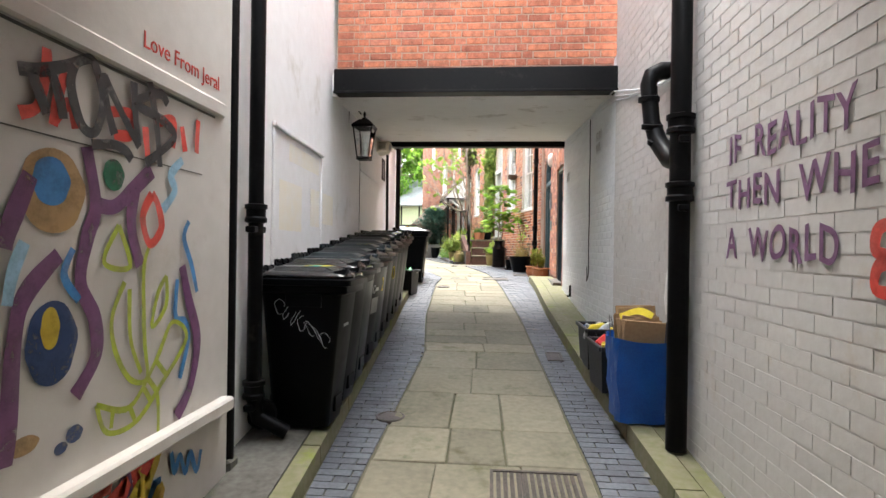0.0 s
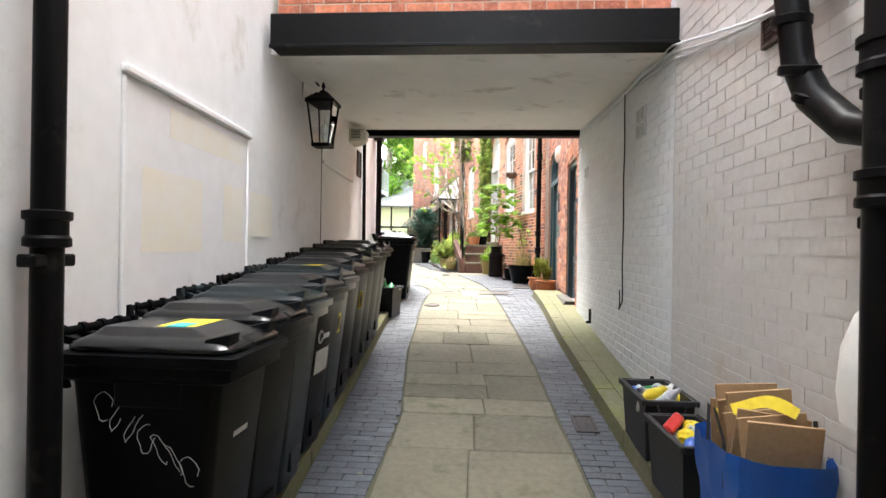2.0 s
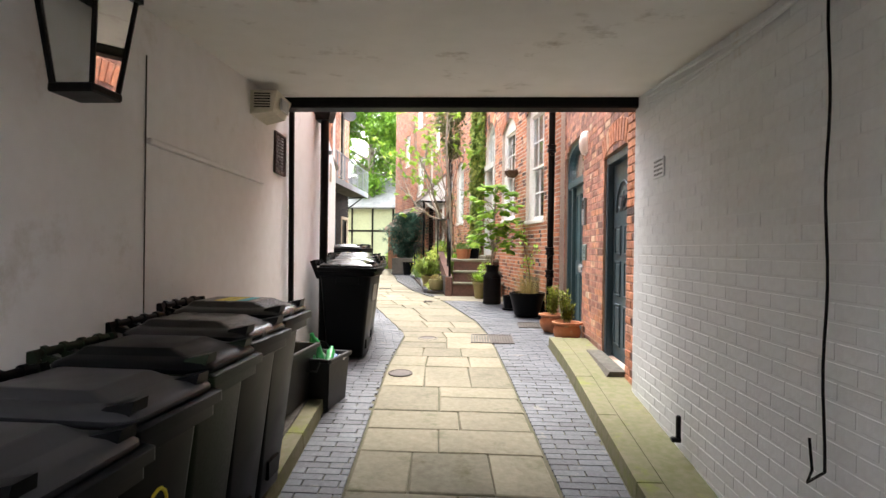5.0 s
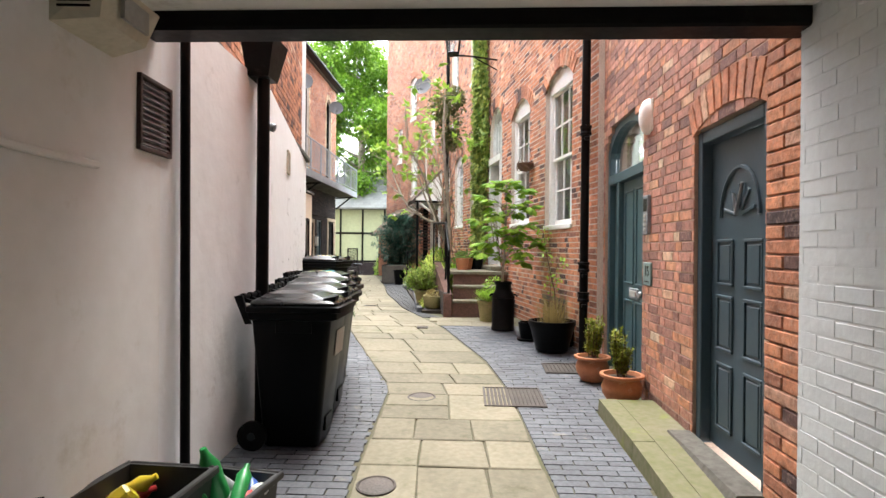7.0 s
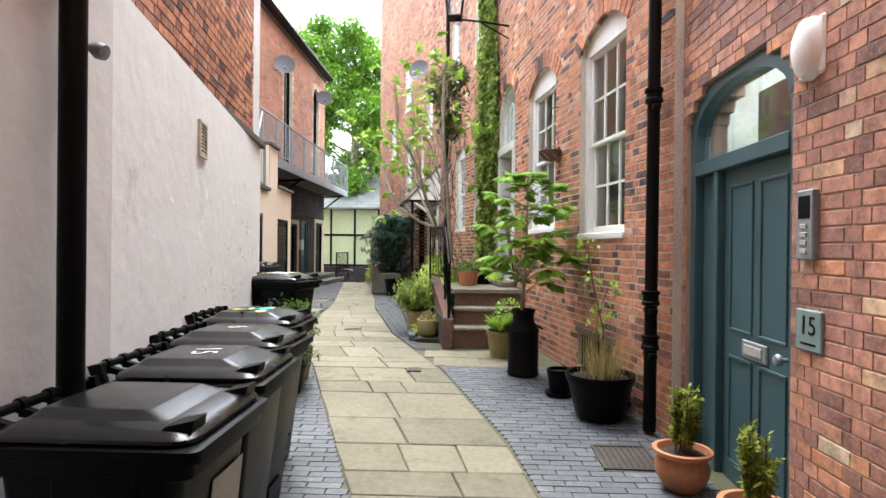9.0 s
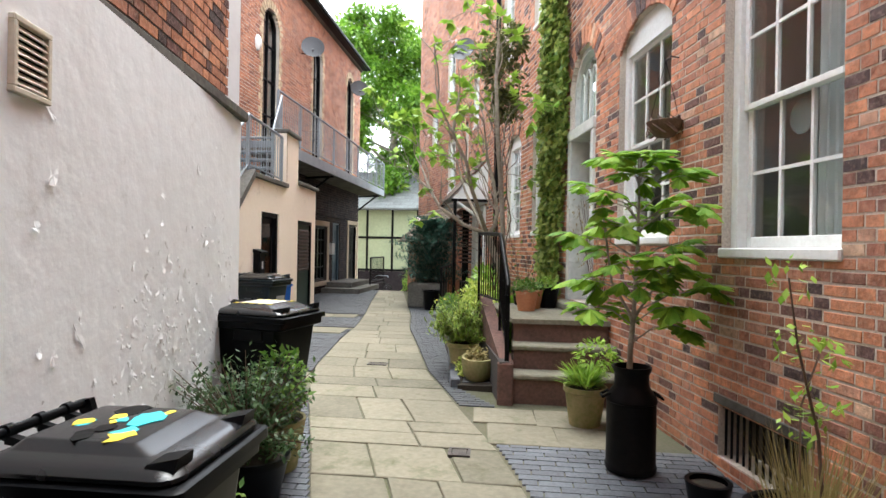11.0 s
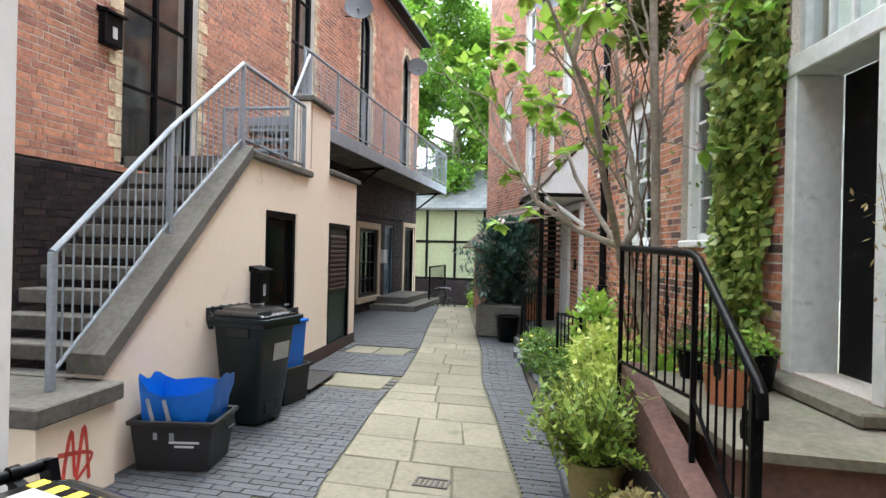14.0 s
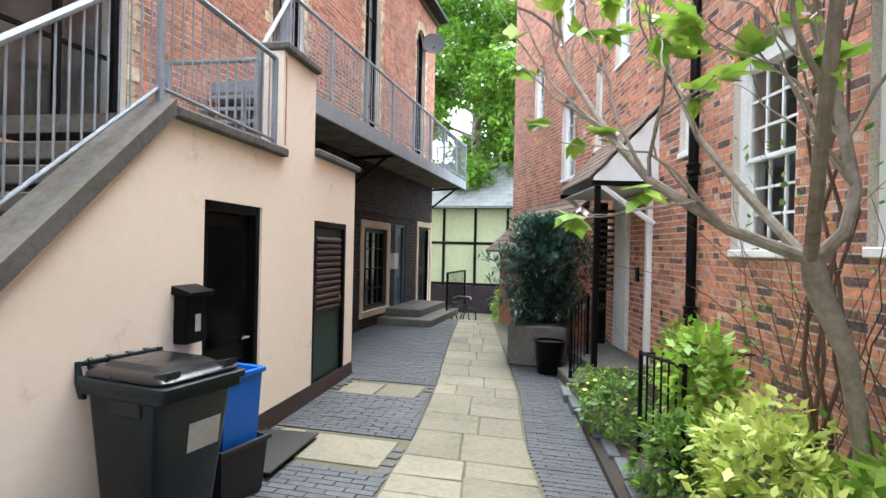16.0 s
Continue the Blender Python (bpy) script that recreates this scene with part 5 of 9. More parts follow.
def sash_window(F, hole, label, cols=3, rows=2, curtain=False, depth=0.10, wall=None, brick=None):
    z0, z1, u0, u1 = hole[:4]
    rise = hole[4] if len(hole) > 4 else 0
    w, h = u1 - u0, z1 - z0
    t = thing("window", F @ pose(u0, 0, z0), label, "window", kind="structure")
    e = 0.075
    fr = Geo().cbox((0, -0.16, 0.05), (e, -depth + 0.04, h - rise), 0.006).cbox((w - e, -0.16, 0.05), (w, -depth + 0.04, h - rise), 0.006)
    if rise:
        arc = [(w / 2 + w / 2 * math.cos(a), h - rise + rise * math.sin(a)) for a in np.linspace(0, math.pi, 13)]
        fr.prism(arc + [(e, h - rise - 0.05), (w - e, h - rise - 0.05)], -0.16, -depth + 0.04)
    else:
        fr.cbox((e, -0.16, h - e), (w - e, -depth + 0.04, h), 0.006)
    part("frame", fr, M_WPAINT, t)
    part("sill", Geo().cbox((-0.015, -0.16, -0.02), (w + 0.015, 0.025, 0.05), 0.01), M_WPAINT, t)
    top = h - (rise + 0.05 if rise else e)
    mid = 0.05 + (top - 0.05) * 0.5
    for s, (za, zb, yy) in enumerate(((mid - 0.02, top, -depth - 0.015), (0.05, mid + 0.02, -depth - 0.05))):
        sash = part("sash", Geo().cbox((e, yy - 0.02, za), (e + 0.045, yy + 0.02, zb), 0.004).cbox((w - e - 0.045, yy - 0.02, za), (w - e, yy + 0.02, zb), 0.004)
                    .cbox((e + 0.045, yy - 0.02, za), (w - e - 0.045, yy + 0.02, za + (0.075 if s else 0.04)), 0.004).cbox((e + 0.045, yy - 0.02, zb - 0.04), (w - e - 0.045, yy + 0.02, zb), 0.004), M_WPAINT, t)
        ia, ib, ja, jb = e + 0.045, w - e - 0.045, za + (0.075 if s else 0.04), zb - 0.04
        for k in range(1, cols):
            u = ia + (ib - ia) * k / cols
            part("glazing_bar", Geo().box((u - 0.011, yy - 0.012, ja), (u + 0.011, yy + 0.014, jb)), M_WPAINT, sash)
        for k in range(1, rows):
            z = ja + (jb - ja) * k / rows
            part("glazing_bar", Geo().box((ia, yy - 0.010, z - 0.011), (ib, yy + 0.012, z + 0.011)), M_WPAINT, sash)
        for i in range(cols):
            for j in range(rows):
                p = part("pane", Geo().box((ia + (ib - ia) * i / cols, yy - 0.003, ja + (jb - ja) * j / rows), (ia + (ib - ia) * (i + 1) / cols, yy + 0.001, ja + (jb - ja) * (j + 1) / rows)), M_GLASS, sash)
                p.visible_shadow = False
    room = Geo().box((-0.3, -1.5, -0.4), (w + 0.3, -1.45, h + 0.2)).box((-0.35, -1.5, -0.4), (-0.3, -0.31, h + 0.2)).box((w + 0.3, -1.5, -0.4), (w + 0.35, -0.31, h + 0.2)).box((-0.3, -1.5, -0.45), (w + 0.3, -0.31, -0.4)).box((-0.3, -1.5, h + 0.2), (w + 0.3, -0.31, h + 0.25))
    part("room", room, M_ROOM, t)
    if curtain:
        g = Geo()
        n = 26
        vs = [(0.12 + 0.35 * k / n, -0.26 + 0.025 * math.sin(k * 1.3), z) for z in (0.1, h - 0.1) for k in range(n + 1)]
        g.add(vs, [(k, k + 1, n + 2 + k, n + 1 + k) for k in range(n)])
        part("curtain", g, M_SACK, t, "pale gathered curtain")
    if wall and rise:
        voussoirs(wall, u0, u1, z1, rise, brick or M_BRICK)
    return t


w3 = sash_window(F_B, W3, "white painted sash window with arched head", 3, 2, True, wall=fac_b)
part("glass_roundel", Geo().lathe([(0.10, 0), (0.11, 0.006), (0.085, 0.008), (0.08, 0.002)], 20, pose(0.52, -0.17, 0.85, 90)), M_SAGE, w3, "round glass ornament hung behind the pane")
sash_window(F_B, W2, "white painted arched sash window", 3, 2, wall=fac_b)
sash_window(F_B, WU, "upper white sash window", 3, 2, wall=fac_b)
sash_window(F_C, RW, "white sash window with brick arch behind the tree", 3, 3, wall=fac_c)
sash_window(F_C, RW2, "white sash window partly hidden by branches", 2, 2, wall=fac_c)
sash_window(F_C, SW, "small white casement window", 1, 1, wall=fac_c)
for hl in (UC1, UC2):
    sash_window(F_C, hl, "upper white sash window of the far facade", 2, 2, wall=fac_c)
for hl in (DW2, DW3):
    sash_window(F_C, hl, "narrow white sash window of the far facade", 2, 2, wall=fac_c)
for hl in (DW1, DW4, DW5):
    sash_window(F_D, hl, "narrow white sash window in the end facade", 2, 2, wall=fac_d, brick=M_BRICK_ORANGE)
voussoirs(fac_a, 0.38, 1.30, 3.10, 0.10, M_BRICK, 11)
# the strip of rough brick beside the first door
quoin = random.Random(3)
for k in range(38):
    z = 0.62 + k * 0.075
    part("brick", Geo().cbox((0.02 + quoin.uniform(0, 0.01), -0.01, z), (0.355 if k % 2 else 0.19, 0.016, z + 0.066), 0.006), M_BRICK, fac_a, raw=True)
    if k % 2 == 0:
        part("brick", Geo().cbox((0.20, -0.01, z), (0.36, 0.016, z + 0.066), 0.006), M_BRICK, fac_a, raw=True)

# entrance above the steps
te = thing("door", F_B @ pose(4.40, 0, 1.87), "white stone doorway with gothic fanlight and dark door", "door", kind="structure")
M_STONEW = surface("white_painted_stone", (0.66, 0.67, 0.63), (0.52, 0.54, 0.5), 0.6, grain=14, stain=3, bump=0.25, dirt=(0.35, 0.34, 0.28), dirt_amount=0.15)
part("frame", Geo().cbox((0, -0.3, 0), (0.10, 0.03, 2.06), 0.008).cbox((0.86, -0.3, 0), (0.98, 0.03, 2.06), 0.008).cbox((-0.02, -0.3, 2.06), (1.0, 0.04, 2.2), 0.01), M_STONEW, te)
part("leaf", Geo().cbox((0.10, -0.36, 0.01), (0.86, -0.30, 2.06), 0.006), M_BLACK, te, "dark painted door leaf")
arc = [(0.49 + 0.49 * math.cos(a), 2.68 + 0.5 * math.sin(a)) for a in np.linspace(0, math.pi, 15)]
arc2 = [(0.49 + 0.43 * math.cos(a), 2.68 + 0.43 * math.sin(a)) for a in np.linspace(math.pi, 0, 15)]
part("fanlight_frame", Geo().prism(arc + [(0.0, 2.2), (0.06, 2.2)] + arc2[:1] + arc2[1:] + [(0.92, 2.2), (0.98, 2.2)], -0.18, -0.06), M_STONEW, te)
for k in range(1, 4):
    part("glazing_bar", Geo().box((0.06 + 0.215 * k - 0.014, -0.13, 2.2), (0.06 + 0.215 * k + 0.014, -0.09, 2.75)), M_STONEW, te)
for k in range(4):
    a0 = 0.06 + 0.215 * k
    part("glazing_bar", Geo().tube([(a0 + 0.215 * s, -0.11, 2.72 + 0.2 * math.sin(math.pi * s) ** 0.7) for s in np.linspace(0, 1, 9)], 0.014, 6), M_STONEW, te)
p = part("pane", Geo().box((0.06, -0.12, 2.2), (0.92, -0.115, 3.05)), M_GLASS, te)
p.visible_shadow = False
part("hallway", Geo().box((0.0, -0.9, 2.0), (0.98, -0.6, 3.2)), M_DIM, te)
voussoirs(fac_b, 4.36, 5.42, 5.06, 0.42, M_BRICK, 15)

# cellar grille
t = thing("cellar_grille", F_B @ pose(1.0, 0, 1.12), "black barred cellar opening low in the brick", "grille")
part("backing", Geo().box((0, -0.24, 0), (0.85, -0.22, 0.35)), M_DIM, t)
for k in range(13):
    part("bar", Geo().tube([(0.03 + k * 0.066, -0.04, 0.0), (0.03 + k * 0.066, -0.04, 0.35)], 0.009, 6), M_BLACK, t)
part("rail", Geo().box((0, -0.05, 0.32), (0.85, -0.03, 0.35)), M_BLACK, t)
part("lintel", Geo().cbox((-0.05, -0.2, 0.352), (0.9, 0.014, 0.42), 0.006), M_CONC, t)

# flakes, bare patches and painted flake shadows on the white wall
fk = random.Random(15)
M_BARE_SHADE = surface("bare_render_and_flake_shade", (0.46, 0.45, 0.44), (0.60, 0.59, 0.58), 0.9, grain=30, stain=6, bump=0.6)
for k in range(210):
    # thick at the far end of the wall and low down, where the render has blown
    u = 0.15 + 2.0 * fk.random() ** 1.2 if k < 180 else fk.uniform(2.0, 3.8)
    z = 1.15 + (1.9 - 0.35 * u) * fk.random() ** 0.9
    r0 = 0.006 + 0.026 * fk.random() ** 2.5
    n = 11
    tall = fk.uniform(0.7, 1.9)
    lean = fk.uniform(-0.6, 0.6)
    ring = []
    for i in range(n):
        q = fk.uniform(0.45, 1.3)
        dz = tall * r0 * q * math.sin(6.283 * i / n)
        ring.append((u + r0 * q * math.cos(6.283 * i / n) + lean * dz, z + dz))
    if k % 3 == 0:
        part("bare_patch", Geo().add([(a, 0.0022 + k * 0.00002, b) for a, b in ring], [tuple(range(n))]), M_BARE_SHADE, yard_left, raw=True)
    else:
        lift = [0.0015 + 0.010 * max(0.0, (z + tall * r0 - b) / (2 * tall * r0)) * fk.random() for a, b in ring]
        part("paint_flake", Geo().add([(a, q, b) for (a, b), q in zip(ring, lift)] + [(u + 0.3 * r0, 0.004, z)], [(i, (i + 1) % n, n) for i in range(n)]), M_WHITE_FLAKE, yard_left, raw=True)
for k in range(170):
    if k < 34:
        # large curls of paint, scattered
        u, z, r0, lift = fk.uniform(0.15, 3.4), fk.uniform(1.25, 3.25), fk.uniform(0.014, 0.04), fk.uniform(0.008, 0.02)
    else:
        # the crumbled patch low on the wall
        a, q = fk.uniform(0, 6.28), fk.random() ** 0.6
        u, z, r0, lift = 1.5 + 0.62 * q * math.cos(a), 1.85 + 0.42 * q * math.sin(a) + 0.1 * math.cos(a), fk.uniform(0.007, 0.026), fk.uniform(0.002, 0.006)
    n, tall, skew = 9, fk.uniform(0.6, 1.4), fk.uniform(-0.9, 0.9)
    ring = []
    for i in range(n):
        q = fk.uniform(0.45, 1.3)
        dz = tall * r0 * q * math.sin(6.283 * i / n)
        ring.append((u + r0 * q * math.cos(6.283 * i / n) + skew * dz, z + dz))
    top_z = max(b for _, b in ring)
    out = [(a, 0.0012 + lift * (top_z - b) / (2.2 * tall * r0) * fk.uniform(0.4, 1.2), b) for a, b in ring]
    part("paint_flake", Geo().add(out + [(u, 0.3 * lift, z)], [(i, (i + 1) % n, n) for i in range(n)]), M_WHITE_FLAKE, yard_left, raw=True)
    # Grey copy of the flake set lower, painting its shadow on the wall.
    if k % 2 == 0:
        part("bare_patch", Geo().add([(a + 0.004, 0.0008, b - 0.3 * r0) for a, b in ring], [tuple(range(n))]), M_BARE_SHADE, yard_left, raw=True)
# ---- spray paint on the left wall ----
STROKES_BLACK = [
    [(1.4, 2.02), (1.32, 2.04), (1.21, 2.09), (1.1, 2.15), (1.06, 2.11)],
    [(1.35, 2.02), (1.32, 1.97), (1.29, 1.91)],
    [(1.28, 2.06), (1.24, 1.98), (1.22, 1.91)],
    [(1.17, 2.11), (1.19, 2.03), (1.14, 1.91), (1.07, 1.9), (1.03, 2.02), (1.06, 2.11)],
    [(1.04, 2.12), (1.01, 2.0), (0.97, 1.91)],
    [(1.03, 2.11), (0.94, 2.01), (0.82, 1.89)],
    [(0.86, 2.14), (0.85, 2.02), (0.83, 1.91)],
    [(0.63, 2.11), (0.69, 2.14), (0.84, 2.06), (0.65, 2.03), (0.58, 1.97), (0.78, 1.83)],
    [(0.76, 2.17), (0.71, 2.01), (0.68, 1.83)],
    [(1.09, 1.85), (0.98, 1.87), (0.91, 1.86), (0.87, 1.83)],
]
STROKES_RED = [
    [(1.29, 2.12), (1.29, 2.06), (1.32, 1.93), (1.39, 1.89)],
    [(1.21, 2.07), (1.24, 1.98), (1.26, 1.88)],
    [(1.26, 1.89), (1.19, 1.97), (1.16, 1.89)],
    [(0.99, 1.99), (0.87, 2.01), (0.87, 1.93), (0.97, 1.91)],
    [(0.78, 1.98), (0.77, 1.92), (0.76, 1.86)],
    [(0.71, 2.01), (0.58, 2.05), (0.58, 1.93)],
    [(0.51, 2.04), (0.48, 1.93)],
    [(0.37, 2.1), (0.38, 1.94)],
    [(0.73, 1.71), (0.79, 1.61), (0.74, 1.5), (0.66, 1.57), (0.69, 1.67), (0.73, 1.71)],
]
STROKES_PURPLE = [
    [(1.1, 1.84), (1.05, 1.64), (1.09, 1.52), (1.12, 1.36), (1.05, 1.23), (1.04, 1.09), (1.14, 0.97)],
    [(1.22, 1.46), (1.35, 1.34), (1.39, 1.21), (1.41, 0.94), (1.42, 0.83)],
    [(1.34, 1.71), (1.41, 1.55), (1.43, 1.48)],
    [(1.05, 1.64), (0.95, 1.64), (0.85, 1.71), (0.72, 1.81)],
    [(0.83, 1.73), (0.85, 1.57), (0.79, 1.41)],
    [(0.48, 1.4), (0.42, 1.24), (0.34, 1.04), (0.39, 0.83), (0.51, 0.71)],
]
STROKES_LIME = [
    [(0.89, 1.35), (0.96, 1.22), (0.94, 1.09), (0.85, 0.96), (0.74, 0.94), (0.76, 1.11), (0.77, 1.39), (0.73, 1.5)],
    [(0.86, 1.32), (0.85, 1.12), (0.78, 0.97)],
    [(0.61, 1.36), (0.67, 1.29), (0.71, 1.15), (0.61, 1.23), (0.61, 1.36)],
    [(1.04, 0.91), (0.98, 0.79), (0.81, 0.78), (0.64, 0.89), (0.44, 1.06), (0.56, 1.15), (0.68, 1.0), (0.85, 0.85), (1.04, 0.91)],
    [(0.93, 1.57), (1.01, 1.43), (0.86, 1.41), (0.93, 1.57)],
    [(0.95, 0.87), (0.96, 0.8)],
    [(0.85, 0.85), (0.82, 0.79)],
    [(0.76, 0.9), (0.71, 0.83)],
    [(0.68, 1.0), (0.6, 0.92)],
    [(0.74, 0.94), (0.67, 0.85), (0.66, 0.69)],
]
STROKES_BLUE = [
    [(0.52, 1.34), (0.53, 1.17), (0.45, 1.14), (0.42, 1.05), (0.49, 0.88)],
    [(1.16, 1.48), (1.2, 1.39), (1.13, 1.3)],
    [(0.55, 0.56), (0.52, 0.46), (0.48, 0.52), (0.43, 0.42), (0.39, 0.5), (0.33, 0.39), (0.29, 0.48)],
    [(0.43, 1.61), (0.47, 1.53), (0.4, 1.4), (0.35, 1.27)],
]
STROKES_SKYBLUE = [
    [(0.49, 1.89), (0.58, 1.81), (0.55, 1.74), (0.64, 1.65)],
    [(1.36, 1.5), (1.4, 1.41), (1.42, 1.31)],
]
BLOBS = [
    ("OCHRE", 1.24, 1.67, 0.14, 0.14),
    ("BLUE", 1.25, 1.7, 0.08, 0.08),
    ("DKGREEN", 0.95, 1.76, 0.06, 0.06),
    ("NAVY", 1.24, 1.17, 0.11, 0.14),
    ("OCHREY", 1.25, 1.22, 0.04, 0.07),
    ("OCHRE", 1.35, 0.87, 0.06, 0.03),
    ("NAVY", 1.2, 0.81, 0.03, 0.02),
    ("NAVY", 1.14, 0.84, 0.04, 0.03),
]

def paint(name, c):
    """Sprayed paint, thin and patchy, so that the wall shows through in places."""
    ma = surface(name, c, tuple(0.8 * q for q in c), 0.6, grain=30, stain=6, bump=0.05, spread=0.9)
    n, k = ma.node_tree.nodes, ma.node_tree.links
    tc, thin, cut, clear, mix = n.new("ShaderNodeTexCoord"), n.new("ShaderNodeTexNoise"), n.new("ShaderNodeMapRange"), n.new("ShaderNodeBsdfTransparent"), n.new("ShaderNodeMixShader")
    thin.inputs["Scale"].default_value, thin.inputs["Detail"].default_value, thin.inputs["Roughness"].default_value = 9, 10, 0.75
    cut.inputs[1].default_value, cut.inputs[2].default_value, cut.inputs[3].default_value, cut.inputs[4].default_value = 0.46, 0.74, 0.0, 0.6
    k.new(tc.outputs["Object"], thin.inputs["Vector"])
    k.new(thin.outputs["Fac"], cut.inputs[0])
    k.new(cut.outputs[0], mix.inputs[0])
    k.new(n["Principled BSDF"].outputs[0], mix.inputs[1])
    k.new(clear.outputs[0], mix.inputs[2])
    k.new(mix.outputs[0], n["Material Output"].inputs["Surface"])
    return ma


PAINTS = {"BLACK": paint("black_spray", (0.035, 0.033, 0.033)), "RED": paint("red_spray", (0.6, 0.06, 0.04)), "PURPLE": paint("purple_spray", (0.15, 0.055, 0.14)),
          "LIME": paint("lime_spray", (0.36, 0.42, 0.03)), "BLUE": paint("blue_spray", (0.05, 0.2, 0.45)), "SKYBLUE": paint("pale_blue_spray", (0.3, 0.5, 0.65)),
          "OCHRE": paint("ochre_spray", (0.38, 0.24, 0.10)), "DKGREEN": paint("green_spray", (0.02, 0.12, 0.06)), "NAVY": paint("navy_spray", (0.02, 0.045, 0.13)),
          "FADED": paint("faded_purple_spray", (0.17, 0.08, 0.165)), "OCHREY": paint("yellow_spray", (0.5, 0.36, 0.03))}


def smooth_line(pts, n=7):
    """A rounded line through the points."""
    P = [Vector(p) for p in pts]
    out = []
    for k in range(len(P) - 1):
        a, b, c, d = P[max(k - 1, 0)], P[k], P[k + 1], P[min(k + 2, len(P) - 1)]
        for i in range(n):
            s = i / n
            out.append(0.5 * ((2 * b) + (c - a) * s + (2 * a - 5 * b + 4 * c - d) * s * s + (3 * b - a - 3 * c + d) * s ** 3))
    out.append(P[-1])
    return out


off = 0.003
for key, u, z, ru, rz in BLOBS:
    n = 28
    vs = [(u + ru * math.cos(2 * math.pi * k / n) * (1 + 0.05 * math.sin(5 * k)), 0, z + rz * math.sin(2 * math.pi * k / n)) for k in range(n)]
    part("paint_blob", Geo().add([(a, off, c) for a, _, c in vs], [tuple(range(n))]), PAINTS[key], graf_wall, raw=True)
    off += 0.0006
for key, width, lines in (("PURPLE", 0.07, STROKES_PURPLE), ("SKYBLUE", 0.05, STROKES_SKYBLUE), ("BLUE", 0.035, STROKES_BLUE), ("LIME", 0.026, STROKES_LIME), ("RED", 0.045, STROKES_RED), ("BLACK", 0.045, STROKES_BLACK)):
    for line in lines:
        part("paint_stroke", Geo().ribbon(smooth_line(line), width, off), PAINTS[key], graf_wall, raw=True)
        off += 0.0003
text_on("scrawl", "Love From Jeral", 0.10, pose(0.46, 0.004, 2.34, 90, 0, 180), PAINTS["RED"], graf_wall)
part("groove", Geo().box((0.18, 0.0, 2.155), (6.0, 0.004, 2.165)), M_CONC, graf_wall)
part("hood_mould", Geo().cbox((0.1, 0.0, 2.17), (6.0, 0.025, 2.25), 0.01), M_DINGY, graf_wall)
part("groove", Geo().box((0.3, 0.0, 1.845), (1.5, 0.0025, 1.85)), M_CONC, graf_wall)
part("ledge", Geo().cbox((0.06, 0.0, 0.62), (6.0, 0.075, 0.69), 0.012), M_DINGY, graf_wall, "white painted projecting ledge")
lowr = random.Random(5)
for k in range(16):
    u, z = lowr.uniform(0.62, 1.3), lowr.uniform(0.2, 0.55)
    part("paint_stroke", Geo().ribbon(smooth_line([(u, z), (u + lowr.uniform(-0.1, 0.1), z + 0.1), (u + lowr.uniform(-0.12, 0.12), z + 0.02)]), 0.07, 0.003 + k * 0.0004),
         PAINTS[lowr.choice(("RED", "OCHREY", "PURPLE", "RED", "BLUE"))], graf_wall, raw=True)


# lettering on the right wall
def marker(body, u_left, z, size, wide, dz):
    cu = bpy.data.curves.new("lettering", "FONT")
    cu.body, cu.size, cu.extrude, cu.offset, cu.space_character = body, size, 0.0008, 0.003, 1.12
    tmp = bpy.data.objects.new("lettering_tmp", cu)
    me = bpy.data.meshes.new_from_object(tmp)
    bpy.data.objects.remove(tmp)
    bpy.data.curves.remove(cu)
    me.materials.append(PAINTS["FADED"])
    xs = [v.co.x for v in me.vertices]
    k = wide / max(xs)
    for v in me.vertices:
        v.co.y += dz * v.co.x * k / wide + 0.012 * math.sin(v.co.x * 23)
        v.co.x *= k
    ob = new("painted_words", me)
    ob.matrix_basis = wall_frame((1.25, -7.0), (1.22, 5.6))[0] @ pose(u_left, 0.0085, z, 90, 0, 180)
    return tagged(ob, "purple hand-painted words on the white brick", "graffiti")


marker("IF  REALITY", 9.97, 1.94, 0.2, 1.0, 0.0)
marker("THEN  WHE", 9.99, 1.72, 0.2, 1.13, 0.0)
marker("A  WORLD", 9.98, 1.47, 0.2, 0.92, 0.0)
fr_r = wall_frame((1.25, -7.0), (1.22, 5.6))[0]
tagged(part("painted_words", Geo().ribbon(smooth_line([(8.78, 1.6), (8.86, 1.58), (8.87, 1.51), (8.78, 1.49), (8.86, 1.46), (8.87, 1.39), (8.78, 1.38)]), 0.05, 0.009, fr_r), PAINTS["RED"]), "red sprayed letter on the white brick", "graffiti")


# ---- boxes, bag and rubbish ----
M_BOXB = surface("black_box_plastic", (0.010, 0.010, 0.011), (0.016, 0.016, 0.017), 0.5, grain=60, bump=0.1)
M_CARD = surface("brown_cardboard", (0.36, 0.23, 0.12), (0.3, 0.19, 0.1), 0.85, grain=50, stain=4, bump=0.1)
M_BLUEBAG = surface("woven_blue_polypropylene", (0.010, 0.065, 0.30), (0.014, 0.10, 0.40), 0.4, grain=120, stain=5, bump=0.3)
M_BLUEBOX = surface("blue_plastic", (0.01, 0.13, 0.55), (0.01, 0.11, 0.45), 0.4, bump=0.1)
JUNK = [surface("junk_" + k, c, None, 0.35, bump=0.1) for k, c in (("white", (0.7, 0.7, 0.68)), ("red", (0.5, 0.04, 0.04)), ("green", (0.02, 0.25, 0.06)), ("yellow", (0.65, 0.5, 0.03)),
                                                                  ("clear", (0.55, 0.6, 0.62)), ("blue", (0.05, 0.12, 0.4)), ("tin", (0.4, 0.4, 0.42)))]


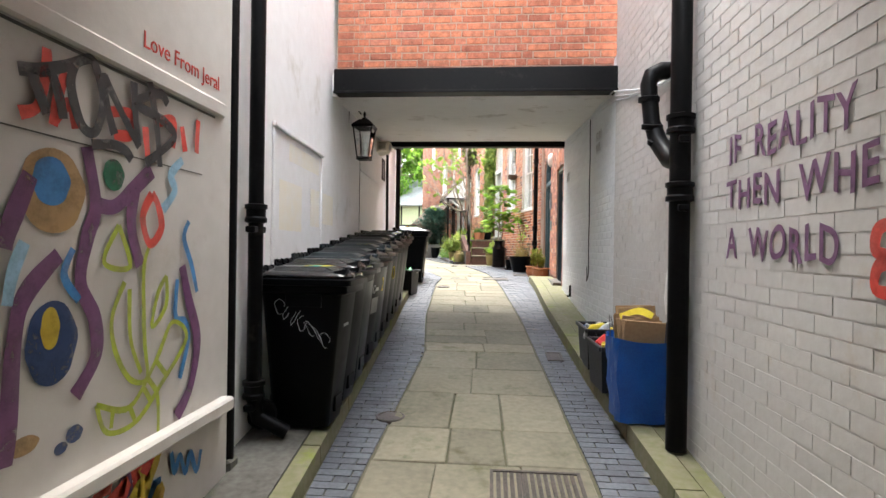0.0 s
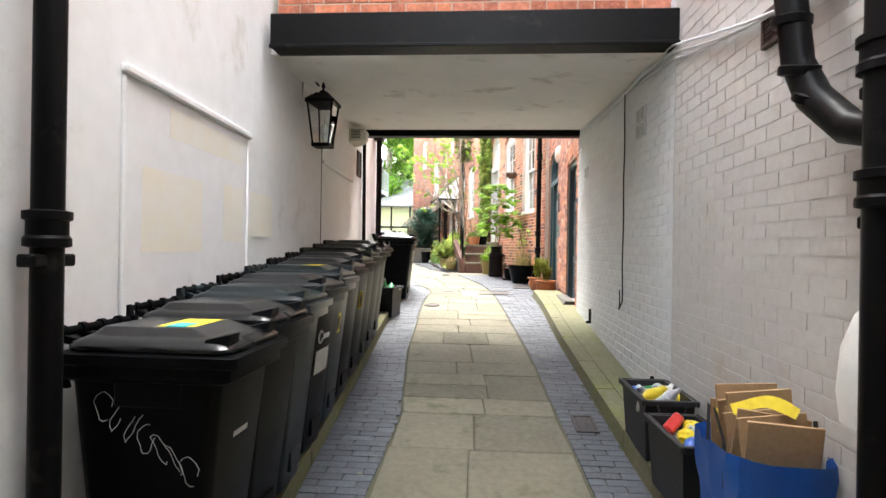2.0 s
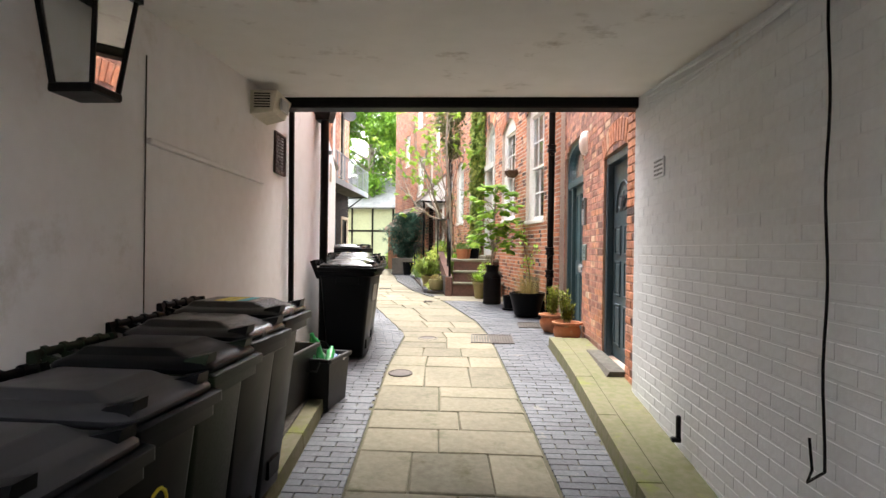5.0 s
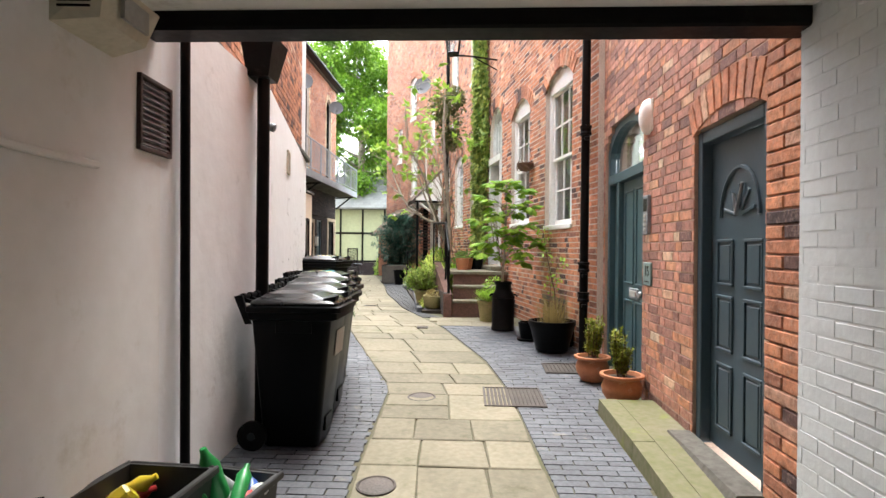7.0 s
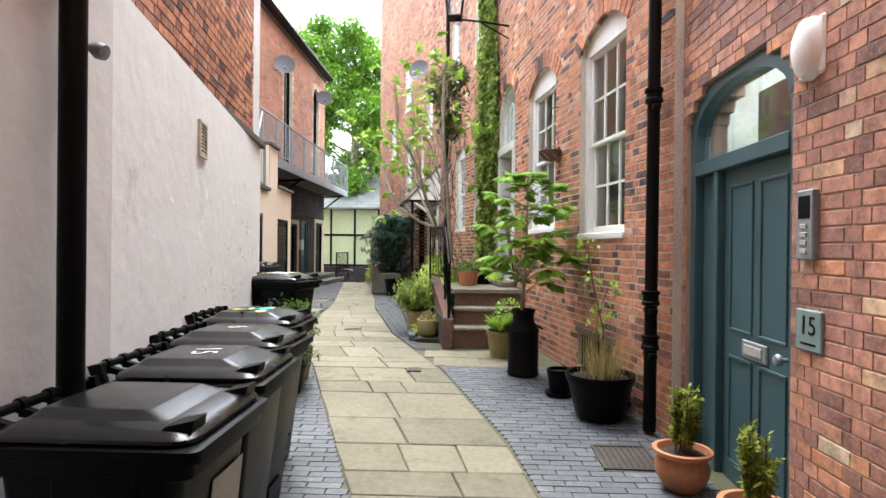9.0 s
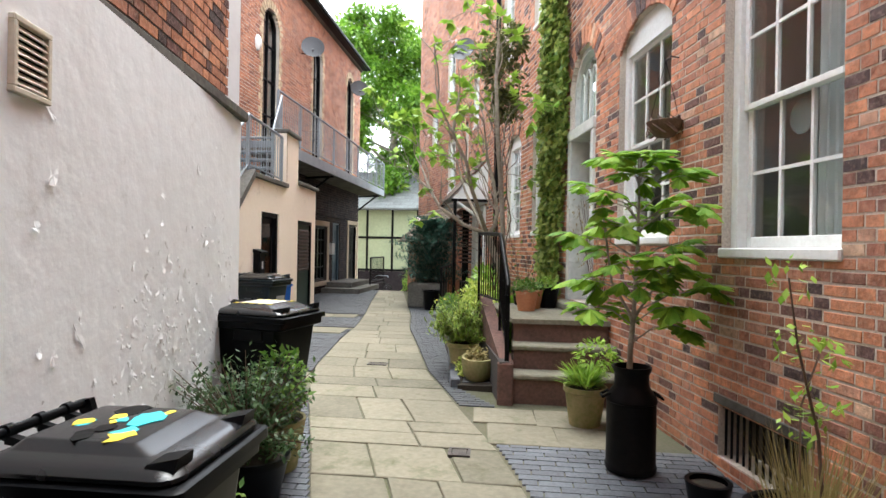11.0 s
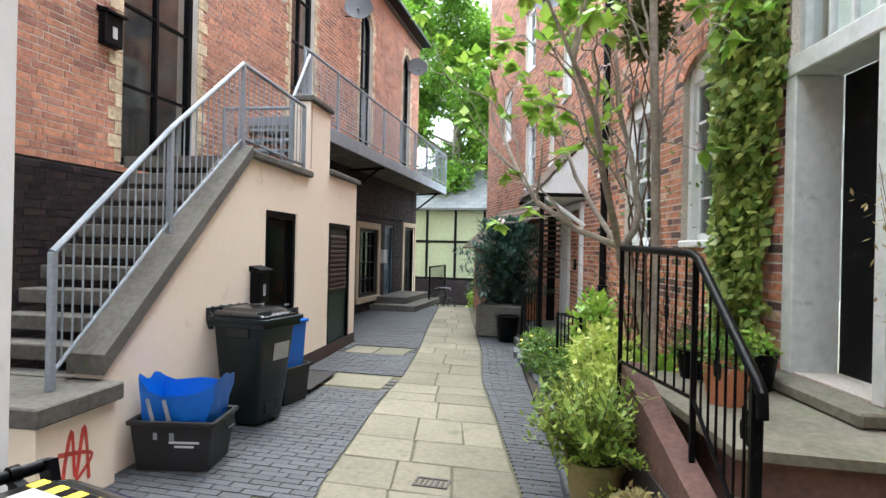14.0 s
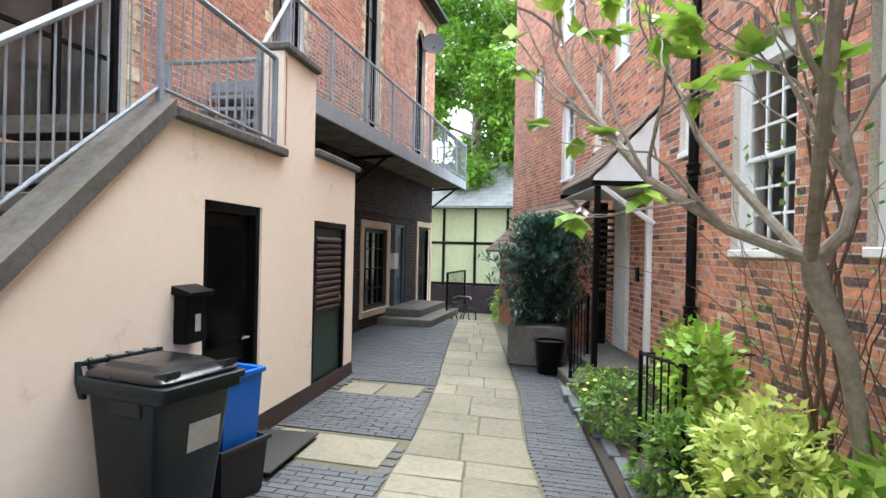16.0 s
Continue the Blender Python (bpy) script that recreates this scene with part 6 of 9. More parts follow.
def open_box(m, label, w=0.56, d=0.40, h=0.36, material=None, junk=0, seed=1):
    """An open crate with a rim and handles; base centre at the origin."""
    t = thing("recycling_box", m, label, "box")
    mt = material or M_BOXB
    g = Geo()
    a, b = w / 2, d / 2
    s = 0.86
    th = 0.012
    for (x0, y0, x1, y1) in ((-a, -b, a, -b), (a, -b, a, b), (a, b, -a, b), (-a, b, -a, -b)):
        def pin(x, y, k):
            return (x * k - (th if x > 0 else -th), y * k - (th if y > 0 else -th))
        p = [(x0 * s, y0 * s, 0.0), (x1 * s, y1 * s, 0.0), (*pin(x1, y1, s), 0.0), (*pin(x0, y0, s), 0.0), (x0, y0, h), (x1, y1, h), (*pin(x1, y1, 1), h), (*pin(x0, y0, 1), h)]
        g.hexa(p)
    g.box((-a * s, -b * s, 0), (a * s, b * s, 0.012))
    part("body", g, mt, t)
    rim = Geo().cbox((-a - 0.02, -b - 0.02, h - 0.03), (a + 0.02, -b, h + 0.005), 0.006).cbox((-a - 0.02, b, h - 0.03), (a + 0.02, b + 0.02, h + 0.005), 0.006).cbox((-a - 0.02, -b, h - 0.03), (-a, b, h + 0.005), 0.006).cbox((a, -b, h - 0.03), (a + 0.02, b, h + 0.005), 0.006)
    part("rim", rim, mt, t)
    for sx in (-1, 1):
        part("handle", Geo().tube([(sx * (a + 0.03), -0.08, h - 0.02), (sx * (a + 0.05), -0.06, h - 0.09), (sx * (a + 0.05), 0.06, h - 0.09), (sx * (a + 0.03), 0.08, h - 0.02)], 0.008, 6), mt, t)
    r = random.Random(seed)
    for k in range(junk):
        mm = m @ pose(r.uniform(-a * 0.65, a * 0.65), r.uniform(-b * 0.6, b * 0.6), h * r.uniform(0.68, 0.98), r.uniform(30, 100), r.uniform(0, 60), r.uniform(0, 360))
        q = r.random()
        mat = r.choice(JUNK)
        if q < 0.5:
            o = part("plastic_bottle", Geo().lathe([(0.0, -0.09), (0.034, -0.088), (0.037, -0.05), (0.034, 0.0), (0.037, 0.05), (0.014, 0.09), (0.014, 0.11), (0.0, 0.112)], 12), mat, smooth=True, m=mm)
            tagged(o, "empty plastic bottle lying in the recycling box", "bottle")
        elif q < 0.8:
            o = part("drink_can", Geo().lathe([(0.0, -0.06), (0.026, -0.06), (0.033, -0.052), (0.033, 0.052), (0.026, 0.06), (0.0, 0.058)], 14), mat, smooth=True, m=mm)
            tagged(o, "empty drinks can lying in the recycling box", "can")
        else:
            o = part("food_tub", Geo().cbox((-0.07, -0.05, -0.03), (0.07, 0.05, 0.03), 0.012), mat, m=mm)
            tagged(o, "discarded food tub in the recycling box", "tub")
    return t


open_box(pose(-1.64, 8.95, bin_base(8.9), 0, 0, 86), "black open recycling box on the passage ledge", 0.62, 0.40, 0.44, junk=7, seed=2)
open_box(pose(-1.38, 9.28, ground_z(9.3), 0, 0, 80), "black recycling box with bottles beside the wall", 0.40, 0.30, 0.40, junk=8, seed=4)
tagged(part("plastic_bottle", Geo().lathe([(0.0, 0), (0.045, 0.0), (0.048, 0.03), (0.045, 0.1), (0.048, 0.16), (0.02, 0.22), (0.015, 0.25), (0.0, 0.252)], 14), JUNK[2], smooth=True, m=pose(-1.42, 9.32, ground_z(9.3) + 0.34, 12, -14, 0)),
       "green plastic bottle standing up in the box", "bottle")
open_box(pose(1.0, 5.2, ground_z(5.2) + 0.108, 0, 0, 90), "black recycling box full of packaging by the white wall", 0.52, 0.28, 0.36, junk=26, seed=6)
open_box(pose(0.99, 4.6, ground_z(4.62) + 0.108, 0, 0, 92), "black recycling box full of tins by the white wall", 0.50, 0.27, 0.36, junk=24, seed=7)
bag = thing("shopping_bag", pose(1.04, 4.0, ground_z(4.0) + 0.11, 0, 0, 88), "large blue woven bag stuffed with flattened cardboard", "bag")
def sack(w0, d0, w1, d1, h, n=10, r=random.Random(9)):
    g, vs, fs = Geo(), [], []
    for k in range(n + 1):
        s = k / n
        w, d = w0 + (w1 - w0) * s, d0 + (d1 - d0) * s
        ring = []
        for i in range(24):
            a = i / 24 * 4
            e, f = int(a), a % 1
            x, y = [(-1 + 2 * f, -1), (1, -1 + 2 * f), (1 - 2 * f, 1), (-1, 1 - 2 * f)][e]
            c = 0.94 if f in (0.0,) else 1.0
            vs.append((x * w / 2 * c + 0.010 * math.sin(i * 1.9 + k * 1.1), y * d / 2 * c + 0.012 * math.sin(i * 2.3 + k * 0.7) + r.uniform(-0.004, 0.004), h * s + 0.012 * math.sin(i * 0.8) * s))
    for k in range(n):
        for i in range(24):
            j = (i + 1) % 24
            fs.append((k * 24 + i, k * 24 + j, (k + 1) * 24 + j, (k + 1) * 24 + i))
    fs.append(tuple(range(24))[::-1])
    return g.add(vs, fs)
part("sack", sack(0.36, 0.32, 0.46, 0.37, 0.56), M_BLUEBAG, bag, smooth=True)
for y in (-0.17, 0.17):
    part("strap", Geo().add([(x + o, y * (1 + 0.1 * (z > 0.6)), z) for x, z in ((-0.09, 0.4), (-0.085, 0.58), (-0.03, 0.7), (0.03, 0.7), (0.085, 0.58), (0.09, 0.4)) for o in (-0.018, 0.018)],
                            [(2 * k, 2 * k + 1, 2 * k + 3, 2 * k + 2) for k in range(5)]), M_BOXB, bag)
part("tear", Geo().ribbon([(-0.2, 0.42), (-0.16, 0.3), (-0.2, 0.15), (-0.15, 0.08)], 0.05, 0.0, pose(0, 0, 0, 0, 0, 0) @ Matrix.Translation((0, -0.185, 0))), M_WPAINT, bag)
cr = random.Random(4)
for k in range(9):
    mm = bag.matrix_basis @ pose(-0.16 + 0.04 * k, cr.uniform(-0.02, 0.02), 0.58, cr.uniform(-8, 8), cr.uniform(-10, 10), cr.uniform(-8, 8) + 90)
    tagged(part("cardboard_sheet", Geo().cbox((-0.13, -0.006, -0.3), (0.13, 0.006, cr.uniform(0.1, 0.2)), 0.002), M_CARD, m=mm), "flattened brown cardboard sheet in the blue bag", "cardboard")
for k, (x, z) in enumerate(((-0.1, 0.72), (0.05, 0.68), (0.12, 0.62))):
    tagged(part("packing_tape", Geo().ribbon(smooth_line([(-0.1, 0.0), (0.0, 0.03), (0.12, -0.02)]), 0.05, 0.0), M_YELLOW, m=bag.matrix_basis @ pose(x, 0.02, z, 20, 10 * k, 60)), "crumpled yellow packing tape on the cardboard", "tape")
crate = open_box(pose(-4.12, 17.85, ground_z(17.9), 0, 0, 12), "black recycling box with painted words", 0.6, 0.42, 0.36)
part("writing", Geo().box((-0.02, -0.2, 0.20), (0.2, -0.197, 0.215)).box((0.02, -0.199, 0.17), (0.16, -0.196, 0.185)), M_WHITEINK, crate)
blue = thing("blue_bag", pose(-4.13, 17.86, ground_z(17.9) + 0.2, 0, 3, 12), "bright blue woven recycling bag in a black box", "bag")
skin = sack(0.46, 0.3, 0.58, 0.40, 0.36)
skin.v = [(x, y, z + (0.09 * (abs(x) / 0.29) ** 6 + 0.04 * math.sin(9 * x + 5 * y)) * max(0.0, z - 0.2) / 0.16) for x, y, z in skin.v]
part("sack", skin, M_BLUEBOX, blue, smooth=True)
for o in (-0.07, 0.05):
    part("strap", Geo().ribbon([(-0.12 + o, 0.31), (-0.05 + o, 0.1), (-0.04 + o, 0.02)], 0.035, -0.215), M_GALV, blue)
open_box(pose(-4.22, 19.55, ground_z(19.5), 0, 0, 80), "black recycling box behind the wheelie bin", 0.42, 0.32, 0.38)
open_box(pose(-4.24, 19.55, ground_z(19.5) + 0.30, 0, 0, 82), "blue plastic tub stacked behind the wheelie bin", 0.36, 0.30, 0.55, M_BLUEBOX)


# ---- plants ----
def leaf_material(name, a, b, gloss=0.45):
    ma, n, k, bs = node_material(name)
    geo, info, ramp, mix = n.new("ShaderNodeNewGeometry"), n.new("ShaderNodeObjectInfo"), n.new("ShaderNodeMixRGB"), n.new("ShaderNodeMixShader")
    ramp.inputs[1].default_value, ramp.inputs[2].default_value = (*a, 1), (*b, 1)
    k.new(geo.outputs["Random Per Island"], ramp.inputs[0])
    tr = n.new("ShaderNodeBsdfTranslucent")
    k.new(ramp.outputs[0], bs.inputs["Base Color"])
    k.new(ramp.outputs[0], tr.inputs["Color"])
    bs.inputs["Roughness"].default_value = gloss
    bs.inputs["Specular IOR Level"].default_value = 0.3
    mix.inputs[0].default_value = 0.35
    k.new(bs.outputs[0], mix.inputs[1])
    k.new(tr.outputs[0], mix.inputs[2])
    k.new(mix.outputs[0], n["Material Output"].inputs["Surface"])
    return ma


L_BRIGHT = leaf_material("fresh_green_leaf", (0.17, 0.34, 0.03), (0.36, 0.5, 0.08))
L_CHESTNUT = leaf_material("chestnut_leaf", (0.09, 0.22, 0.012), (0.26, 0.42, 0.035), 0.65)
L_MID = leaf_material("mid_green_leaf", (0.06, 0.14, 0.02), (0.16, 0.26, 0.04))
L_DARK = leaf_material("dark_green_leaf", (0.025, 0.06, 0.02), (0.07, 0.12, 0.04))
L_YELLOW = leaf_material("variegated_yellow_leaf", (0.30, 0.42, 0.05), (0.60, 0.64, 0.18))
L_BLUE = leaf_material("blue_green_needle", (0.02, 0.06, 0.045), (0.065, 0.13, 0.09))
L_DRY = leaf_material("dry_straw_leaf", (0.25, 0.2, 0.08), (0.4, 0.33, 0.14))
L_IVY = leaf_material("ivy_leaf", (0.10, 0.2, 0.03), (0.46, 0.52, 0.14))
L_TREE = leaf_material("spring_tree_leaf", (0.07, 0.17, 0.012), (0.19, 0.33, 0.035))
M_BARK = surface("grey_brown_bark", (0.33, 0.29, 0.24), (0.19, 0.16, 0.125), 0.85, grain=30, stain=6, bump=0.6)
M_TWIG = surface("brown_twig", (0.14, 0.085, 0.06), (0.09, 0.055, 0.04), 0.85, grain=30, stain=6, bump=0.4)
M_SOIL = surface("dark_soil", (0.04, 0.03, 0.02), (0.025, 0.02, 0.015), 1.0, grain=60, bump=0.8)
M_TERRA = surface("terracotta", (0.46, 0.19, 0.09), (0.38, 0.15, 0.07), 0.7, grain=40, stain=4, bump=0.2, dirt=(0.5, 0.36, 0.25), dirt_amount=0.15)
M_OLDPOT = surface("mossy_buff_pot", (0.3, 0.24, 0.12), (0.2, 0.2, 0.07), 0.8, grain=30, stain=5, bump=0.3)


def leaf(g, p, d, up, s, w=0.5):
    """One pointed leaf, slightly folded, from p along d."""
    d = d.normalized()
    side = d.cross(up)
    side = side.normalized() if side.length > 1e-4 else d.orthogonal().normalized()
    nrm = side.cross(d)
    a, b = p + d * s * 0.45 + side * s * w / 2 - nrm * s * 0.06, p + d * s * 0.45 - side * s * w / 2 - nrm * s * 0.06
    g.add([p, a, p + d * s - nrm * s * 0.12, b], [(0, 1, 2), (0, 2, 3)])


def rand_dir(r):
    z, a = r.uniform(-1, 1), r.uniform(0, 2 * math.pi)
    q = math.sqrt(1 - z * z)
    return Vector((q * math.cos(a), q * math.sin(a), z))


def cloud(g, c, rad, n, s, r, w=0.5, shell=0.55, droop=0.2):
    """Leaves through an uneven ellipsoid, thicker to the outside."""
    c = Vector(c)
    for _ in range(n):
        d = rand_dir(r)
        q = shell + (1 - shell) * r.random() ** 0.6
        q *= 0.75 + 0.35 * noise.noise(d * 2.3 + c)
        p = c + Vector((d.x * rad[0], d.y * rad[1], d.z * rad[2])) * q
        leaf(g, p, d + rand_dir(r) * 0.9 - Vector((0, 0, droop)), Vector((0, 0, 1)) + rand_dir(r) * 0.6, s * r.uniform(0.6, 1.25), w)


def pot(name, m, prof, material, label, soil=None):
    t = thing(name, m, label, "plant pot")
    part("pot", Geo().lathe(prof, 28, caps=False), material, t, smooth=True)
    if soil:
        part("soil", Geo().lathe([(0.002, soil[1] + 0.01), (soil[0], soil[1])], 20), M_SOIL, t)
    return t


def plant(name, m, label, geo_leaf, leaf_mat, stems=None, stem_mat=None, extra=()):
    t = thing(name, m, label, "plant")
    if stems:
        tagged(part("stem", stems, stem_mat or M_TWIG, t, smooth=True), kind="stuff")
    tagged(part("foliage", geo_leaf, leaf_mat, t, raw=True), kind="stuff")
    for g, mt in extra:
        tagged(part("foliage", g, mt, t, raw=True), kind="stuff")
    return t


pr = random.Random(77)
# two terracotta pots with box shrubs
for x, y, k in ((1.07, 11.78, 1.0), (0.98, 12.52, 0.95)):
    z = ground_z(y)
    pot("terracotta_pot", pose(x, y, z) @ Matrix.Scale(k, 4), [(0.0, 0.0), (0.11, 0.0), (0.165, 0.09), (0.175, 0.15), (0.15, 0.215), (0.155, 0.225), (0.19, 0.24), (0.19, 0.26), (0.16, 0.262), (0.135, 0.2)], M_TERRA,
        "round-bellied terracotta pot with lug handles", (0.15, 0.225))
    g, st = Geo(), Geo()
    for j in range(16):
        a = pr.uniform(0, 6.28)
        top = Vector((0.15 * math.cos(a) * pr.random(), 0.15 * math.sin(a) * pr.random(), pr.uniform(0.22, 0.42)))
        st.tube([(0.04 * math.cos(a), 0.04 * math.sin(a), 0.0), top], 0.004, 4)
        for q in range(80):
            p = Vector((0.04 * math.cos(a), 0.04 * math.sin(a), 0)).lerp(top, 0.2 + 0.8 * q / 80) + rand_dir(pr) * 0.02
            leaf(g, p, rand_dir(pr) + Vector((0, 0, 0.5)), Vector((0, 0, 1)), pr.uniform(0.03, 0.05), 0.55)
    plant("box_shrub", pose(x, y, z + 0.23 * k), "small yellow-green box shrub in terracotta pot", g, leaf_material("box_leaf", (0.13, 0.19, 0.02), (0.32, 0.34, 0.05)), st)
# large black pot with grasses and a leggy plant
zb = ground_z(13.75)
pot("black_pot", pose(0.76, 13.75, zb), [(0.0, 0.0), (0.17, 0.0), (0.2, 0.02), (0.27, 0.3), (0.29, 0.34), (0.29, 0.38), (0.26, 0.38), (0.25, 0.33)], M_BIN, "large black plastic plant pot on the paving", (0.255, 0.34))
g, st, lf2 = Geo(), Geo(), Geo()
for k in range(260):
    a, rr = pr.uniform(0, 6.28), pr.uniform(0.0, 0.2)
    o = Vector((rr * math.cos(a), rr * math.sin(a), 0))
    b = o + Vector((math.cos(a) * pr.uniform(0.02, 0.22), math.sin(a) * pr.uniform(0.02, 0.22), pr.uniform(0.2, 0.5)))
    q = (b - o).cross(Vector((0, 0, 1))).normalized() * 0.004 if (b - o).cross(Vector((0, 0, 1))).length > 1e-4 else Vector((0.004, 0, 0))
    g.add([o - q, o + q, b], [(0, 1, 2)])
st.tube([(0.05, 0, 0), (0.03, 0.02, 0.4), (-0.06, 0.03, 0.8), (-0.12, 0.0, 1.12)], [0.009, 0.008, 0.006, 0.004], 6)
st.tube([(-0.03, 0.05, 0), (0.0, 0.12, 0.5), (0.1, 0.16, 0.75)], 0.005, 5)
for p in ((-0.12, 0, 1.12), (-0.07, 0.03, 0.82), (0.1, 0.16, 0.75), (0.02, 0.02, 0.55), (0.0, 0.1, 0.45)):
    for k in range(26):
        leaf(lf2, Vector(p) + rand_dir(pr) * 0.09, rand_dir(pr) - Vector((0, 0, 0.3)), Vector((0, 0, 1)), pr.uniform(0.04, 0.08), 0.5)
plant("potted_grass", pose(0.76, 13.75, zb + 0.34), "straw-coloured grass and leggy green stems in black pot", g, L_DRY, st, M_TWIG, ((lf2, L_BRIGHT),))
pot("black_pot", pose(0.98, 13.18 + 0.9, ground_z(14) + 0.0), [(0.0, 0.0), (0.1, 0.0), (0.12, 0.03), (0.15, 0.2), (0.15, 0.22), (0.13, 0.22), (0.125, 0.18)], M_BIN, "small black pot by the cellar opening", (0.13, 0.2))
g = Geo()
cloud(g, (0, 0, 0.05), (0.2, 0.2, 0.1), 420, 0.04, pr)
plant("potted_herb", pose(0.98, 14.08, ground_z(14) + 0.2), "low green creeping plant in a small pot", g, L_BRIGHT)
pot("small_pot", pose(0.52, 14.35, ground_z(14.3)), [(0.0, 0.0), (0.13, 0.0), (0.14, 0.02), (0.14, 0.03), (0.09, 0.03), (0.12, 0.22), (0.125, 0.25), (0.1, 0.25)], M_BIN, "dark pot standing in a red saucer", (0.105, 0.22))

# milk churn with a young chestnut
zc = ground_z(15.0)
churn = thing("milk_churn", pose(0.24, 15.02, zc), "black painted metal milk churn used as planter", "milk churn")
part("body", Geo().lathe([(0.0, 0.0), (0.165, 0.0), (0.172, 0.02), (0.172, 0.04), (0.165, 0.05), (0.165, 0.47), (0.172, 0.475), (0.168, 0.5), (0.12, 0.575), (0.115, 0.6), (0.115, 0.66), (0.13, 0.69), (0.13, 0.71), (0.12, 0.712), (0.105, 0.66)], 32, caps=False), M_BLACK, churn, smooth=True)
for s in (-1, 1):
    part("handle", Geo().tube([(s * 0.15, -0.04, 0.53), (s * 0.2, -0.04, 0.5), (s * 0.2, 0.04, 0.5), (s * 0.15, 0.04, 0.53)], 0.01, 6), M_BLACK, churn)
part("soil", Geo().lathe([(0.002, 0.66), (0.108, 0.655)], 18), M_SOIL, churn)
st, g = Geo(), Geo()
def leaflet(g, p, d, s, w):
    """A leaflet that widens towards its tip, creased along the middle."""
    d = d.normalized()
    side = d.cross(Vector((0, 0, 1)))
    side = side.normalized() if side.length > 0.01 else Vector((1, 0, 0))
    nrm = side.cross(d)
    sag = -nrm * s * 0.05
    c, e = p + d * s * 0.4 + nrm * s * 0.02, p + d * s * 0.72
    g.add([p, p + d * s * 0.4 + side * s * w * 0.32 + sag, p + d * s * 0.72 + side * s * w * 0.5 + sag * 2, p + d * s - nrm * s * 0.12,
           p + d * s * 0.72 - side * s * w * 0.5 + sag * 2, p + d * s * 0.4 - side * s * w * 0.32 + sag, c, e],
          [(0, 1, 6), (1, 2, 7, 6), (2, 3, 7), (3, 4, 7), (4, 5, 6, 7), (5, 0, 6)])


st.tube([(0, 0, -0.08), (0.01, 0.01, 0.2), (0.03, 0.02, 0.42), (0.05, 0.03, 0.9), (0.06, 0.05, 1.28), (0.05, 0.06, 1.52)], [0.022, 0.019, 0.016, 0.012, 0.008, 0.004], 8)
st.tube([(0.02, 0.02, 0.38), (-0.12, 0.03, 0.62), (-0.17, 0.02, 0.95), (-0.2, 0.03, 1.18)], [0.011, 0.009, 0.007, 0.004], 6)
st.tube([(0.02, 0.02, 0.36), (0.14, -0.03, 0.58), (0.26, -0.02, 0.72)], [0.011, 0.008, 0.004], 6)
for k in range(40):
    zz = 0.30 + 1.22 * (k / 39) ** 0.95 + pr.uniform(-0.06, 0.06)
    a = k * 2.4 + pr.uniform(-0.7, 0.7)
    reach = float(np.interp(zz, (0.3, 0.5, 0.8, 1.1, 1.4, 1.5), (0.34, 0.55, 0.40, 0.42, 0.22, 0.08))) * pr.uniform(0.35, 1.05)
    base = Vector((0.03 + 0.02 * zz, 0.03, zz - 0.08))
    tip = base + Vector((math.cos(a) * reach, math.sin(a) * reach, 0.10 + 0.15 * reach))
    st.tube([base, base.lerp(tip, 0.5) + Vector((0, 0, 0.04)), tip], [0.006, 0.005, 0.003], 5)
    for j in range(pr.choice((2, 3, 3, 4))):
        d = Vector((math.cos(a + (j - 1) * 1.2), math.sin(a + (j - 1) * 1.2), pr.uniform(-0.35, 0.4))) + rand_dir(pr) * 0.35
        d.normalize()
        knot = tip + d * pr.uniform(0.04, 0.11)
        st.tube([tip, knot], [0.003, 0.002], 4)
        side = d.cross(Vector((0, 0, 1))).normalized()
        size, sag = pr.uniform(0.11, 0.2), pr.uniform(0.0, 0.55)
        for b in (-1.5, -0.95, -0.45, 0, 0.45, 0.95, 1.5):
            leaflet(g, knot, d * math.cos(b) + side * math.sin(b) + rand_dir(pr) * 0.12 - Vector((0, 0, sag + 0.2 * pr.random())), size * (1 - 0.2 * abs(b)), 0.52)
plant("chestnut_sapling", pose(0.22, 15.02, zc + 0.66), "young tree with large fresh green palmate leaves", g, L_CHESTNUT, st, M_BARK)
# buff pot with grass beside the steps
zp = ground_z(15.95)
pot("buff_pot", pose(0.06, 15.95, zp), [(0.0, 0.0), (0.13, 0.0), (0.17, 0.28), (0.185, 0.29), (0.185, 0.33), (0.165, 0.33), (0.155, 0.29)], M_OLDPOT, "mossy buff clay pot beside the steps", (0.16, 0.3))
g = Geo()
for k in range(320):
    a = pr.uniform(0, 6.28)
    o = Vector((pr.uniform(0, 0.1) * math.cos(a), pr.uniform(0, 0.1) * math.sin(a), 0))
    leaf(g, o + Vector((0, 0, pr.uniform(0, 0.1))), Vector((math.cos(a), math.sin(a), pr.uniform(0.2, 1.5))), Vector((0, 0, 1)), pr.uniform(0.12, 0.26), 0.08)
cloud(g, (0.1, 0.1, 0.25), (0.25, 0.22, 0.2), 300, 0.06, pr)
plant("potted_grass", pose(0.06, 15.95, zp + 0.3), "bright green grassy plant in buff pot", g, L_BRIGHT)

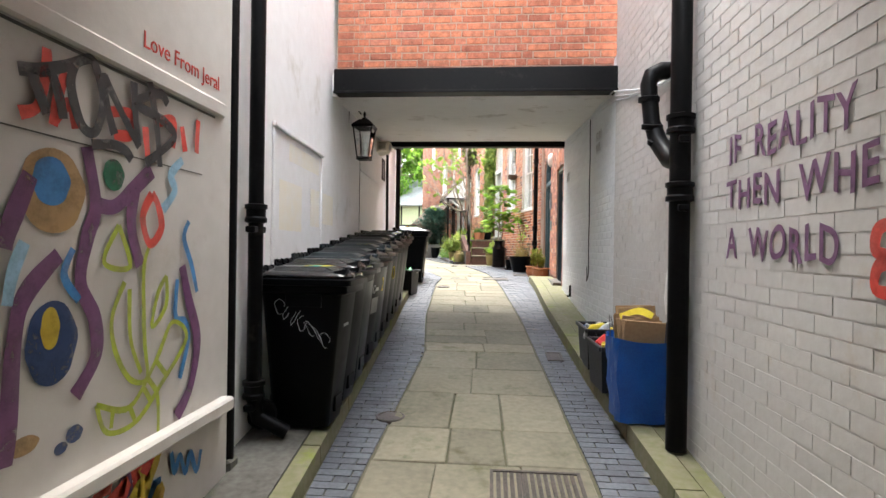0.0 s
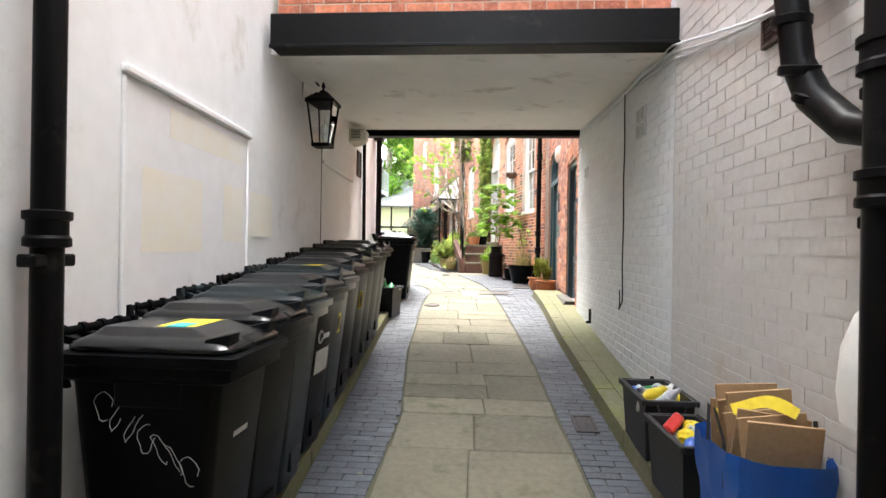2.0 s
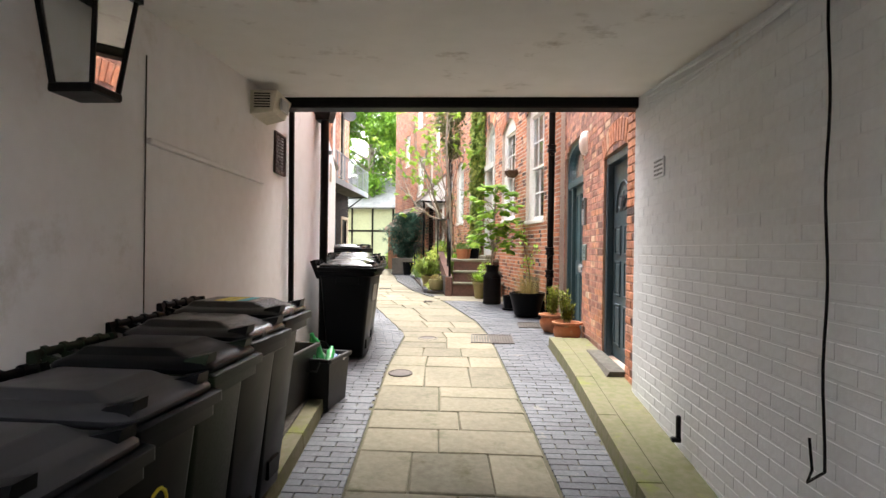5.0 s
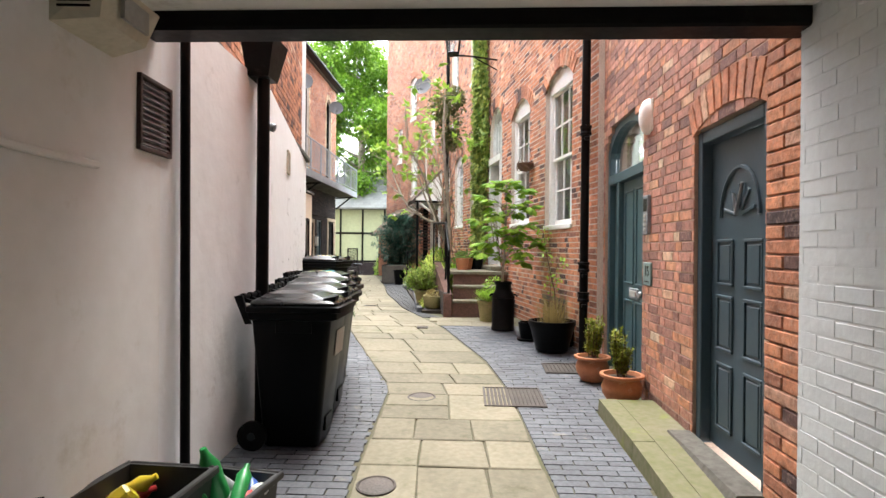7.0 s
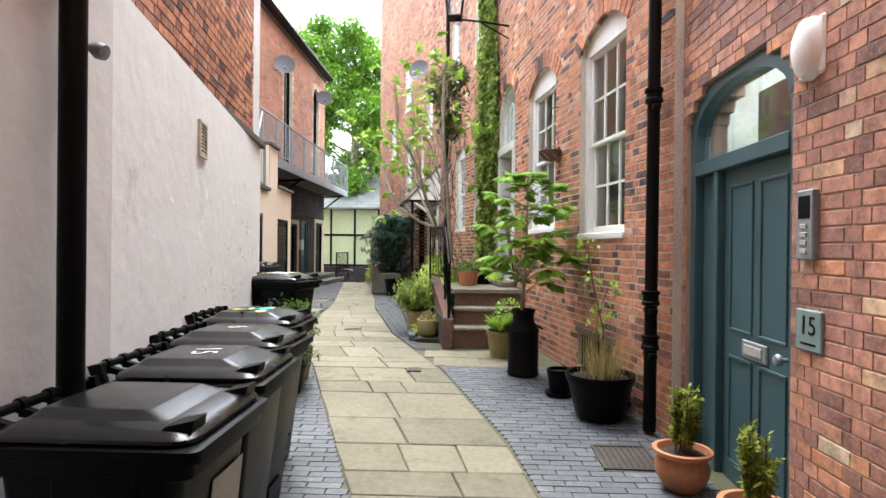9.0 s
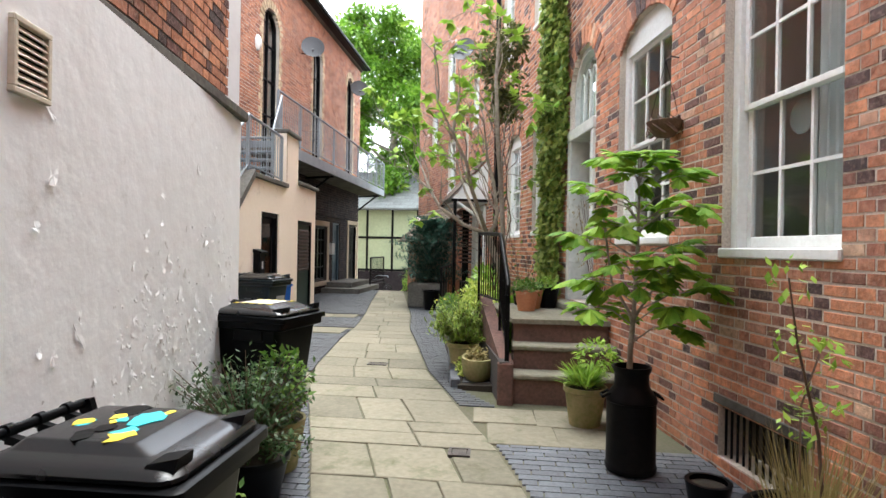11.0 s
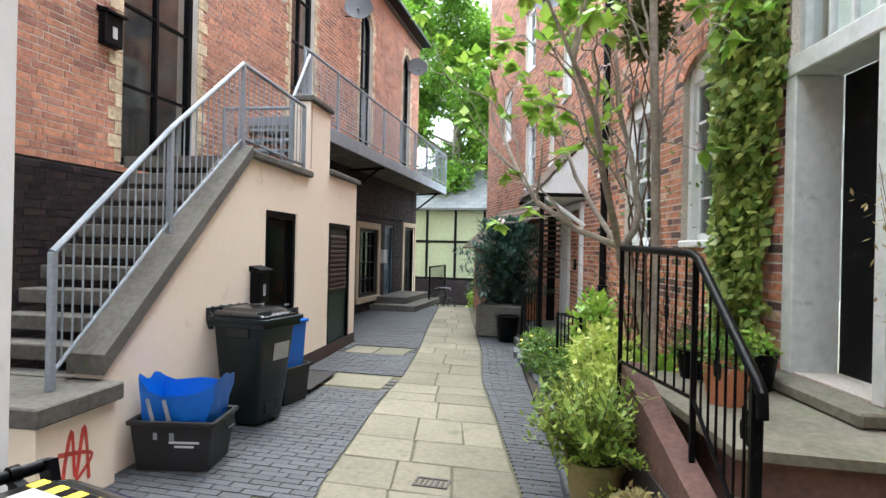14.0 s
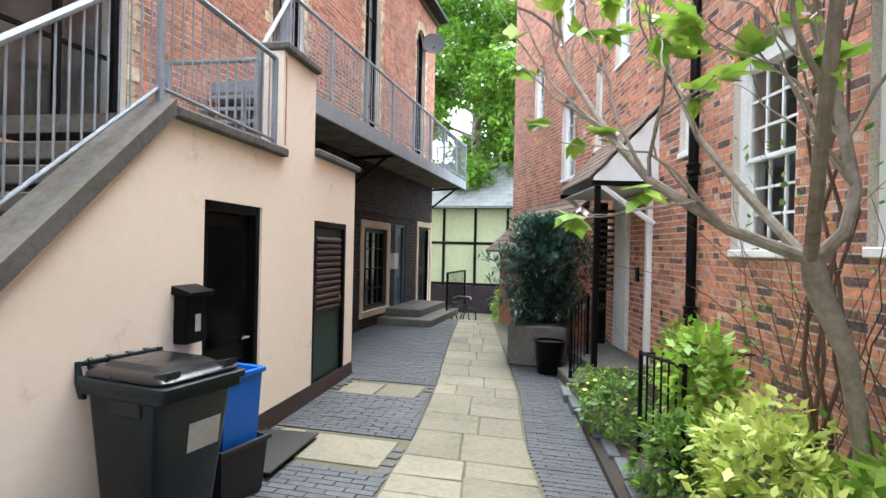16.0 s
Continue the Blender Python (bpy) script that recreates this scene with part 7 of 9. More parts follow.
# left side: pots and bush by the white wall
zl = ground_z(14.2)
pot("black_pot", pose(-2.12, 14.25, zl), [(0.0, 0.0), (0.15, 0.0), (0.2, 0.24), (0.215, 0.26), (0.215, 0.29), (0.19, 0.29), (0.185, 0.25)], M_BIN, "black plastic pot by the flaking wall", (0.19, 0.26))
pot("black_pot", pose(-2.18, 14.72, zl), [(0.0, 0.0), (0.14, 0.0), (0.19, 0.3), (0.2, 0.36), (0.18, 0.36), (0.175, 0.32)], M_OLDPOT, "brown glazed pot by the flaking wall", (0.175, 0.33))
g, st = Geo(), Geo()
for k in range(170):
    a = pr.uniform(0, 6.28)
    rr = pr.random() ** 0.5
    tip = Vector((0.40 * math.cos(a) * rr, 0.55 * math.sin(a) * rr, pr.uniform(0.0, 0.66) - 0.1 * rr))
    st.tube([(0, 0, 0), tip * 0.5 + Vector((0, 0, 0.05)), tip], [0.006, 0.004, 0.002], 4)
    for q in range(24):
        leaf(g, tip * (0.4 + 0.65 * q / 24) + rand_dir(pr) * 0.03, rand_dir(pr) + Vector((0, 0, 0.5)), Vector((0, 0, 1)), pr.uniform(0.035, 0.06), 0.42)
plant("bushy_shrub", pose(-2.2, 14.32, zl + 0.26), "untidy dark green shrub overhanging its pot", g, L_DARK, st)
g = Geo()
cloud(g, (0, 0, 0.25), (0.25, 0.28, 0.3), 500, 0.06, pr)
plant("bushy_shrub", pose(-2.15, 14.72, zl + 0.34), "green leafy shrub in a brown pot", g, L_MID)
tb = thing("wooden_planter", pose(-2.12, 13.62, ground_z(13.6)), "weathered wooden planter box with green herbs", "planter")
M_OLDWOOD = surface("weathered_wood", (0.2, 0.14, 0.08), (0.13, 0.09, 0.05), 0.8, grain=30, bump=0.4)
for a in (-0.19, 0.19):
    part("board", Geo().cbox((-0.2, a - 0.012, 0), (0.2, a + 0.012, 0.22), 0.004), M_OLDWOOD, tb)
    part("board", Geo().cbox((a - 0.012, -0.178, 0), (a + 0.012, 0.178, 0.22), 0.004), M_OLDWOOD, tb)
part("soil", Geo().box((-0.178, -0.178, 0.0), (0.178, 0.178, 0.19)), M_SOIL, tb)
g = Geo()
cloud(g, (0, 0, 0.1), (0.24, 0.24, 0.18), 620, 0.05, pr)
plant("potted_herb", pose(-2.12, 13.62, ground_z(13.6) + 0.19), "fresh green herb filling the planter", g, L_MID)
# ---- steps, landing and railing before the white doorway ----
M_STEP = surface("worn_step_stone", (0.22, 0.20, 0.15), (0.14, 0.13, 0.09), 0.85, grain=25, stain=3, bump=0.5, dirt=(0.12, 0.15, 0.05), dirt_amount=0.25)
M_RISER = surface("dark_red_riser_brick", (0.16, 0.085, 0.065), (0.09, 0.052, 0.042), 0.85, grain=30, stain=5, bump=0.4)
steps = thing("entrance_steps", pose(0, 0, 0), "worn stone steps with dark brick risers", "steps", kind="structure")
Z_LAND = 1.87
for k, (y0, zt) in enumerate(((16.50, 1.30), (16.76, 1.54), (17.02, 1.78))):
    y1 = y0 + 0.30 if k < 2 else 20.6
    xr = 0.55 - 0.19 * (y0 - 16.4)
    part("riser", Geo().box((-0.54, y0 + 0.03, 0.9), (xr if k < 2 else 0.45, y1 - 0.03 if k < 2 else 18.7, zt - 0.05)), M_RISER, steps)
    if k < 2:
        part("tread", Geo().cbox((-0.555, y0, zt - 0.05), (xr, y1, zt), 0.012), M_STEP, steps)
part("landing", Geo().hexa([(-0.555, 17.0, 1.73), (0.46, 17.0, 1.73), (0.2, 18.6, 1.73), (-0.9, 18.75, 1.73), (-0.555, 17.0, 1.78), (0.46, 17.0, 1.78), (0.2, 18.6, 1.78), (-0.9, 18.75, 1.78)]), M_STEP, steps)
part("threshold", Geo().cbox((4.3, -0.02, 1.785), (5.35, 0.22, 1.868), 0.014), M_STEP, steps, m=F_B)
side = brick_wall("wall_steps", (-0.86, 18.2), (-0.58, 16.46), 0.9, 1.41, [], M_BRICK_PINK, M_MORTAR_DARK, "low red brick wall beside the steps", 0.1, 0.008)[0]
tagged(part("wall_steps_slope", Geo().hexa([(-0.68, 16.62, 1.38), (-0.56, 16.62, 1.38), (-0.82, 18.2, 1.38), (-0.97, 18.2, 1.38), (-0.68, 16.62, 1.42), (-0.56, 16.62, 1.42), (-0.82, 18.2, 1.93), (-0.97, 18.2, 1.93)]), M_RISER),
       "sloping red brick parapet of the steps", "wall", kind="structure")
tagged(part("newel_block", Geo().cbox((-0.70, 16.44, 0.95), (-0.545, 16.62, 1.42), 0.015), M_RISER), "worn red brick block under the handrail post", "wall", kind="structure")
rail = thing("iron_railing", pose(0, 0, 0), "black wrought iron handrail with bars beside the steps", "railing")
RAIL = [Vector(p) for p in ((-0.61, 16.53, 2.20), (-0.69, 17.24, 2.68), (-0.97, 18.15, 2.71))]


def rail_at(y):
    """Plan place, height of the handrail and of the lower rail above y."""
    a, b, k = (RAIL[0], RAIL[1], 0) if y < RAIL[1].y else (RAIL[1], RAIL[2], 1)
    p = a.lerp(b, (y - a.y) / (b.y - a.y))
    low = 1.50 + 0.44 * (y - 16.53) / 0.71 if k == 0 else 1.94
    return p.x, p.z, low


part("handrail", Geo().tube([RAIL[0] + Vector((0, -0.07, -0.13)), RAIL[0] + Vector((0, -0.06, -0.04)), RAIL[0], RAIL[1] + Vector((0.003, -0.05, -0.03)), RAIL[1] + Vector((-0.01, 0.04, 0.0)), RAIL[2]], 0.022, 10), M_BLACK, rail, smooth=True)
part("newel", Geo().cbox((-0.632, 16.51, 1.40), (-0.588, 16.554, 2.2), 0.006), M_BLACK, rail)
part("bottom_rail", Geo().tube([(rail_at(y)[0], y, rail_at(y)[2]) for y in (16.53, 17.24, 18.15)], 0.012, 6), M_BLACK, rail)
for k in range(16):
    y = 16.63 + k * 0.1
    x, top, bot = rail_at(y)
    part("bar", Geo().tube([(x, y, bot), (x, y, top)], 0.0065, 5), M_BLACK, rail)
    if k % 3 == 0:
        for flip in (-1, 1):
            part("scroll", Geo().tube([(x, y + flip * (0.035 - 0.03 * math.cos(a) * (1 - a / 9)), bot + 0.36 + 0.06 * math.sin(a) + 0.015 * a) for a in np.linspace(0, 7.0, 14)], 0.0045, 5), M_BLACK, rail)
for y in (17.24, 18.15):
    x, top, bot = rail_at(y)
    part("post", Geo().cbox((x - 0.015, y - 0.015, 1.6), (x + 0.015, y + 0.015, top), 0.005), M_BLACK, rail)
for x, y, s in ((-0.3, 18.15, 1.0), (-0.1, 18.3, 1.1), (-0.42, 18.55, 0.9), (-0.38, 17.85, 1.0)):
    z = 1.78
    pot("black_pot", pose(x, y, z) @ Matrix.Scale(s, 4), [(0.0, 0.0), (0.1, 0.0), (0.135, 0.2), (0.14, 0.23), (0.12, 0.23), (0.115, 0.18)], M_BIN if s != 1.0 else M_TERRA, "plant pot standing on the landing", (0.12, 0.2))
    g = Geo()
    cloud(g, (0, 0, 0.06), (0.18, 0.18, 0.14), 320, 0.05, pr)
    plant("potted_herb", pose(x, y, z + 0.2 * s), "leafy green plant spilling from its pot", g, L_MID if s != 1.1 else L_BRIGHT)

# ---- planted bed ----
bed = Geo().hexa([(-1.12, 16.95, 0.9), (-0.7, 16.9, 0.9), (-0.95, 23.2, 0.9), (-2.1, 23.0, 0.9), (-1.12, 16.95, 1.06), (-0.7, 16.9, 1.08), (-0.95, 23.2, 1.16), (-2.1, 23.0, 1.12)])
tagged(part("planted_bed", bed, M_SOIL), "earth bed along the brick facade", "soil", kind="structure")
for k in range(14):
    y = 17.0 + k * 0.43
    x = bed_r(y)
    tagged(part("edging_brick", Geo().cbox((-0.05, 0, 0), (0.05, 0.41, 0.11), 0.01), M_PAVER, m=pose(x, y, ground_z(y) - 0.02, 0, 0, 8)), "worn edging stone of the planted bed", "edging", "bed edging")
t = thing("stone_trough", pose(-0.92, 17.25, ground_z(17.2)), "old buff stone trough on a slate", "trough")
part("body", Geo().lathe([(0.0, 0.05), (0.16, 0.05), (0.21, 0.1), (0.235, 0.24), (0.235, 0.29), (0.2, 0.29), (0.18, 0.22), (0.0, 0.2)], 18, Matrix.Diagonal((0.8, 1.25, 1, 1))), M_OLDPOT, t, smooth=True)
part("slate", Geo().cbox((-0.16, -0.2, 0.0), (0.16, 0.2, 0.05), 0.008), M_PAVER, t)
g = Geo()
cloud(g, (0, 0, 0.05), (0.16, 0.24, 0.1), 300, 0.05, pr)
plant("trough_plant", pose(-0.92, 17.25, ground_z(17.2) + 0.26), "sparse trailing plant in the stone trough", g, L_DRY)
pot("buff_pot", pose(-1.14, 17.85, ground_z(17.8)), [(0.0, 0.0), (0.13, 0.0), (0.18, 0.28), (0.195, 0.29), (0.195, 0.34), (0.17, 0.34), (0.165, 0.3)], M_OLDPOT, "large buff clay pot beside the bed", (0.17, 0.31))
g, st = Geo(), Geo()
for k in range(120):
    a = pr.uniform(0, 6.28)
    rr = pr.random() ** 0.5
    tip = Vector((0.46 * math.cos(a) * rr, 0.46 * math.sin(a) * rr, pr.uniform(0.15, 0.72) * (1.05 - 0.4 * rr)))
    st.tube([(0, 0, 0), tip], [0.005, 0.002], 4)
    for q in range(26):
        leaf(g, tip * (0.35 + 0.7 * q / 26) + rand_dir(pr) * 0.02, rand_dir(pr) + Vector((0, 0, 0.7)), Vector((0, 0, 1)), pr.uniform(0.05, 0.085), 0.34)
plant("bushy_shrub", pose(-1.14, 17.85, ground_z(17.8) + 0.31), "yellow-green narrow-leaved shrub in buff pot", g, leaf_material("olive_leaf", (0.11, 0.2, 0.025), (0.32, 0.4, 0.07)), st)
for x, y, rx, ry, rz, n, s, mt, lab in ((-0.98, 18.45, 0.42, 0.55, 0.5, 1900, 0.075, L_YELLOW, "mass of yellow variegated shrub in the bed"),
                                       (-1.0, 19.3, 0.45, 0.6, 0.6, 1900, 0.08, L_YELLOW, "yellow-green leafy shrub spilling over the bed"),
                                       (-1.25, 20.3, 0.4, 0.5, 0.35, 900, 0.08, L_MID, "low green border plants in the bed"),
                                       (-1.6, 21.6, 0.4, 0.7, 0.35, 1100, 0.07, L_MID, "green border plants with small yellow flowers"),
                                       (-1.0, 20.9, 0.35, 0.5, 0.7, 900, 0.12, L_BRIGHT, "upright broad-leaved green plant by the wall"),
                                       (-0.62, 19.0, 0.3, 0.4, 0.5, 620, 0.15, L_BRIGHT, "broad-leaved green plant at the foot of the tree"),
                                       (-0.7, 20.1, 0.3, 0.5, 0.42, 700, 0.10, L_MID, "green leafy plants against the facade"),
                                       (-1.8, 22.6, 0.3, 0.5, 0.25, 600, 0.05, L_MID, "low green ground cover at the bed end"),
                                       (-1.05, 17.5, 0.2, 0.4, 0.14, 420, 0.05, L_YELLOW, "trailing yellow ivy at the foot of the pots"),
                                       (-0.95, 22.6, 0.25, 0.5, 0.6, 700, 0.07, L_BRIGHT, "climbing green plant beside the porch")):
    g = Geo()
    cloud(g, (0, 0, rz * 0.8), (rx, ry, rz), n, s, pr, 0.55)
    plant("border_plant", pose(x, y, ground_z(y) + 0.02), lab, g, mt)
fern = Geo()
for k in range(22):
    a, ln = pr.uniform(0, 6.28), pr.uniform(0.45, 0.7)
    for q in range(26):
        s = q / 26
        p = Vector((math.cos(a) * ln * s, math.sin(a) * ln * s, 0.45 * math.sin(s * 2.2)))
        for sd in (-1, 1):
            d = Vector((-math.sin(a) * sd, math.cos(a) * sd, -0.1)) + Vector((math.cos(a), math.sin(a), 0)) * 0.4
            leaf(fern, p, d, Vector((0, 0, 1)), 0.11 * (1 - s) + 0.02, 0.22)
plant("fern", pose(-0.95, 21.9, 1.15), "bright green arching fern by the wall", fern, L_BRIGHT)
yf = Geo()
for k in range(16):
    yf.lathe([(0.0, 0), (0.018, 0.004), (0.02, 0.012), (0.0, 0.014)], 6, pose(pr.uniform(-2.0, -1.4), pr.uniform(21.0, 22.6), ground_z(21) + pr.uniform(0.3, 0.55), pr.uniform(-30, 30)))
tagged(part("yellow_flowers", yf, M_YELLOW), "small yellow flowers above the border plants", "flowers", kind="stuff")
gate = thing("iron_gate_rail", pose(0, 0, 0), "short black iron railing panel in the bed", "railing")
ga, gb = Vector((-1.18, 20.62, 1.08)), Vector((-1.44, 21.08, 1.08))
for h in (0.12, 0.84):
    part("rail", Geo().tube([ga + Vector((0, 0, h)), gb + Vector((0, 0, h))], 0.014, 6), M_BLACK, gate)
for k in range(7):
    p = ga.lerp(gb, k / 6)
    part("bar", Geo().tube([p + Vector((0, 0, -0.05 if k in (0, 6) else 0.12)), p + Vector((0, 0, 0.86))], 0.018 if k in (0, 6) else 0.008, 6), M_BLACK, gate)
part("rail", Geo().tube([gb + Vector((0, 0, 0.84)), (-0.52, 21.35, 1.92)], 0.01, 6), M_BLACK, gate)

# ---- the little tree ----
tree = thing("small_tree", pose(-0.78, 19.25, 1.05), "small spreading tree with pale branches and sparse leaves", "tree")
wood, lv, bl = Geo(), Geo(), Geo()
tr = random.Random(31)


def lobed(g, p, d, s, r):
    """A broad leaf of three lobes."""
    d = d.normalized()
    side = d.cross(Vector((0, 0, 1)))
    side = side.normalized() if side.length > 0.01 else Vector((1, 0, 0))
    for a, q in ((-0.75, 0.8), (0, 1.0), (0.75, 0.8)):
        leaf(g, p, d * math.cos(a) + side * math.sin(a) - Vector((0, 0, 0.15)), Vector((0, 0, 1)), s * q * r.uniform(0.9, 1.1), 0.62)


def limb(p, d, ln, r, depth, rnd_):
    """A bent branch that forks; leaves and blossom only near its tips."""
    pts, q = [p], p.copy()
    dd = d.normalized()
    n = 5
    for k in range(n):
        dd = (dd + rand_dir(rnd_) * 0.3 + Vector((0, 0, 0.04))).normalized()
        q = q + dd * ln / n
        pts.append(q.copy())
    wood.tube(pts, [r * (1 - 0.45 * k / n) for k in range(n + 1)], 7 if depth < 2 else 5)
    if depth >= 3:
        # a rosette of lobed leaves at the twig's end
        if rnd_.random() < 0.8:
            for k in range(rnd_.randint(2, 4)):
                lobed(lv, pts[-1] + rand_dir(rnd_) * 0.03, dd * 0.4 + rand_dir(rnd_), rnd_.uniform(0.11, 0.19), rnd_)
        if rnd_.random() < 0.2:
            for _ in range(6):
                leaf(bl, pts[-2] + rand_dir(rnd_) * 0.03, rand_dir(rnd_) + Vector((0, 0, 0.6)), Vector((0, 0, 1)), 0.05, 0.7)
        return
    for k in range(3 if depth < 1 else 2):
        s = pts[-1] if k == 0 else pts[rnd_.randint(2, n)]
        limb(s, dd + rand_dir(rnd_) * (0.8 + 0.1 * depth), ln * rnd_.uniform(0.5, 0.75), r * 0.55, depth + 1, rnd_)


TP = Vector((-0.78, 19.25, 1.05))


def at(*p):
    return Vector(p) - TP


wood.tube([at(-0.60, 19.2, 1.0), at(-0.62, 19.2, 1.7), at(-0.74, 19.15, 2.3), at(-0.88, 19.12, 2.62), at(-0.91, 19.1, 2.76)], [0.046, 0.042, 0.042, 0.056, 0.046], 12)
# the long pale limb that leans out over the yard, and the others from the same knuckle
long_limb = [at(-0.89, 19.1, 2.72), at(-1.07, 19.1, 2.79), at(-1.25, 19.1, 2.86), at(-1.6, 19.15, 3.1), at(-1.8, 19.4, 3.4), at(-2.0, 19.8, 3.82), at(-2.08, 20.0, 4.15)]
wood.tube(long_limb, [0.032, 0.028, 0.026, 0.023, 0.02, 0.014, 0.008], 9)
brown = [at(-0.92, 19.08, 2.74), at(-1.0, 18.8, 3.0), at(-1.1, 18.45, 3.3), at(-1.16, 18.2, 3.62), at(-1.32, 18.0, 3.95), at(-1.5, 17.8, 4.3)]
wood.tube(brown, [0.032, 0.028, 0.026, 0.022, 0.016, 0.009], 9)
curve = [at(-0.88, 19.1, 2.74), at(-0.80, 19.04, 2.86), at(-0.77, 19.03, 3.03), at(-0.80, 19.06, 3.25), at(-0.83, 19.1, 3.48), at(-0.92, 19.05, 3.8), at(-0.98, 18.95, 4.3)]
wood.tube(curve, [0.032, 0.03, 0.028, 0.026, 0.023, 0.018, 0.01], 9)
side_trunk = [at(-0.68, 18.72, 1.75), at(-0.68, 18.70, 2.75), at(-0.72, 18.5, 3.4), at(-0.77, 18.32, 3.99), at(-0.8, 18.25, 4.7), at(-0.78, 18.3, 5.3)]
wood.tube(side_trunk, [0.036, 0.034, 0.033, 0.03, 0.024, 0.015], 9)
grey = [at(-0.93, 19.12, 2.74), at(-1.1, 19.4, 3.05), at(-1.28, 19.7, 3.4), at(-1.42, 19.9, 3.85)]
wood.tube(grey, [0.026, 0.024, 0.02, 0.012], 8)
for limb_pts, base_r in ((long_limb, 0.013), (brown, 0.015), (curve, 0.013), (side_trunk, 0.014), (grey, 0.011)):
    for k in range(2, len(limb_pts)):
        d = limb_pts[k] - limb_pts[k - 1]
        for _ in range(2):
            limb(limb_pts[k], d.normalized() * 0.5 + Vector((tr.uniform(-0.9, 0.5), tr.uniform(-0.6, 0.6), 0.7)), tr.uniform(0.4, 0.75), base_r * 0.85, 2 if k % 2 else 1, tr)
part("trunk", wood, M_BARK, tree, smooth=True)
part("crown", lv, L_BRIGHT, tree, raw=True)
part("blossom", bl, leaf_material("pale_pink_blossom", (0.6, 0.42, 0.42), (0.8, 0.66, 0.66)), tree, raw=True)
# a tall clipped bush behind, against the wall
bush, stm = Geo(), Geo()
for k in range(5):
    stm.tube([(0.05 * k - 0.1 + 0.05 * math.sin(3 * k + 2.1 * j), 0.04 * k + 0.05 * math.cos(2 * k + 1.7 * j), 0.38 * j) for j in range(10)], [0.013 - 0.0008 * j for j in range(10)], 6)
for c, rr in (((0, 0, 3.6), 0.42), ((-0.2, 0.1, 3.95), 0.34), ((0.15, -0.1, 4.1), 0.3), ((0.05, 0.05, 3.2), 0.3)):
    cloud(bush, c, (rr, rr, rr * 1.1), 700, 0.085, pr, 0.5, 0.3)
plant("wall_shrub", pose(-0.72, 19.35, 1.45), "tall bare-stemmed shrub with a leafy top", bush, leaf_material("bronze_green_leaf", (0.07, 0.085, 0.03), (0.2, 0.2, 0.07)), stm, M_TWIG)
tw = Geo()
tg = random.Random(12)
for k in range(34):
    p = Vector((tg.uniform(-0.3, 0.25), tg.uniform(-1.2, 1.4), tg.uniform(0, 1.0)))
    pts = [p]
    d = Vector((tg.uniform(-0.3, 0.3), tg.uniform(-0.4, 0.4), 1))
    for j in range(6):
        d = (d + rand_dir(tg) * 0.35).normalized()
        pts.append(pts[-1] + d * 0.28)
    tw.tube(pts, [0.005 * (1 - 0.12 * j) for j in range(7)], 4)
tlf = Geo()
for k in range(260):
    leaf(tlf, Vector((tg.uniform(-0.5, 0.3), tg.uniform(-1.2, 1.4), tg.uniform(0.2, 2.6))), rand_dir(tg), Vector((0, 0, 1)), tg.uniform(0.04, 0.08), 0.6)
plant("climbing_rose", pose(-0.42, 20.2, 1.15), "tangle of bare climbing stems against the facade", tlf, L_MID, tw, M_TWIG)

# ---- ivy on the facade ----
ivy, ist = Geo(), Geo()
ir = random.Random(8)
up = Vector((0, 0, 1))
for k in range(12000):
    z = 1.95 + 7.2 * ir.random() ** 0.9
    wdt = 0.48 + 0.08 * math.sin(z * 1.7) - 0.02 * z
    u = max(0.0, ir.uniform(-wdt, wdt) + 0.44 + 0.06 * math.sin(z * 0.9))
    dep = 0.05 + 0.24 * (1 - abs(u - 0.44) / (wdt + 0.1)) * ir.random() + 0.05 * noise.noise(Vector((u * 3, z * 2, 0)))
    p = Vector((u, max(0.02, dep), z))
    leaf(ivy, p, Vector((ir.uniform(-0.9, 0.9), 0.3, ir.uniform(-1.0, 0.25))) + rand_dir(ir) * 0.8, Vector((0, 1, 0.4)) + rand_dir(ir) * 0.7, ir.uniform(0.055, 0.105), 1.0)
for k in range(14):
    u0 = ir.uniform(0.2, 0.8)
    ist.tube([(u0 + 0.06 * math.sin(z * 2 + k), 0.03, z) for z in np.arange(1.9, ir.uniform(4, 8), 0.3)], 0.008, 4)
plant("ivy", F_C, "thick variegated ivy climbing the brick facade", ivy, L_IVY, ist, M_TWIG)
# wispy shrub beside the doorway
g, st = Geo(), Geo()
for k in range(22):
    a = pr.uniform(0, 6.28)
    tip = Vector((0.22 * math.cos(a), 0.22 * math.sin(a), pr.uniform(0.9, 1.4)))
    st.tube([(0, 0, 0), tip * 0.5, tip], [0.004, 0.003, 0.0015], 4)
    for q in range(14):
        leaf(g, tip * (0.5 + 0.5 * q / 14) + rand_dir(pr) * 0.12, rand_dir(pr), up, 0.05, 0.35)
plant("wispy_shrub", pose(0.36, 17.25, 1.78), "thin dry-looking shrub beside the doorway", g, L_DRY, st)

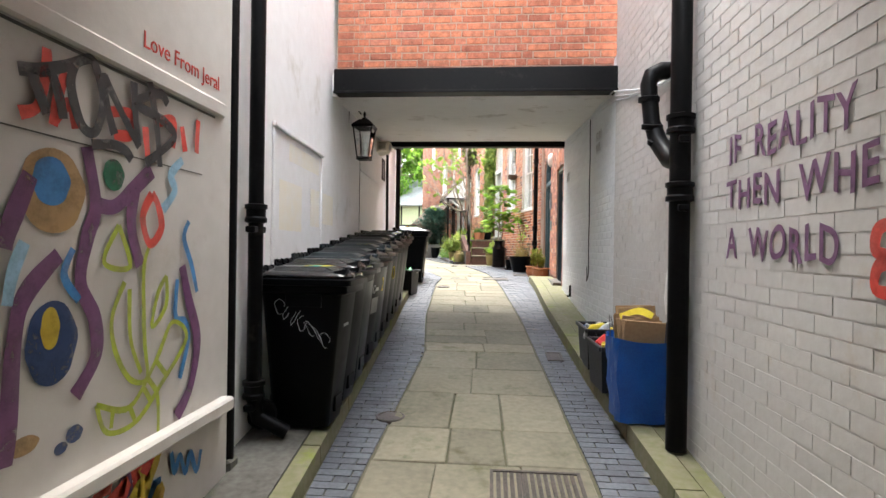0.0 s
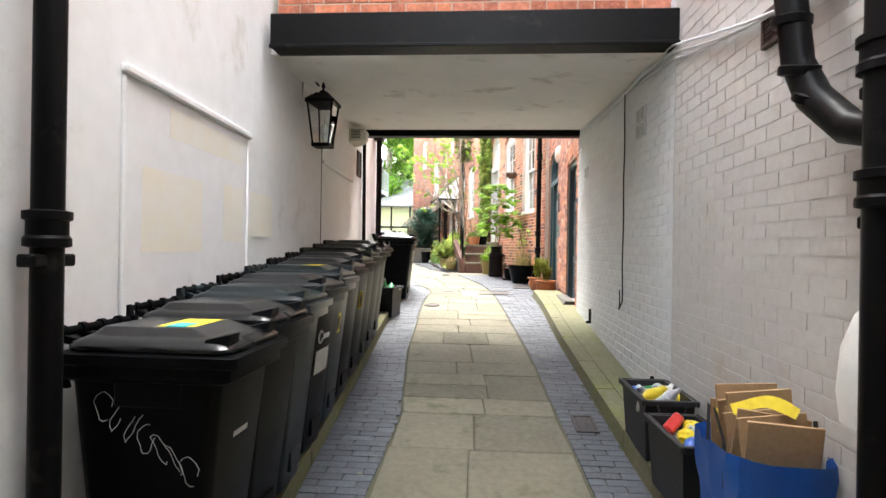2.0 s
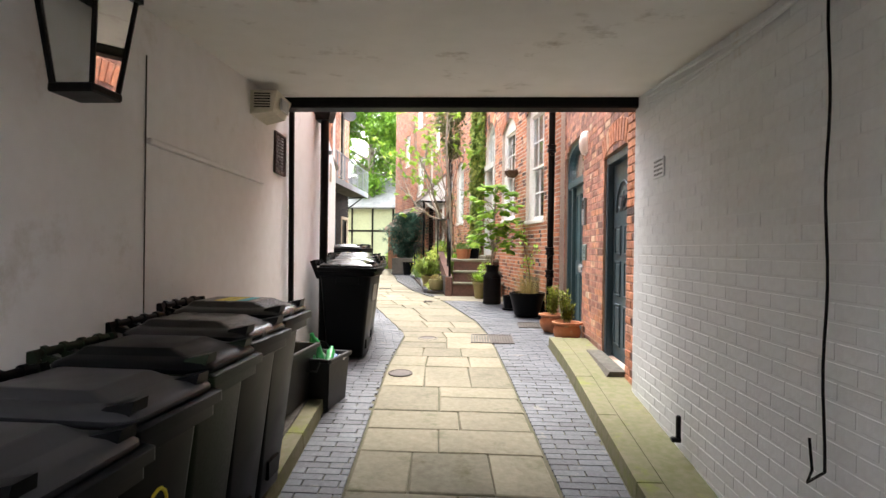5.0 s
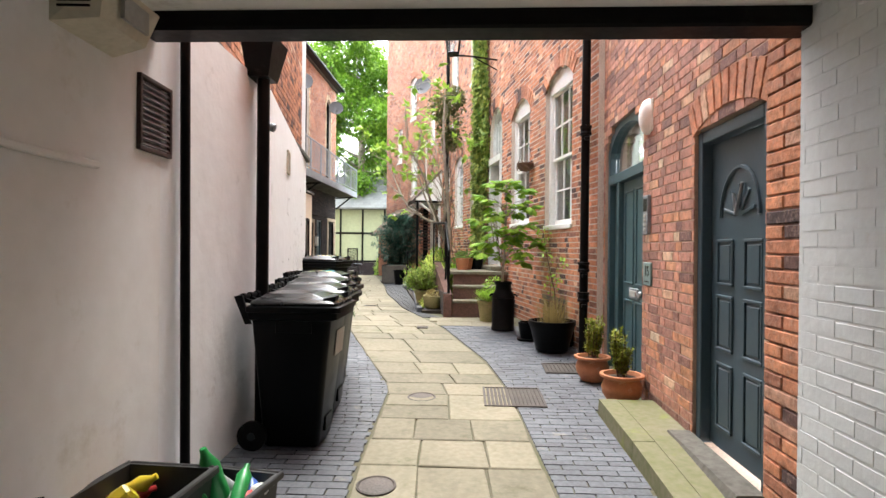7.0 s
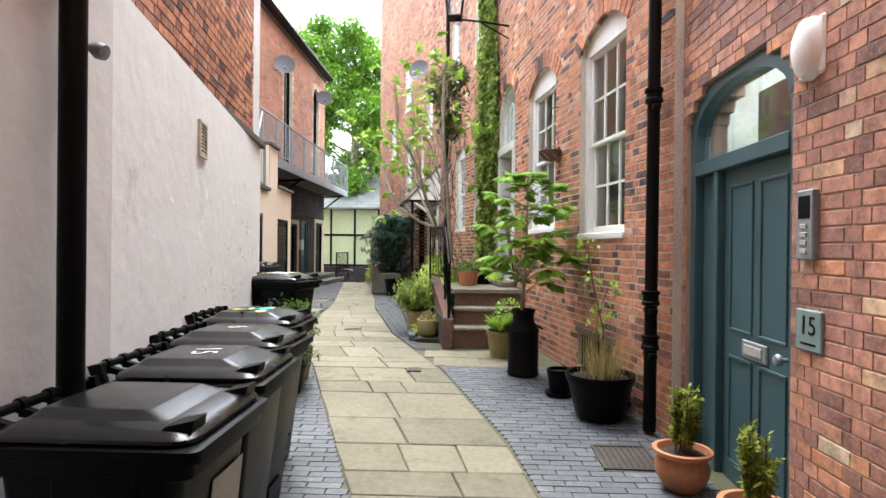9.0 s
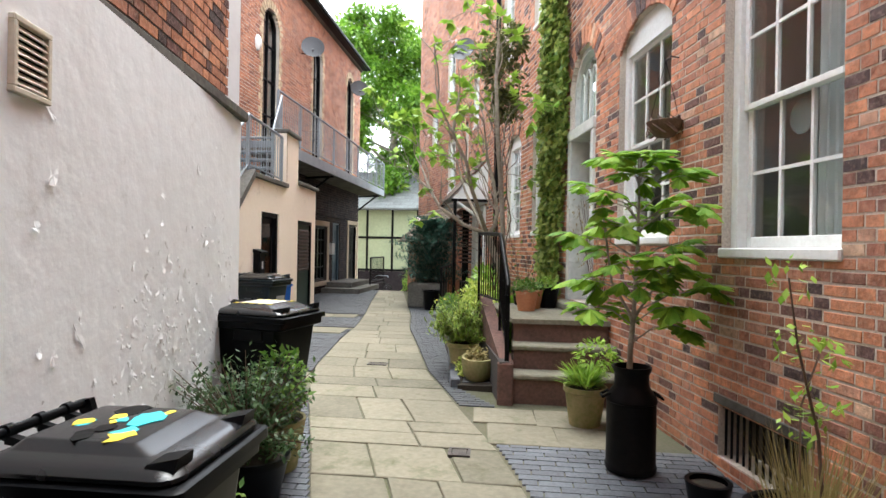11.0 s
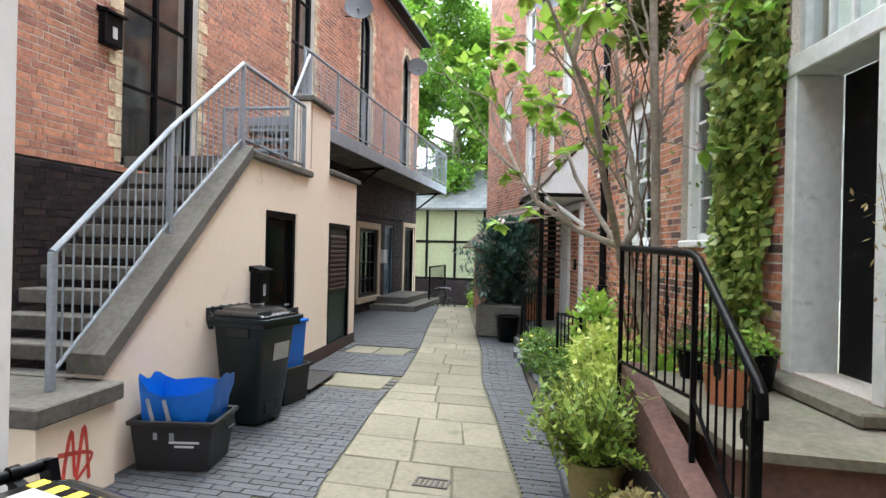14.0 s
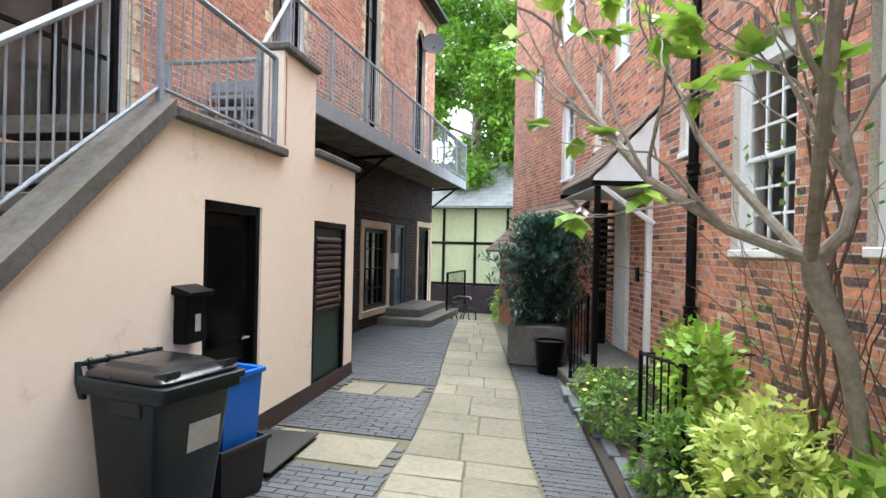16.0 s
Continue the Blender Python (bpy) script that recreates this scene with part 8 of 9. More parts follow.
# ---- hanging basket and street lantern ----
hb = Vector((0.62, 15.73, 3.52))
t = thing("hanging_basket", Matrix.Translation(hb) @ Matrix.Scale(0.72, 4), "dark wicker hanging basket on chains", "basket")
part("bowl", Geo().lathe([(0.0, -0.12), (0.1, -0.1), (0.17, -0.02), (0.2, 0.06), (0.19, 0.065), (0.15, 0.0), (0.0, -0.06)], 20), M_TWIG, t, smooth=True)
for k in range(26):
    a = k * 0.8
    part("twig", Geo().tube([(0.19 * math.cos(a + s) * (0.6 + 0.42 * math.sin(s + 0.6)), 0.19 * math.sin(a + s) * (0.6 + 0.42 * math.sin(s + 0.6)), 0.08 - 0.15 * s + 0.02 * math.sin(5 * k)) for s in np.linspace(-0.2, 1.1, 6)], 0.006, 4), M_TWIG, t)
for a in (0.3, 2.4, 4.5):
    part("chain", Geo().tube([(0.19 * math.cos(a), 0.19 * math.sin(a), 0.06), (0, 0, 0.75)], 0.004, 4), M_BLACK, t)
part("bracket", Geo().tube([(0, 0, 0.75), (0.06, -0.0, 0.8), (0.22, 0.03, 0.78)], 0.008, 6), M_BLACK, t)
sl = F_C @ Vector((-0.55, 0.95, 6.05))
lantern(Matrix.Translation(sl), "old street lantern on a long wall bracket", 1.5, False)
part("lamp_arm", Geo().tube([F_C @ Vector((-0.55, 0.95, 6.03)), F_C @ Vector((-0.55, 0.5, 6.03)), F_C @ Vector((-0.55, -0.15, 5.99))], 0.018, 8).tube([F_C @ Vector((-0.55, 0.5, 6.01)), F_C @ Vector((-0.55, -0.12, 5.73))], 0.012, 6), M_BLACK)
tagged(bpy.data.objects["lamp_arm"], "black iron bracket arm fixed to the facade", "bracket")


# ---- satellite dishes ----
def dish(m, label):
    t = thing("satellite_dish", m, label, "satellite dish")
    part("reflector", Geo().lathe([(0.0, 0.0), (0.12, 0.012), (0.22, 0.04), (0.3, 0.075), (0.305, 0.07), (0.22, 0.03), (0.12, 0.002), (0.0, -0.01)], 24, pose(0, 0, 0, 75, 0, 0)), M_GREY, t, smooth=True)
    part("arm", Geo().tube([(0, 0.0, -0.1), (0, -0.38, -0.16)], 0.012, 6), M_BLACK, t)
    part("receiver", Geo().lathe([(0.03, 0), (0.03, 0.09)], 10, pose(0, -0.38, -0.18, -60)), M_GREY, t)
    part("mount", Geo().tube([(0, 0.02, 0), (-0.15, 0.2, -0.1), (-0.3, 0.2, -0.1)], 0.016, 6), M_BLACK, t)
    return t


M_GREY = surface("dark_grey_dish_metal", (0.09, 0.09, 0.095), (0.07, 0.07, 0.072), 0.45, bump=0.05)
dish(pose(-5.84, 25.4, 7.78, 0, 0, 20), "dark grey satellite dish on the orange brick wall")
dish(pose(-5.95, 30.5, 8.15, 0, 0, 20), "dark grey satellite dish near the arched window")
dish(pose(-1.75, 24.9, 7.46, 0, 0, -20), "grey satellite dish on the brick facade")

# ---- outside stair, railings and balcony ----
stairs = thing("outside_stair", F_S, "concrete outside stair rising along the cream wall", "stairs", kind="structure")
for k in range(10):
    u = 5.75 - k * 0.2
    z = 1.72 + k * 0.185
    part("step", Geo().cbox((u - 0.24, -1.25, z - 0.12), (u, -0.02, z), 0.01), M_CONC, stairs)
part("coping", Geo().hexa([(3.73, -0.24, 3.58), (5.75, -0.24, 1.76), (5.75, 0.05, 1.76), (3.73, 0.05, 3.58), (3.73, -0.24, 3.70), (5.75, -0.24, 1.90), (5.75, 0.05, 1.90), (3.73, 0.05, 3.70)]), M_CONC, stairs)
part("coping", Geo().cbox((2.08, -0.24, 3.582), (3.73, 0.06, 3.66), 0.012), M_CONC, stairs)
part("coping", Geo().cbox((1.32, -0.24, 4.602), (2.13, 0.06, 4.68), 0.015), M_CONC, stairs)
part("coping", Geo().cbox((-0.05, -0.24, 3.722), (1.34, 0.06, 3.80), 0.015), M_CONC, stairs)
part("landing", Geo().box((1.3, -1.3, 3.45), (3.9, -0.22, 3.57)), M_CONC, stairs)
part("rust_stain", Geo().ribbon([(2.06, 4.55), (2.05, 4.2), (2.055, 3.7)], 0.03, 0.003), PAINTS["OCHRE"], stairs)
part("plinth", Geo().box((-0.02, 0.0, 0.9), (3.5, 0.006, 1.22)), M_BROWN, stairs)
plinth = thing("low_wall", F_S, "low cream wall with concrete cap at the stair foot", "wall", kind="structure")
part("body", Geo().box((5.72, -1.3, 0.8), (6.35, 0.12, 1.60)), M_CREAM, plinth)
part("cap", Geo().cbox((5.70, -1.35, 1.60), (6.4, 0.17, 1.72), 0.012), M_CONC, plinth)
part("paint_tag", Geo().ribbon(smooth_line([(5.95, 1.15), (6.0, 1.5), (6.06, 1.2), (6.1, 1.5), (6.15, 1.15), (5.93, 1.3), (6.2, 1.38)]), 0.03, 0.124), PAINTS["RED"], plinth)


def railing(m, pts, label, h=1.0, gap=0.11, mat=None, mesh_panel=False):
    """Steel railing through posts at the points, with top and bottom rails and bars."""
    t = thing("steel_railing", m, label, "railing")
    mt = mat or M_GALV
    P = [Vector(p) for p in pts]
    for p in P:
        part("post", Geo().cbox((p.x - 0.022, p.y - 0.022, p.z), (p.x + 0.022, p.y + 0.022, p.z + h), 0.004), mt, t)
    for a, b in zip(P, P[1:]):
        for q, r in ((h, 0.024), (0.1, 0.014)):
            part("rail", Geo().tube([a + Vector((0, 0, q)), b + Vector((0, 0, q))], r, 8), mt, t)
        n = max(2, int((b - a).length / gap))
        for k in range(1, n):
            p = a.lerp(b, k / n)
            part("bar", Geo().tube([p + Vector((0, 0, 0.1)), p + Vector((0, 0, h))], 0.007, 5), mt, t)
    return t


railing(F_S, [(6.05, -0.08, 1.72), (4.9, -0.08, 2.75), (3.73, -0.08, 3.68), (2.12, -0.08, 3.64)], "grey galvanised steel railing along the stair", 0.88)
railing(F_S, [(2.15, -0.25, 3.6), (2.15, -1.2, 3.6)], "grey railing across the stair landing", 0.9, 0.1)
up2 = thing("upper_steps", F_S, "short grey open steps up to the balcony", "stairs")
for k in range(5):
    part("tread", Geo().cbox((2.0 - 0.22 * k, -1.25, 3.6 + 0.19 * k), (2.24 - 0.22 * k, -0.35, 3.64 + 0.19 * k), 0.006), M_GALV, up2)
part("screen", Geo().box((2.3, -0.3, 3.7), (2.34, -0.28, 4.2)), M_GALV, up2)
railing(F_S, [(2.0, -0.3, 3.66), (1.15, -0.42, 4.55)], "sloping grey railing up to the balcony", 1.0)
balcony = thing("balcony", Matrix.Identity(4), "long grey steel balcony along the brick wall", "balcony", kind="structure")
part("deck", Geo().cbox((-6.2, 21.9, 4.50), (-5.32, 31.9, 4.64), 0.01), M_GALV, balcony)
part("fascia", Geo().cbox((-5.32, 21.9, 4.44), (-5.28, 31.9, 4.68), 0.004), M_GALV, balcony)
# Dark sheet standing in for the shade under the deck.
part("soffit", Geo().box((-6.2, 21.9, 4.46), (-5.33, 31.9, 4.498)), M_DIM, balcony)
railing(Matrix.Identity(4), [(-5.3, 21.95 + 1.24 * k, 4.66) for k in range(9)] + [(-6.15, 31.87, 4.66)], "grey steel balcony railing with thin bars", 1.02, 0.11)
for y in (26.0, 31.6):
    tagged(part("balcony_bracket", Geo().tube([(-6.2, y, 3.9), (-5.5, y, 4.44)], 0.03, 6).tube([(-6.2, y, 4.4), (-5.4, y, 4.44)], 0.03, 6), M_BLACK), "black iron bracket under the balcony", "bracket")


# ---- openings of the left building ----
def dark_window(F, hole, label, mat=None, bars=2, trim=None):
    z0, z1, u0, u1 = hole[:4]
    rise = hole[4] if len(hole) > 4 else 0
    w, h = u1 - u0, z1 - z0
    mt = mat or M_BLACK
    t = thing("window", F @ pose(u0, 0, z0), label, "window", kind="structure")
    fr = Geo().cbox((0, -0.16, 0), (0.07, -0.07, h - rise), 0.004).cbox((w - 0.07, -0.16, 0), (w, -0.07, h - rise), 0.004).cbox((0.07, -0.16, 0), (w - 0.07, -0.07, 0.08), 0.004)
    if rise:
        a1 = [(w / 2 + w / 2 * math.cos(a), h - rise + rise * math.sin(a)) for a in np.linspace(0, math.pi, 13)]
        a2 = [(w / 2 + (w / 2 - 0.07) * math.cos(a), h - rise + (rise - 0.07) * math.sin(a)) for a in np.linspace(math.pi, 0, 13)]
        fr.prism(a1 + a2, -0.16, -0.07)
    else:
        fr.cbox((0.07, -0.16, h - 0.08), (w - 0.07, -0.07, h), 0.004)
    part("frame", fr, mt, t)
    for k in range(1, bars):
        part("glazing_bar", Geo().box((w * k / bars - 0.02, -0.15, 0.08), (w * k / bars + 0.02, -0.08, h - 0.06)), mt, t)
    for k in range(1, 4):
        part("glazing_bar", Geo().box((0.07, -0.14, h * k / 4 - 0.015), (w - 0.07, -0.09, h * k / 4 + 0.015)), mt, t)
    p = part("pane", Geo().box((0.03, -0.12, 0.02), (w - 0.03, -0.115, h - 0.03)), M_GLASS, t)
    p.visible_shadow = False
    part("room", Geo().box((-0.2, -1.0, -0.2), (w + 0.2, -0.95, h + 0.2)).box((-0.25, -1.0, -0.2), (-0.2, -0.31, h + 0.2)).box((w + 0.2, -1.0, -0.2), (w + 0.25, -0.31, h + 0.2)).box((-0.2, -1.0, h + 0.2), (w + 0.2, -0.31, h + 0.25)), M_DIM, t)
    if trim:
        for sd in (-1, 1):
            n = int((h - rise) / 0.15)
            for k in range(n):
                q = 0.10 + 0.09 * (k % 2)
                a, b = (-q, -0.004) if sd < 0 else (w + 0.004, w + q)
                part("quoin", Geo().cbox((a, -0.02, k * 0.15), (b, 0.016, k * 0.15 + 0.14), 0.004), trim, t, raw=True)
        if rise:
            for k in range(13):
                th = math.pi * (k + 0.5) / 13
                part("voussoir", Geo().cbox((0.0, -0.02, -0.05), (0.2, 0.018, 0.05), 0.004, Matrix.Translation((w / 2 + w / 2 * math.cos(th), 0, h - rise + rise * math.sin(th))) @ pose(0, 0, 0, 0, -math.degrees(th), 0)), trim, t, raw=True)
    return t


for hl in AW:
    dark_window(F_W, hl, "tall arched dark window edged in buff brick", trim=M_BRICK_BUFF)
F_WL = F_W
M_BUFFSTONE = surface("buff_stone", (0.42, 0.34, 0.24), (0.33, 0.26, 0.18), 0.8, grain=25, bump=0.3)
gw = dark_window(F_WL, GW, "barred ground floor window with buff stone surround", bars=4)
w = GW[3] - GW[2]
h = GW[1] - GW[0]
part("surround", Geo().cbox((-0.16, -0.05, -0.14), (w + 0.16, 0.06, -0.004), 0.01).cbox((-0.16, -0.05, h + 0.004), (w + 0.16, 0.03, h + 0.16), 0.01).cbox((-0.16, -0.05, 0.0), (-0.004, 0.03, h), 0.008).cbox((w + 0.004, -0.05, 0.0), (w + 0.16, 0.03, h), 0.008), M_BUFFSTONE, gw)
for hl, lab in ((GD, "dark blue painted door in the shaded wall"), (GD2, "dark doorway with buff stone surround")):
    w, h = hl[3] - hl[2], hl[1] - hl[0]
    dd, _ = panel_door(F_WL @ pose(hl[2], 0, hl[0]), w, h, M_TEAL if hl is GD else M_BLACK, lab, [(0.2, 0.8), (1.0, 1.8)])
    if hl is GD2:
        part("surround", Geo().cbox((-0.16, -0.05, h - 0.0), (w + 0.16, 0.03, h + 0.14), 0.01).cbox((-0.16, -0.05, 0), (-0.004, 0.03, h - 0.004), 0.008).cbox((w + 0.004, -0.05, 0), (w + 0.16, 0.03, h - 0.004), 0.008), M_BUFFSTONE, dd)
st2 = thing("door_steps", pose(-6.19, 28.6, ground_z(28) - 0.02), "worn concrete steps to the shaded doors", "steps")
part("step", Geo().cbox((0, -1.2, 0), (1.2, 1.4, 0.16), 0.015), M_CONC, st2)
part("step", Geo().cbox((0, -0.8, 0.16), (0.85, 1.4, 0.32), 0.015), M_CONC, st2)
railing(Matrix.Identity(4), [(-5.1, 29.2, 1.25), (-5.1, 31.2, 1.25)], "black iron railing by the shaded steps", 0.9, 0.12, M_BLACK)
t = thing("meter_box", F_WL @ pose(3.2, 0, 2.25), "small pale meter box on the dark wall", "meter box")
part("case", Geo().cbox((0, 0, 0), (0.26, 0.12, 0.36), 0.01), M_LABEL, t)
# doors in the cream wall
cd, leafc = panel_door(F_S @ pose(2.46, 0, 1.16), 0.86, 1.91, M_BLACK, "black half-glazed door in the cream wall", [(0.12, 0.62)])
p = part("pane", Geo().box((0.17, -0.086, 0.75), (0.69, -0.080, 1.72)), M_GLASS, leafc)
part("door_handle", Geo().tube([(0.14, -0.08, 0.78), (0.14, -0.03, 0.78), (0.24, -0.03, 0.78)], 0.01, 6), M_GALV, leafc)
lv = thing("door", F_S @ pose(0.30, 0, 1.05), "dark green louvred store door", "door", kind="structure")
M_DKGREEN = surface("dark_green_door_paint", (0.012, 0.03, 0.024), (0.018, 0.04, 0.03), 0.45, bump=0.1)
part("frame", Geo().cbox((0, -0.1, 0), (0.06, 0.0, 1.97), 0.005).cbox((0.95, -0.1, 0), (1.01, 0.0, 1.97), 0.005).cbox((0.06, -0.1, 1.9), (0.95, 0.0, 1.97), 0.005), M_BLACK, lv)
part("leaf", Geo().cbox((0.06, -0.08, 0.02), (0.95, -0.045, 1.9), 0.004), M_DKGREEN, lv)
for k in range(12):
    z = 0.98 + k * 0.072
    part("slat", Geo().hexa([(0.13, -0.04, z), (0.88, -0.04, z), (0.88, -0.01, z - 0.03), (0.13, -0.01, z - 0.03), (0.13, -0.04, z + 0.03), (0.88, -0.04, z + 0.03), (0.88, -0.01, z), (0.13, -0.01, z)]), M_BROWN, lv)
part("hasp", Geo().cbox((0.09, -0.046, 1.0), (0.12, -0.02, 1.08), 0.004), M_GALV, lv)


def post_box(m, label):
    t = thing("post_box", m, label, "post box")
    part("case", Geo().cbox((0, 0, 0), (0.24, 0.11, 0.34), 0.012), M_BLACK, t)
    part("lid", Geo().hexa([(-0.02, 0, 0.34), (0.26, 0, 0.34), (0.26, 0.15, 0.33), (-0.02, 0.15, 0.33), (-0.02, 0, 0.40), (0.26, 0, 0.40), (0.26, 0.15, 0.355), (-0.02, 0.15, 0.355)]), M_BLACK, t)
    part("card", Geo().box((0.09, 0.108, 0.08), (0.15, 0.113, 0.2)), M_LABEL, t)
    return t


post_box(F_S @ pose(3.42, 0.0, 2.05), "black metal post box on the cream wall")
post_box(F_W @ pose(12.3, 0.0, 4.75), "black metal post box beside the arched window")
t = thing("wall_lamp", F_W @ pose(8.75, 0.0, 7.0), "white oval bulkhead lamp on the orange brick", "lamp")
part("diffuser", Geo().lathe([(0.0, 0.1), (0.07, 0.09), (0.12, 0.05), (0.13, 0.0)], 18, pose(0, 0, 0, -90) @ Matrix.Diagonal((0.8, 1.4, 1, 1))), M_OPAL, t, smooth=True)
tagged(part("door_mat", Geo().cbox((2.4, 0.05, 1.075), (3.3, 0.55, 1.09), 0.004), M_BOXB, m=F_S), "black rubber door mat before the door", "door mat")

# ---- porch, lean-to and conifer ----
porch = thing("porch", F_C @ pose(5.05, 0, 0), "white timber porch with sloping tiled roof", "porch", kind="structure")
M_TILE = surface("mossy_clay_tile", (0.13, 0.085, 0.06), (0.085, 0.062, 0.042), 0.85, grain=25, stain=4, bump=0.4, vary=0.3)
zr, ze, n1, pw = 4.55, 3.66, 0.82, 1.9
for r in range(8):
    for c in range(12):
        a, b = r / 8, (r + 1.15) / 8
        ua, ub = -0.06 + (pw + 0.1) * (c + 0.5 * (r % 2) * (c < 11)) / 12, -0.06 + (pw + 0.1) * (c + 1 + 0.5 * (r % 2) * (c < 11)) / 12 - 0.006
        q = [(ua, n1 * a, zr + (ze - zr) * a), (ub, n1 * a, zr + (ze - zr) * a), (ub, n1 * b, zr + (ze - zr) * b + 0.012), (ua, n1 * b, zr + (ze - zr) * b + 0.012)]
        part("roof_tile", Geo().hexa(q + [(x, y, z + 0.02) for x, y, z in q]), M_TILE, porch, raw=True)
for u in (0.0, pw - 0.04):
    part("gable_cheek", Geo().hexa([(u, 0, 3.62), (u + 0.03, 0, 3.62), (u + 0.03, n1 - 0.03, 3.62), (u, n1 - 0.03, 3.62), (u, 0, 4.5), (u + 0.03, 0, 4.5), (u + 0.03, n1 - 0.03, 3.66), (u, n1 - 0.03, 3.66)]), M_WPAINT, porch)
    part("cheek_rail", Geo().cbox((u - 0.01, 0, 3.56), (u + 0.05, n1, 3.62), 0.006), M_BLACK, porch)
    part("brace", Geo().tube([(u + 0.03, 0.04, 3.1), (u + 0.03, n1 - 0.12, 3.56)], 0.035, 6), M_WPAINT, porch)
part("soffit", Geo().box((0.05, 0.0, 3.54), (pw - 0.05, n1 - 0.05, 3.56)), M_WPAINT, porch)
part("post", Geo().cbox((0.0, n1 - 0.12, 1.33), (0.07, n1 - 0.05, 3.56), 0.006), M_BLACK, porch, "black painted porch post")
part("jamb", Geo().cbox((0.16, 0.0, 1.33), (0.24, 0.07, 3.4), 0.006), M_WPAINT, porch)
part("lintel", Geo().cbox((0.16, 0.0, 3.4), (1.62, 0.07, 3.5), 0.006), M_WPAINT, porch)
part("door", Geo().cbox((1.0, 0.0, 1.35), (1.55, 0.06, 3.4), 0.006), M_STONEW, porch, "white painted porch door")
part("house_number", Geo().cbox((0.6, 0.0, 2.35), (0.7, 0.03, 2.55), 0.006), M_BLACK, porch)
for k in range(13):
    part("louvre", Geo().cbox((1.72, 0.0, 2.15 + 0.1 * k), (1.86, 0.34, 2.19 + 0.1 * k), 0.005), M_BROWN, porch)
part("louvre_post", Geo().cbox((1.76, 0.1, 1.33), (1.80, 0.26, 3.5), 0.005), M_BLACK, porch)
part("step", Geo().cbox((-0.1, 0.0, 1.0), (1.9, 1.05, 1.18), 0.015), M_CONC, porch)
part("step", Geo().cbox((0.0, 0.0, 1.18), (1.8, 0.75, 1.33), 0.015), M_CONC, porch)
lean = thing("lean_to", F_D @ pose(0.1, 0, 0), "low brick lean-to with mossy tiled roof", "building", kind="structure")
part("wall", Geo().box((0, -0.1, 0.8), (3.2, 0.75, 2.75)), M_BRICK_ORANGE, lean)
for r in range(9):
    a, b = r / 9, (r + 1.15) / 9
    part("tile_course", Geo().hexa([(-0.1, -0.05 + 1.1 * a, 3.75 - 1.05 * a), (3.3, -0.05 + 1.1 * a, 3.75 - 1.05 * a), (3.3, -0.05 + 1.1 * b, 3.76 - 1.05 * b), (-0.1, -0.05 + 1.1 * b, 3.76 - 1.05 * b),
                                    (-0.1, -0.05 + 1.1 * a, 3.78 - 1.05 * a), (3.3, -0.05 + 1.1 * a, 3.78 - 1.05 * a), (3.3, -0.05 + 1.1 * b, 3.80 - 1.05 * b), (-0.1, -0.05 + 1.1 * b, 3.80 - 1.05 * b)]), M_TILE, lean)
con, cst = Geo(), Geo()
cst.tube([(0, 0, 0), (0, 0, 1.7)], [0.05, 0.015], 7)
for k in range(190):
    a, z = k * 2.4, 0.05 + 1.6 * (k / 190)
    ln = 0.80 * math.sqrt(max(0.05, 1 - ((z - 0.6) / 1.2) ** 2)) * (0.78 + 0.75 * noise.noise(Vector((2.2 * math.cos(a), 2.2 * math.sin(a), 2.6 * z)))) * pr.uniform(0.75, 1.15)
    tip = Vector((math.cos(a) * ln, math.sin(a) * ln, z + 0.1))
    cst.tube([(0, 0, z), tip], [0.01, 0.004], 4)
    for q in range(30):
        s = 0.3 + 0.7 * q / 30
        for j in range(2):
            leaf(con, Vector((0, 0, z)).lerp(tip, s) + rand_dir(pr) * 0.05, rand_dir(pr) + tip * 0.8, up, pr.uniform(0.08, 0.15), 0.24)
plant("conifer", pose(-2.5, 24.95, 1.60) @ Matrix.Diagonal((1.12, 1.1, 0.95, 1.0)), "dark blue-green spreading conifer in a planter", con, L_BLUE, cst, M_BARK)
pl = thing("brick_planter", pose(-2.55, 24.9, ground_z(24.9)), "raised grey stone planter under the conifer", "planter")
part("body", Geo().cbox((-0.42, -0.6, 0), (0.42, 0.6, 0.58), 0.02), M_CONC, pl)
pot("black_pot", pose(-2.35, 24.0, ground_z(24.0)), [(0.0, 0.0), (0.16, 0.0), (0.2, 0.4), (0.22, 0.45), (0.18, 0.45)], M_BIN, "tall black pot beside the planter", (0.19, 0.42))
railing(Matrix.Identity(4), [(-2.05, 23.3, 1.12), (-1.85, 24.2, 1.2)], "black iron handrail at the porch steps", 0.95, 0.16, M_BLACK)
g = Geo()
cloud(g, (0, 0, 0.55), (0.5, 0.8, 0.6), 1500, 0.09, pr, 0.5)
plant("bushy_shrub", pose(-3.75, 30.0, 0.75), "bright yellow-green shrub at the end of the path", g, L_BRIGHT)

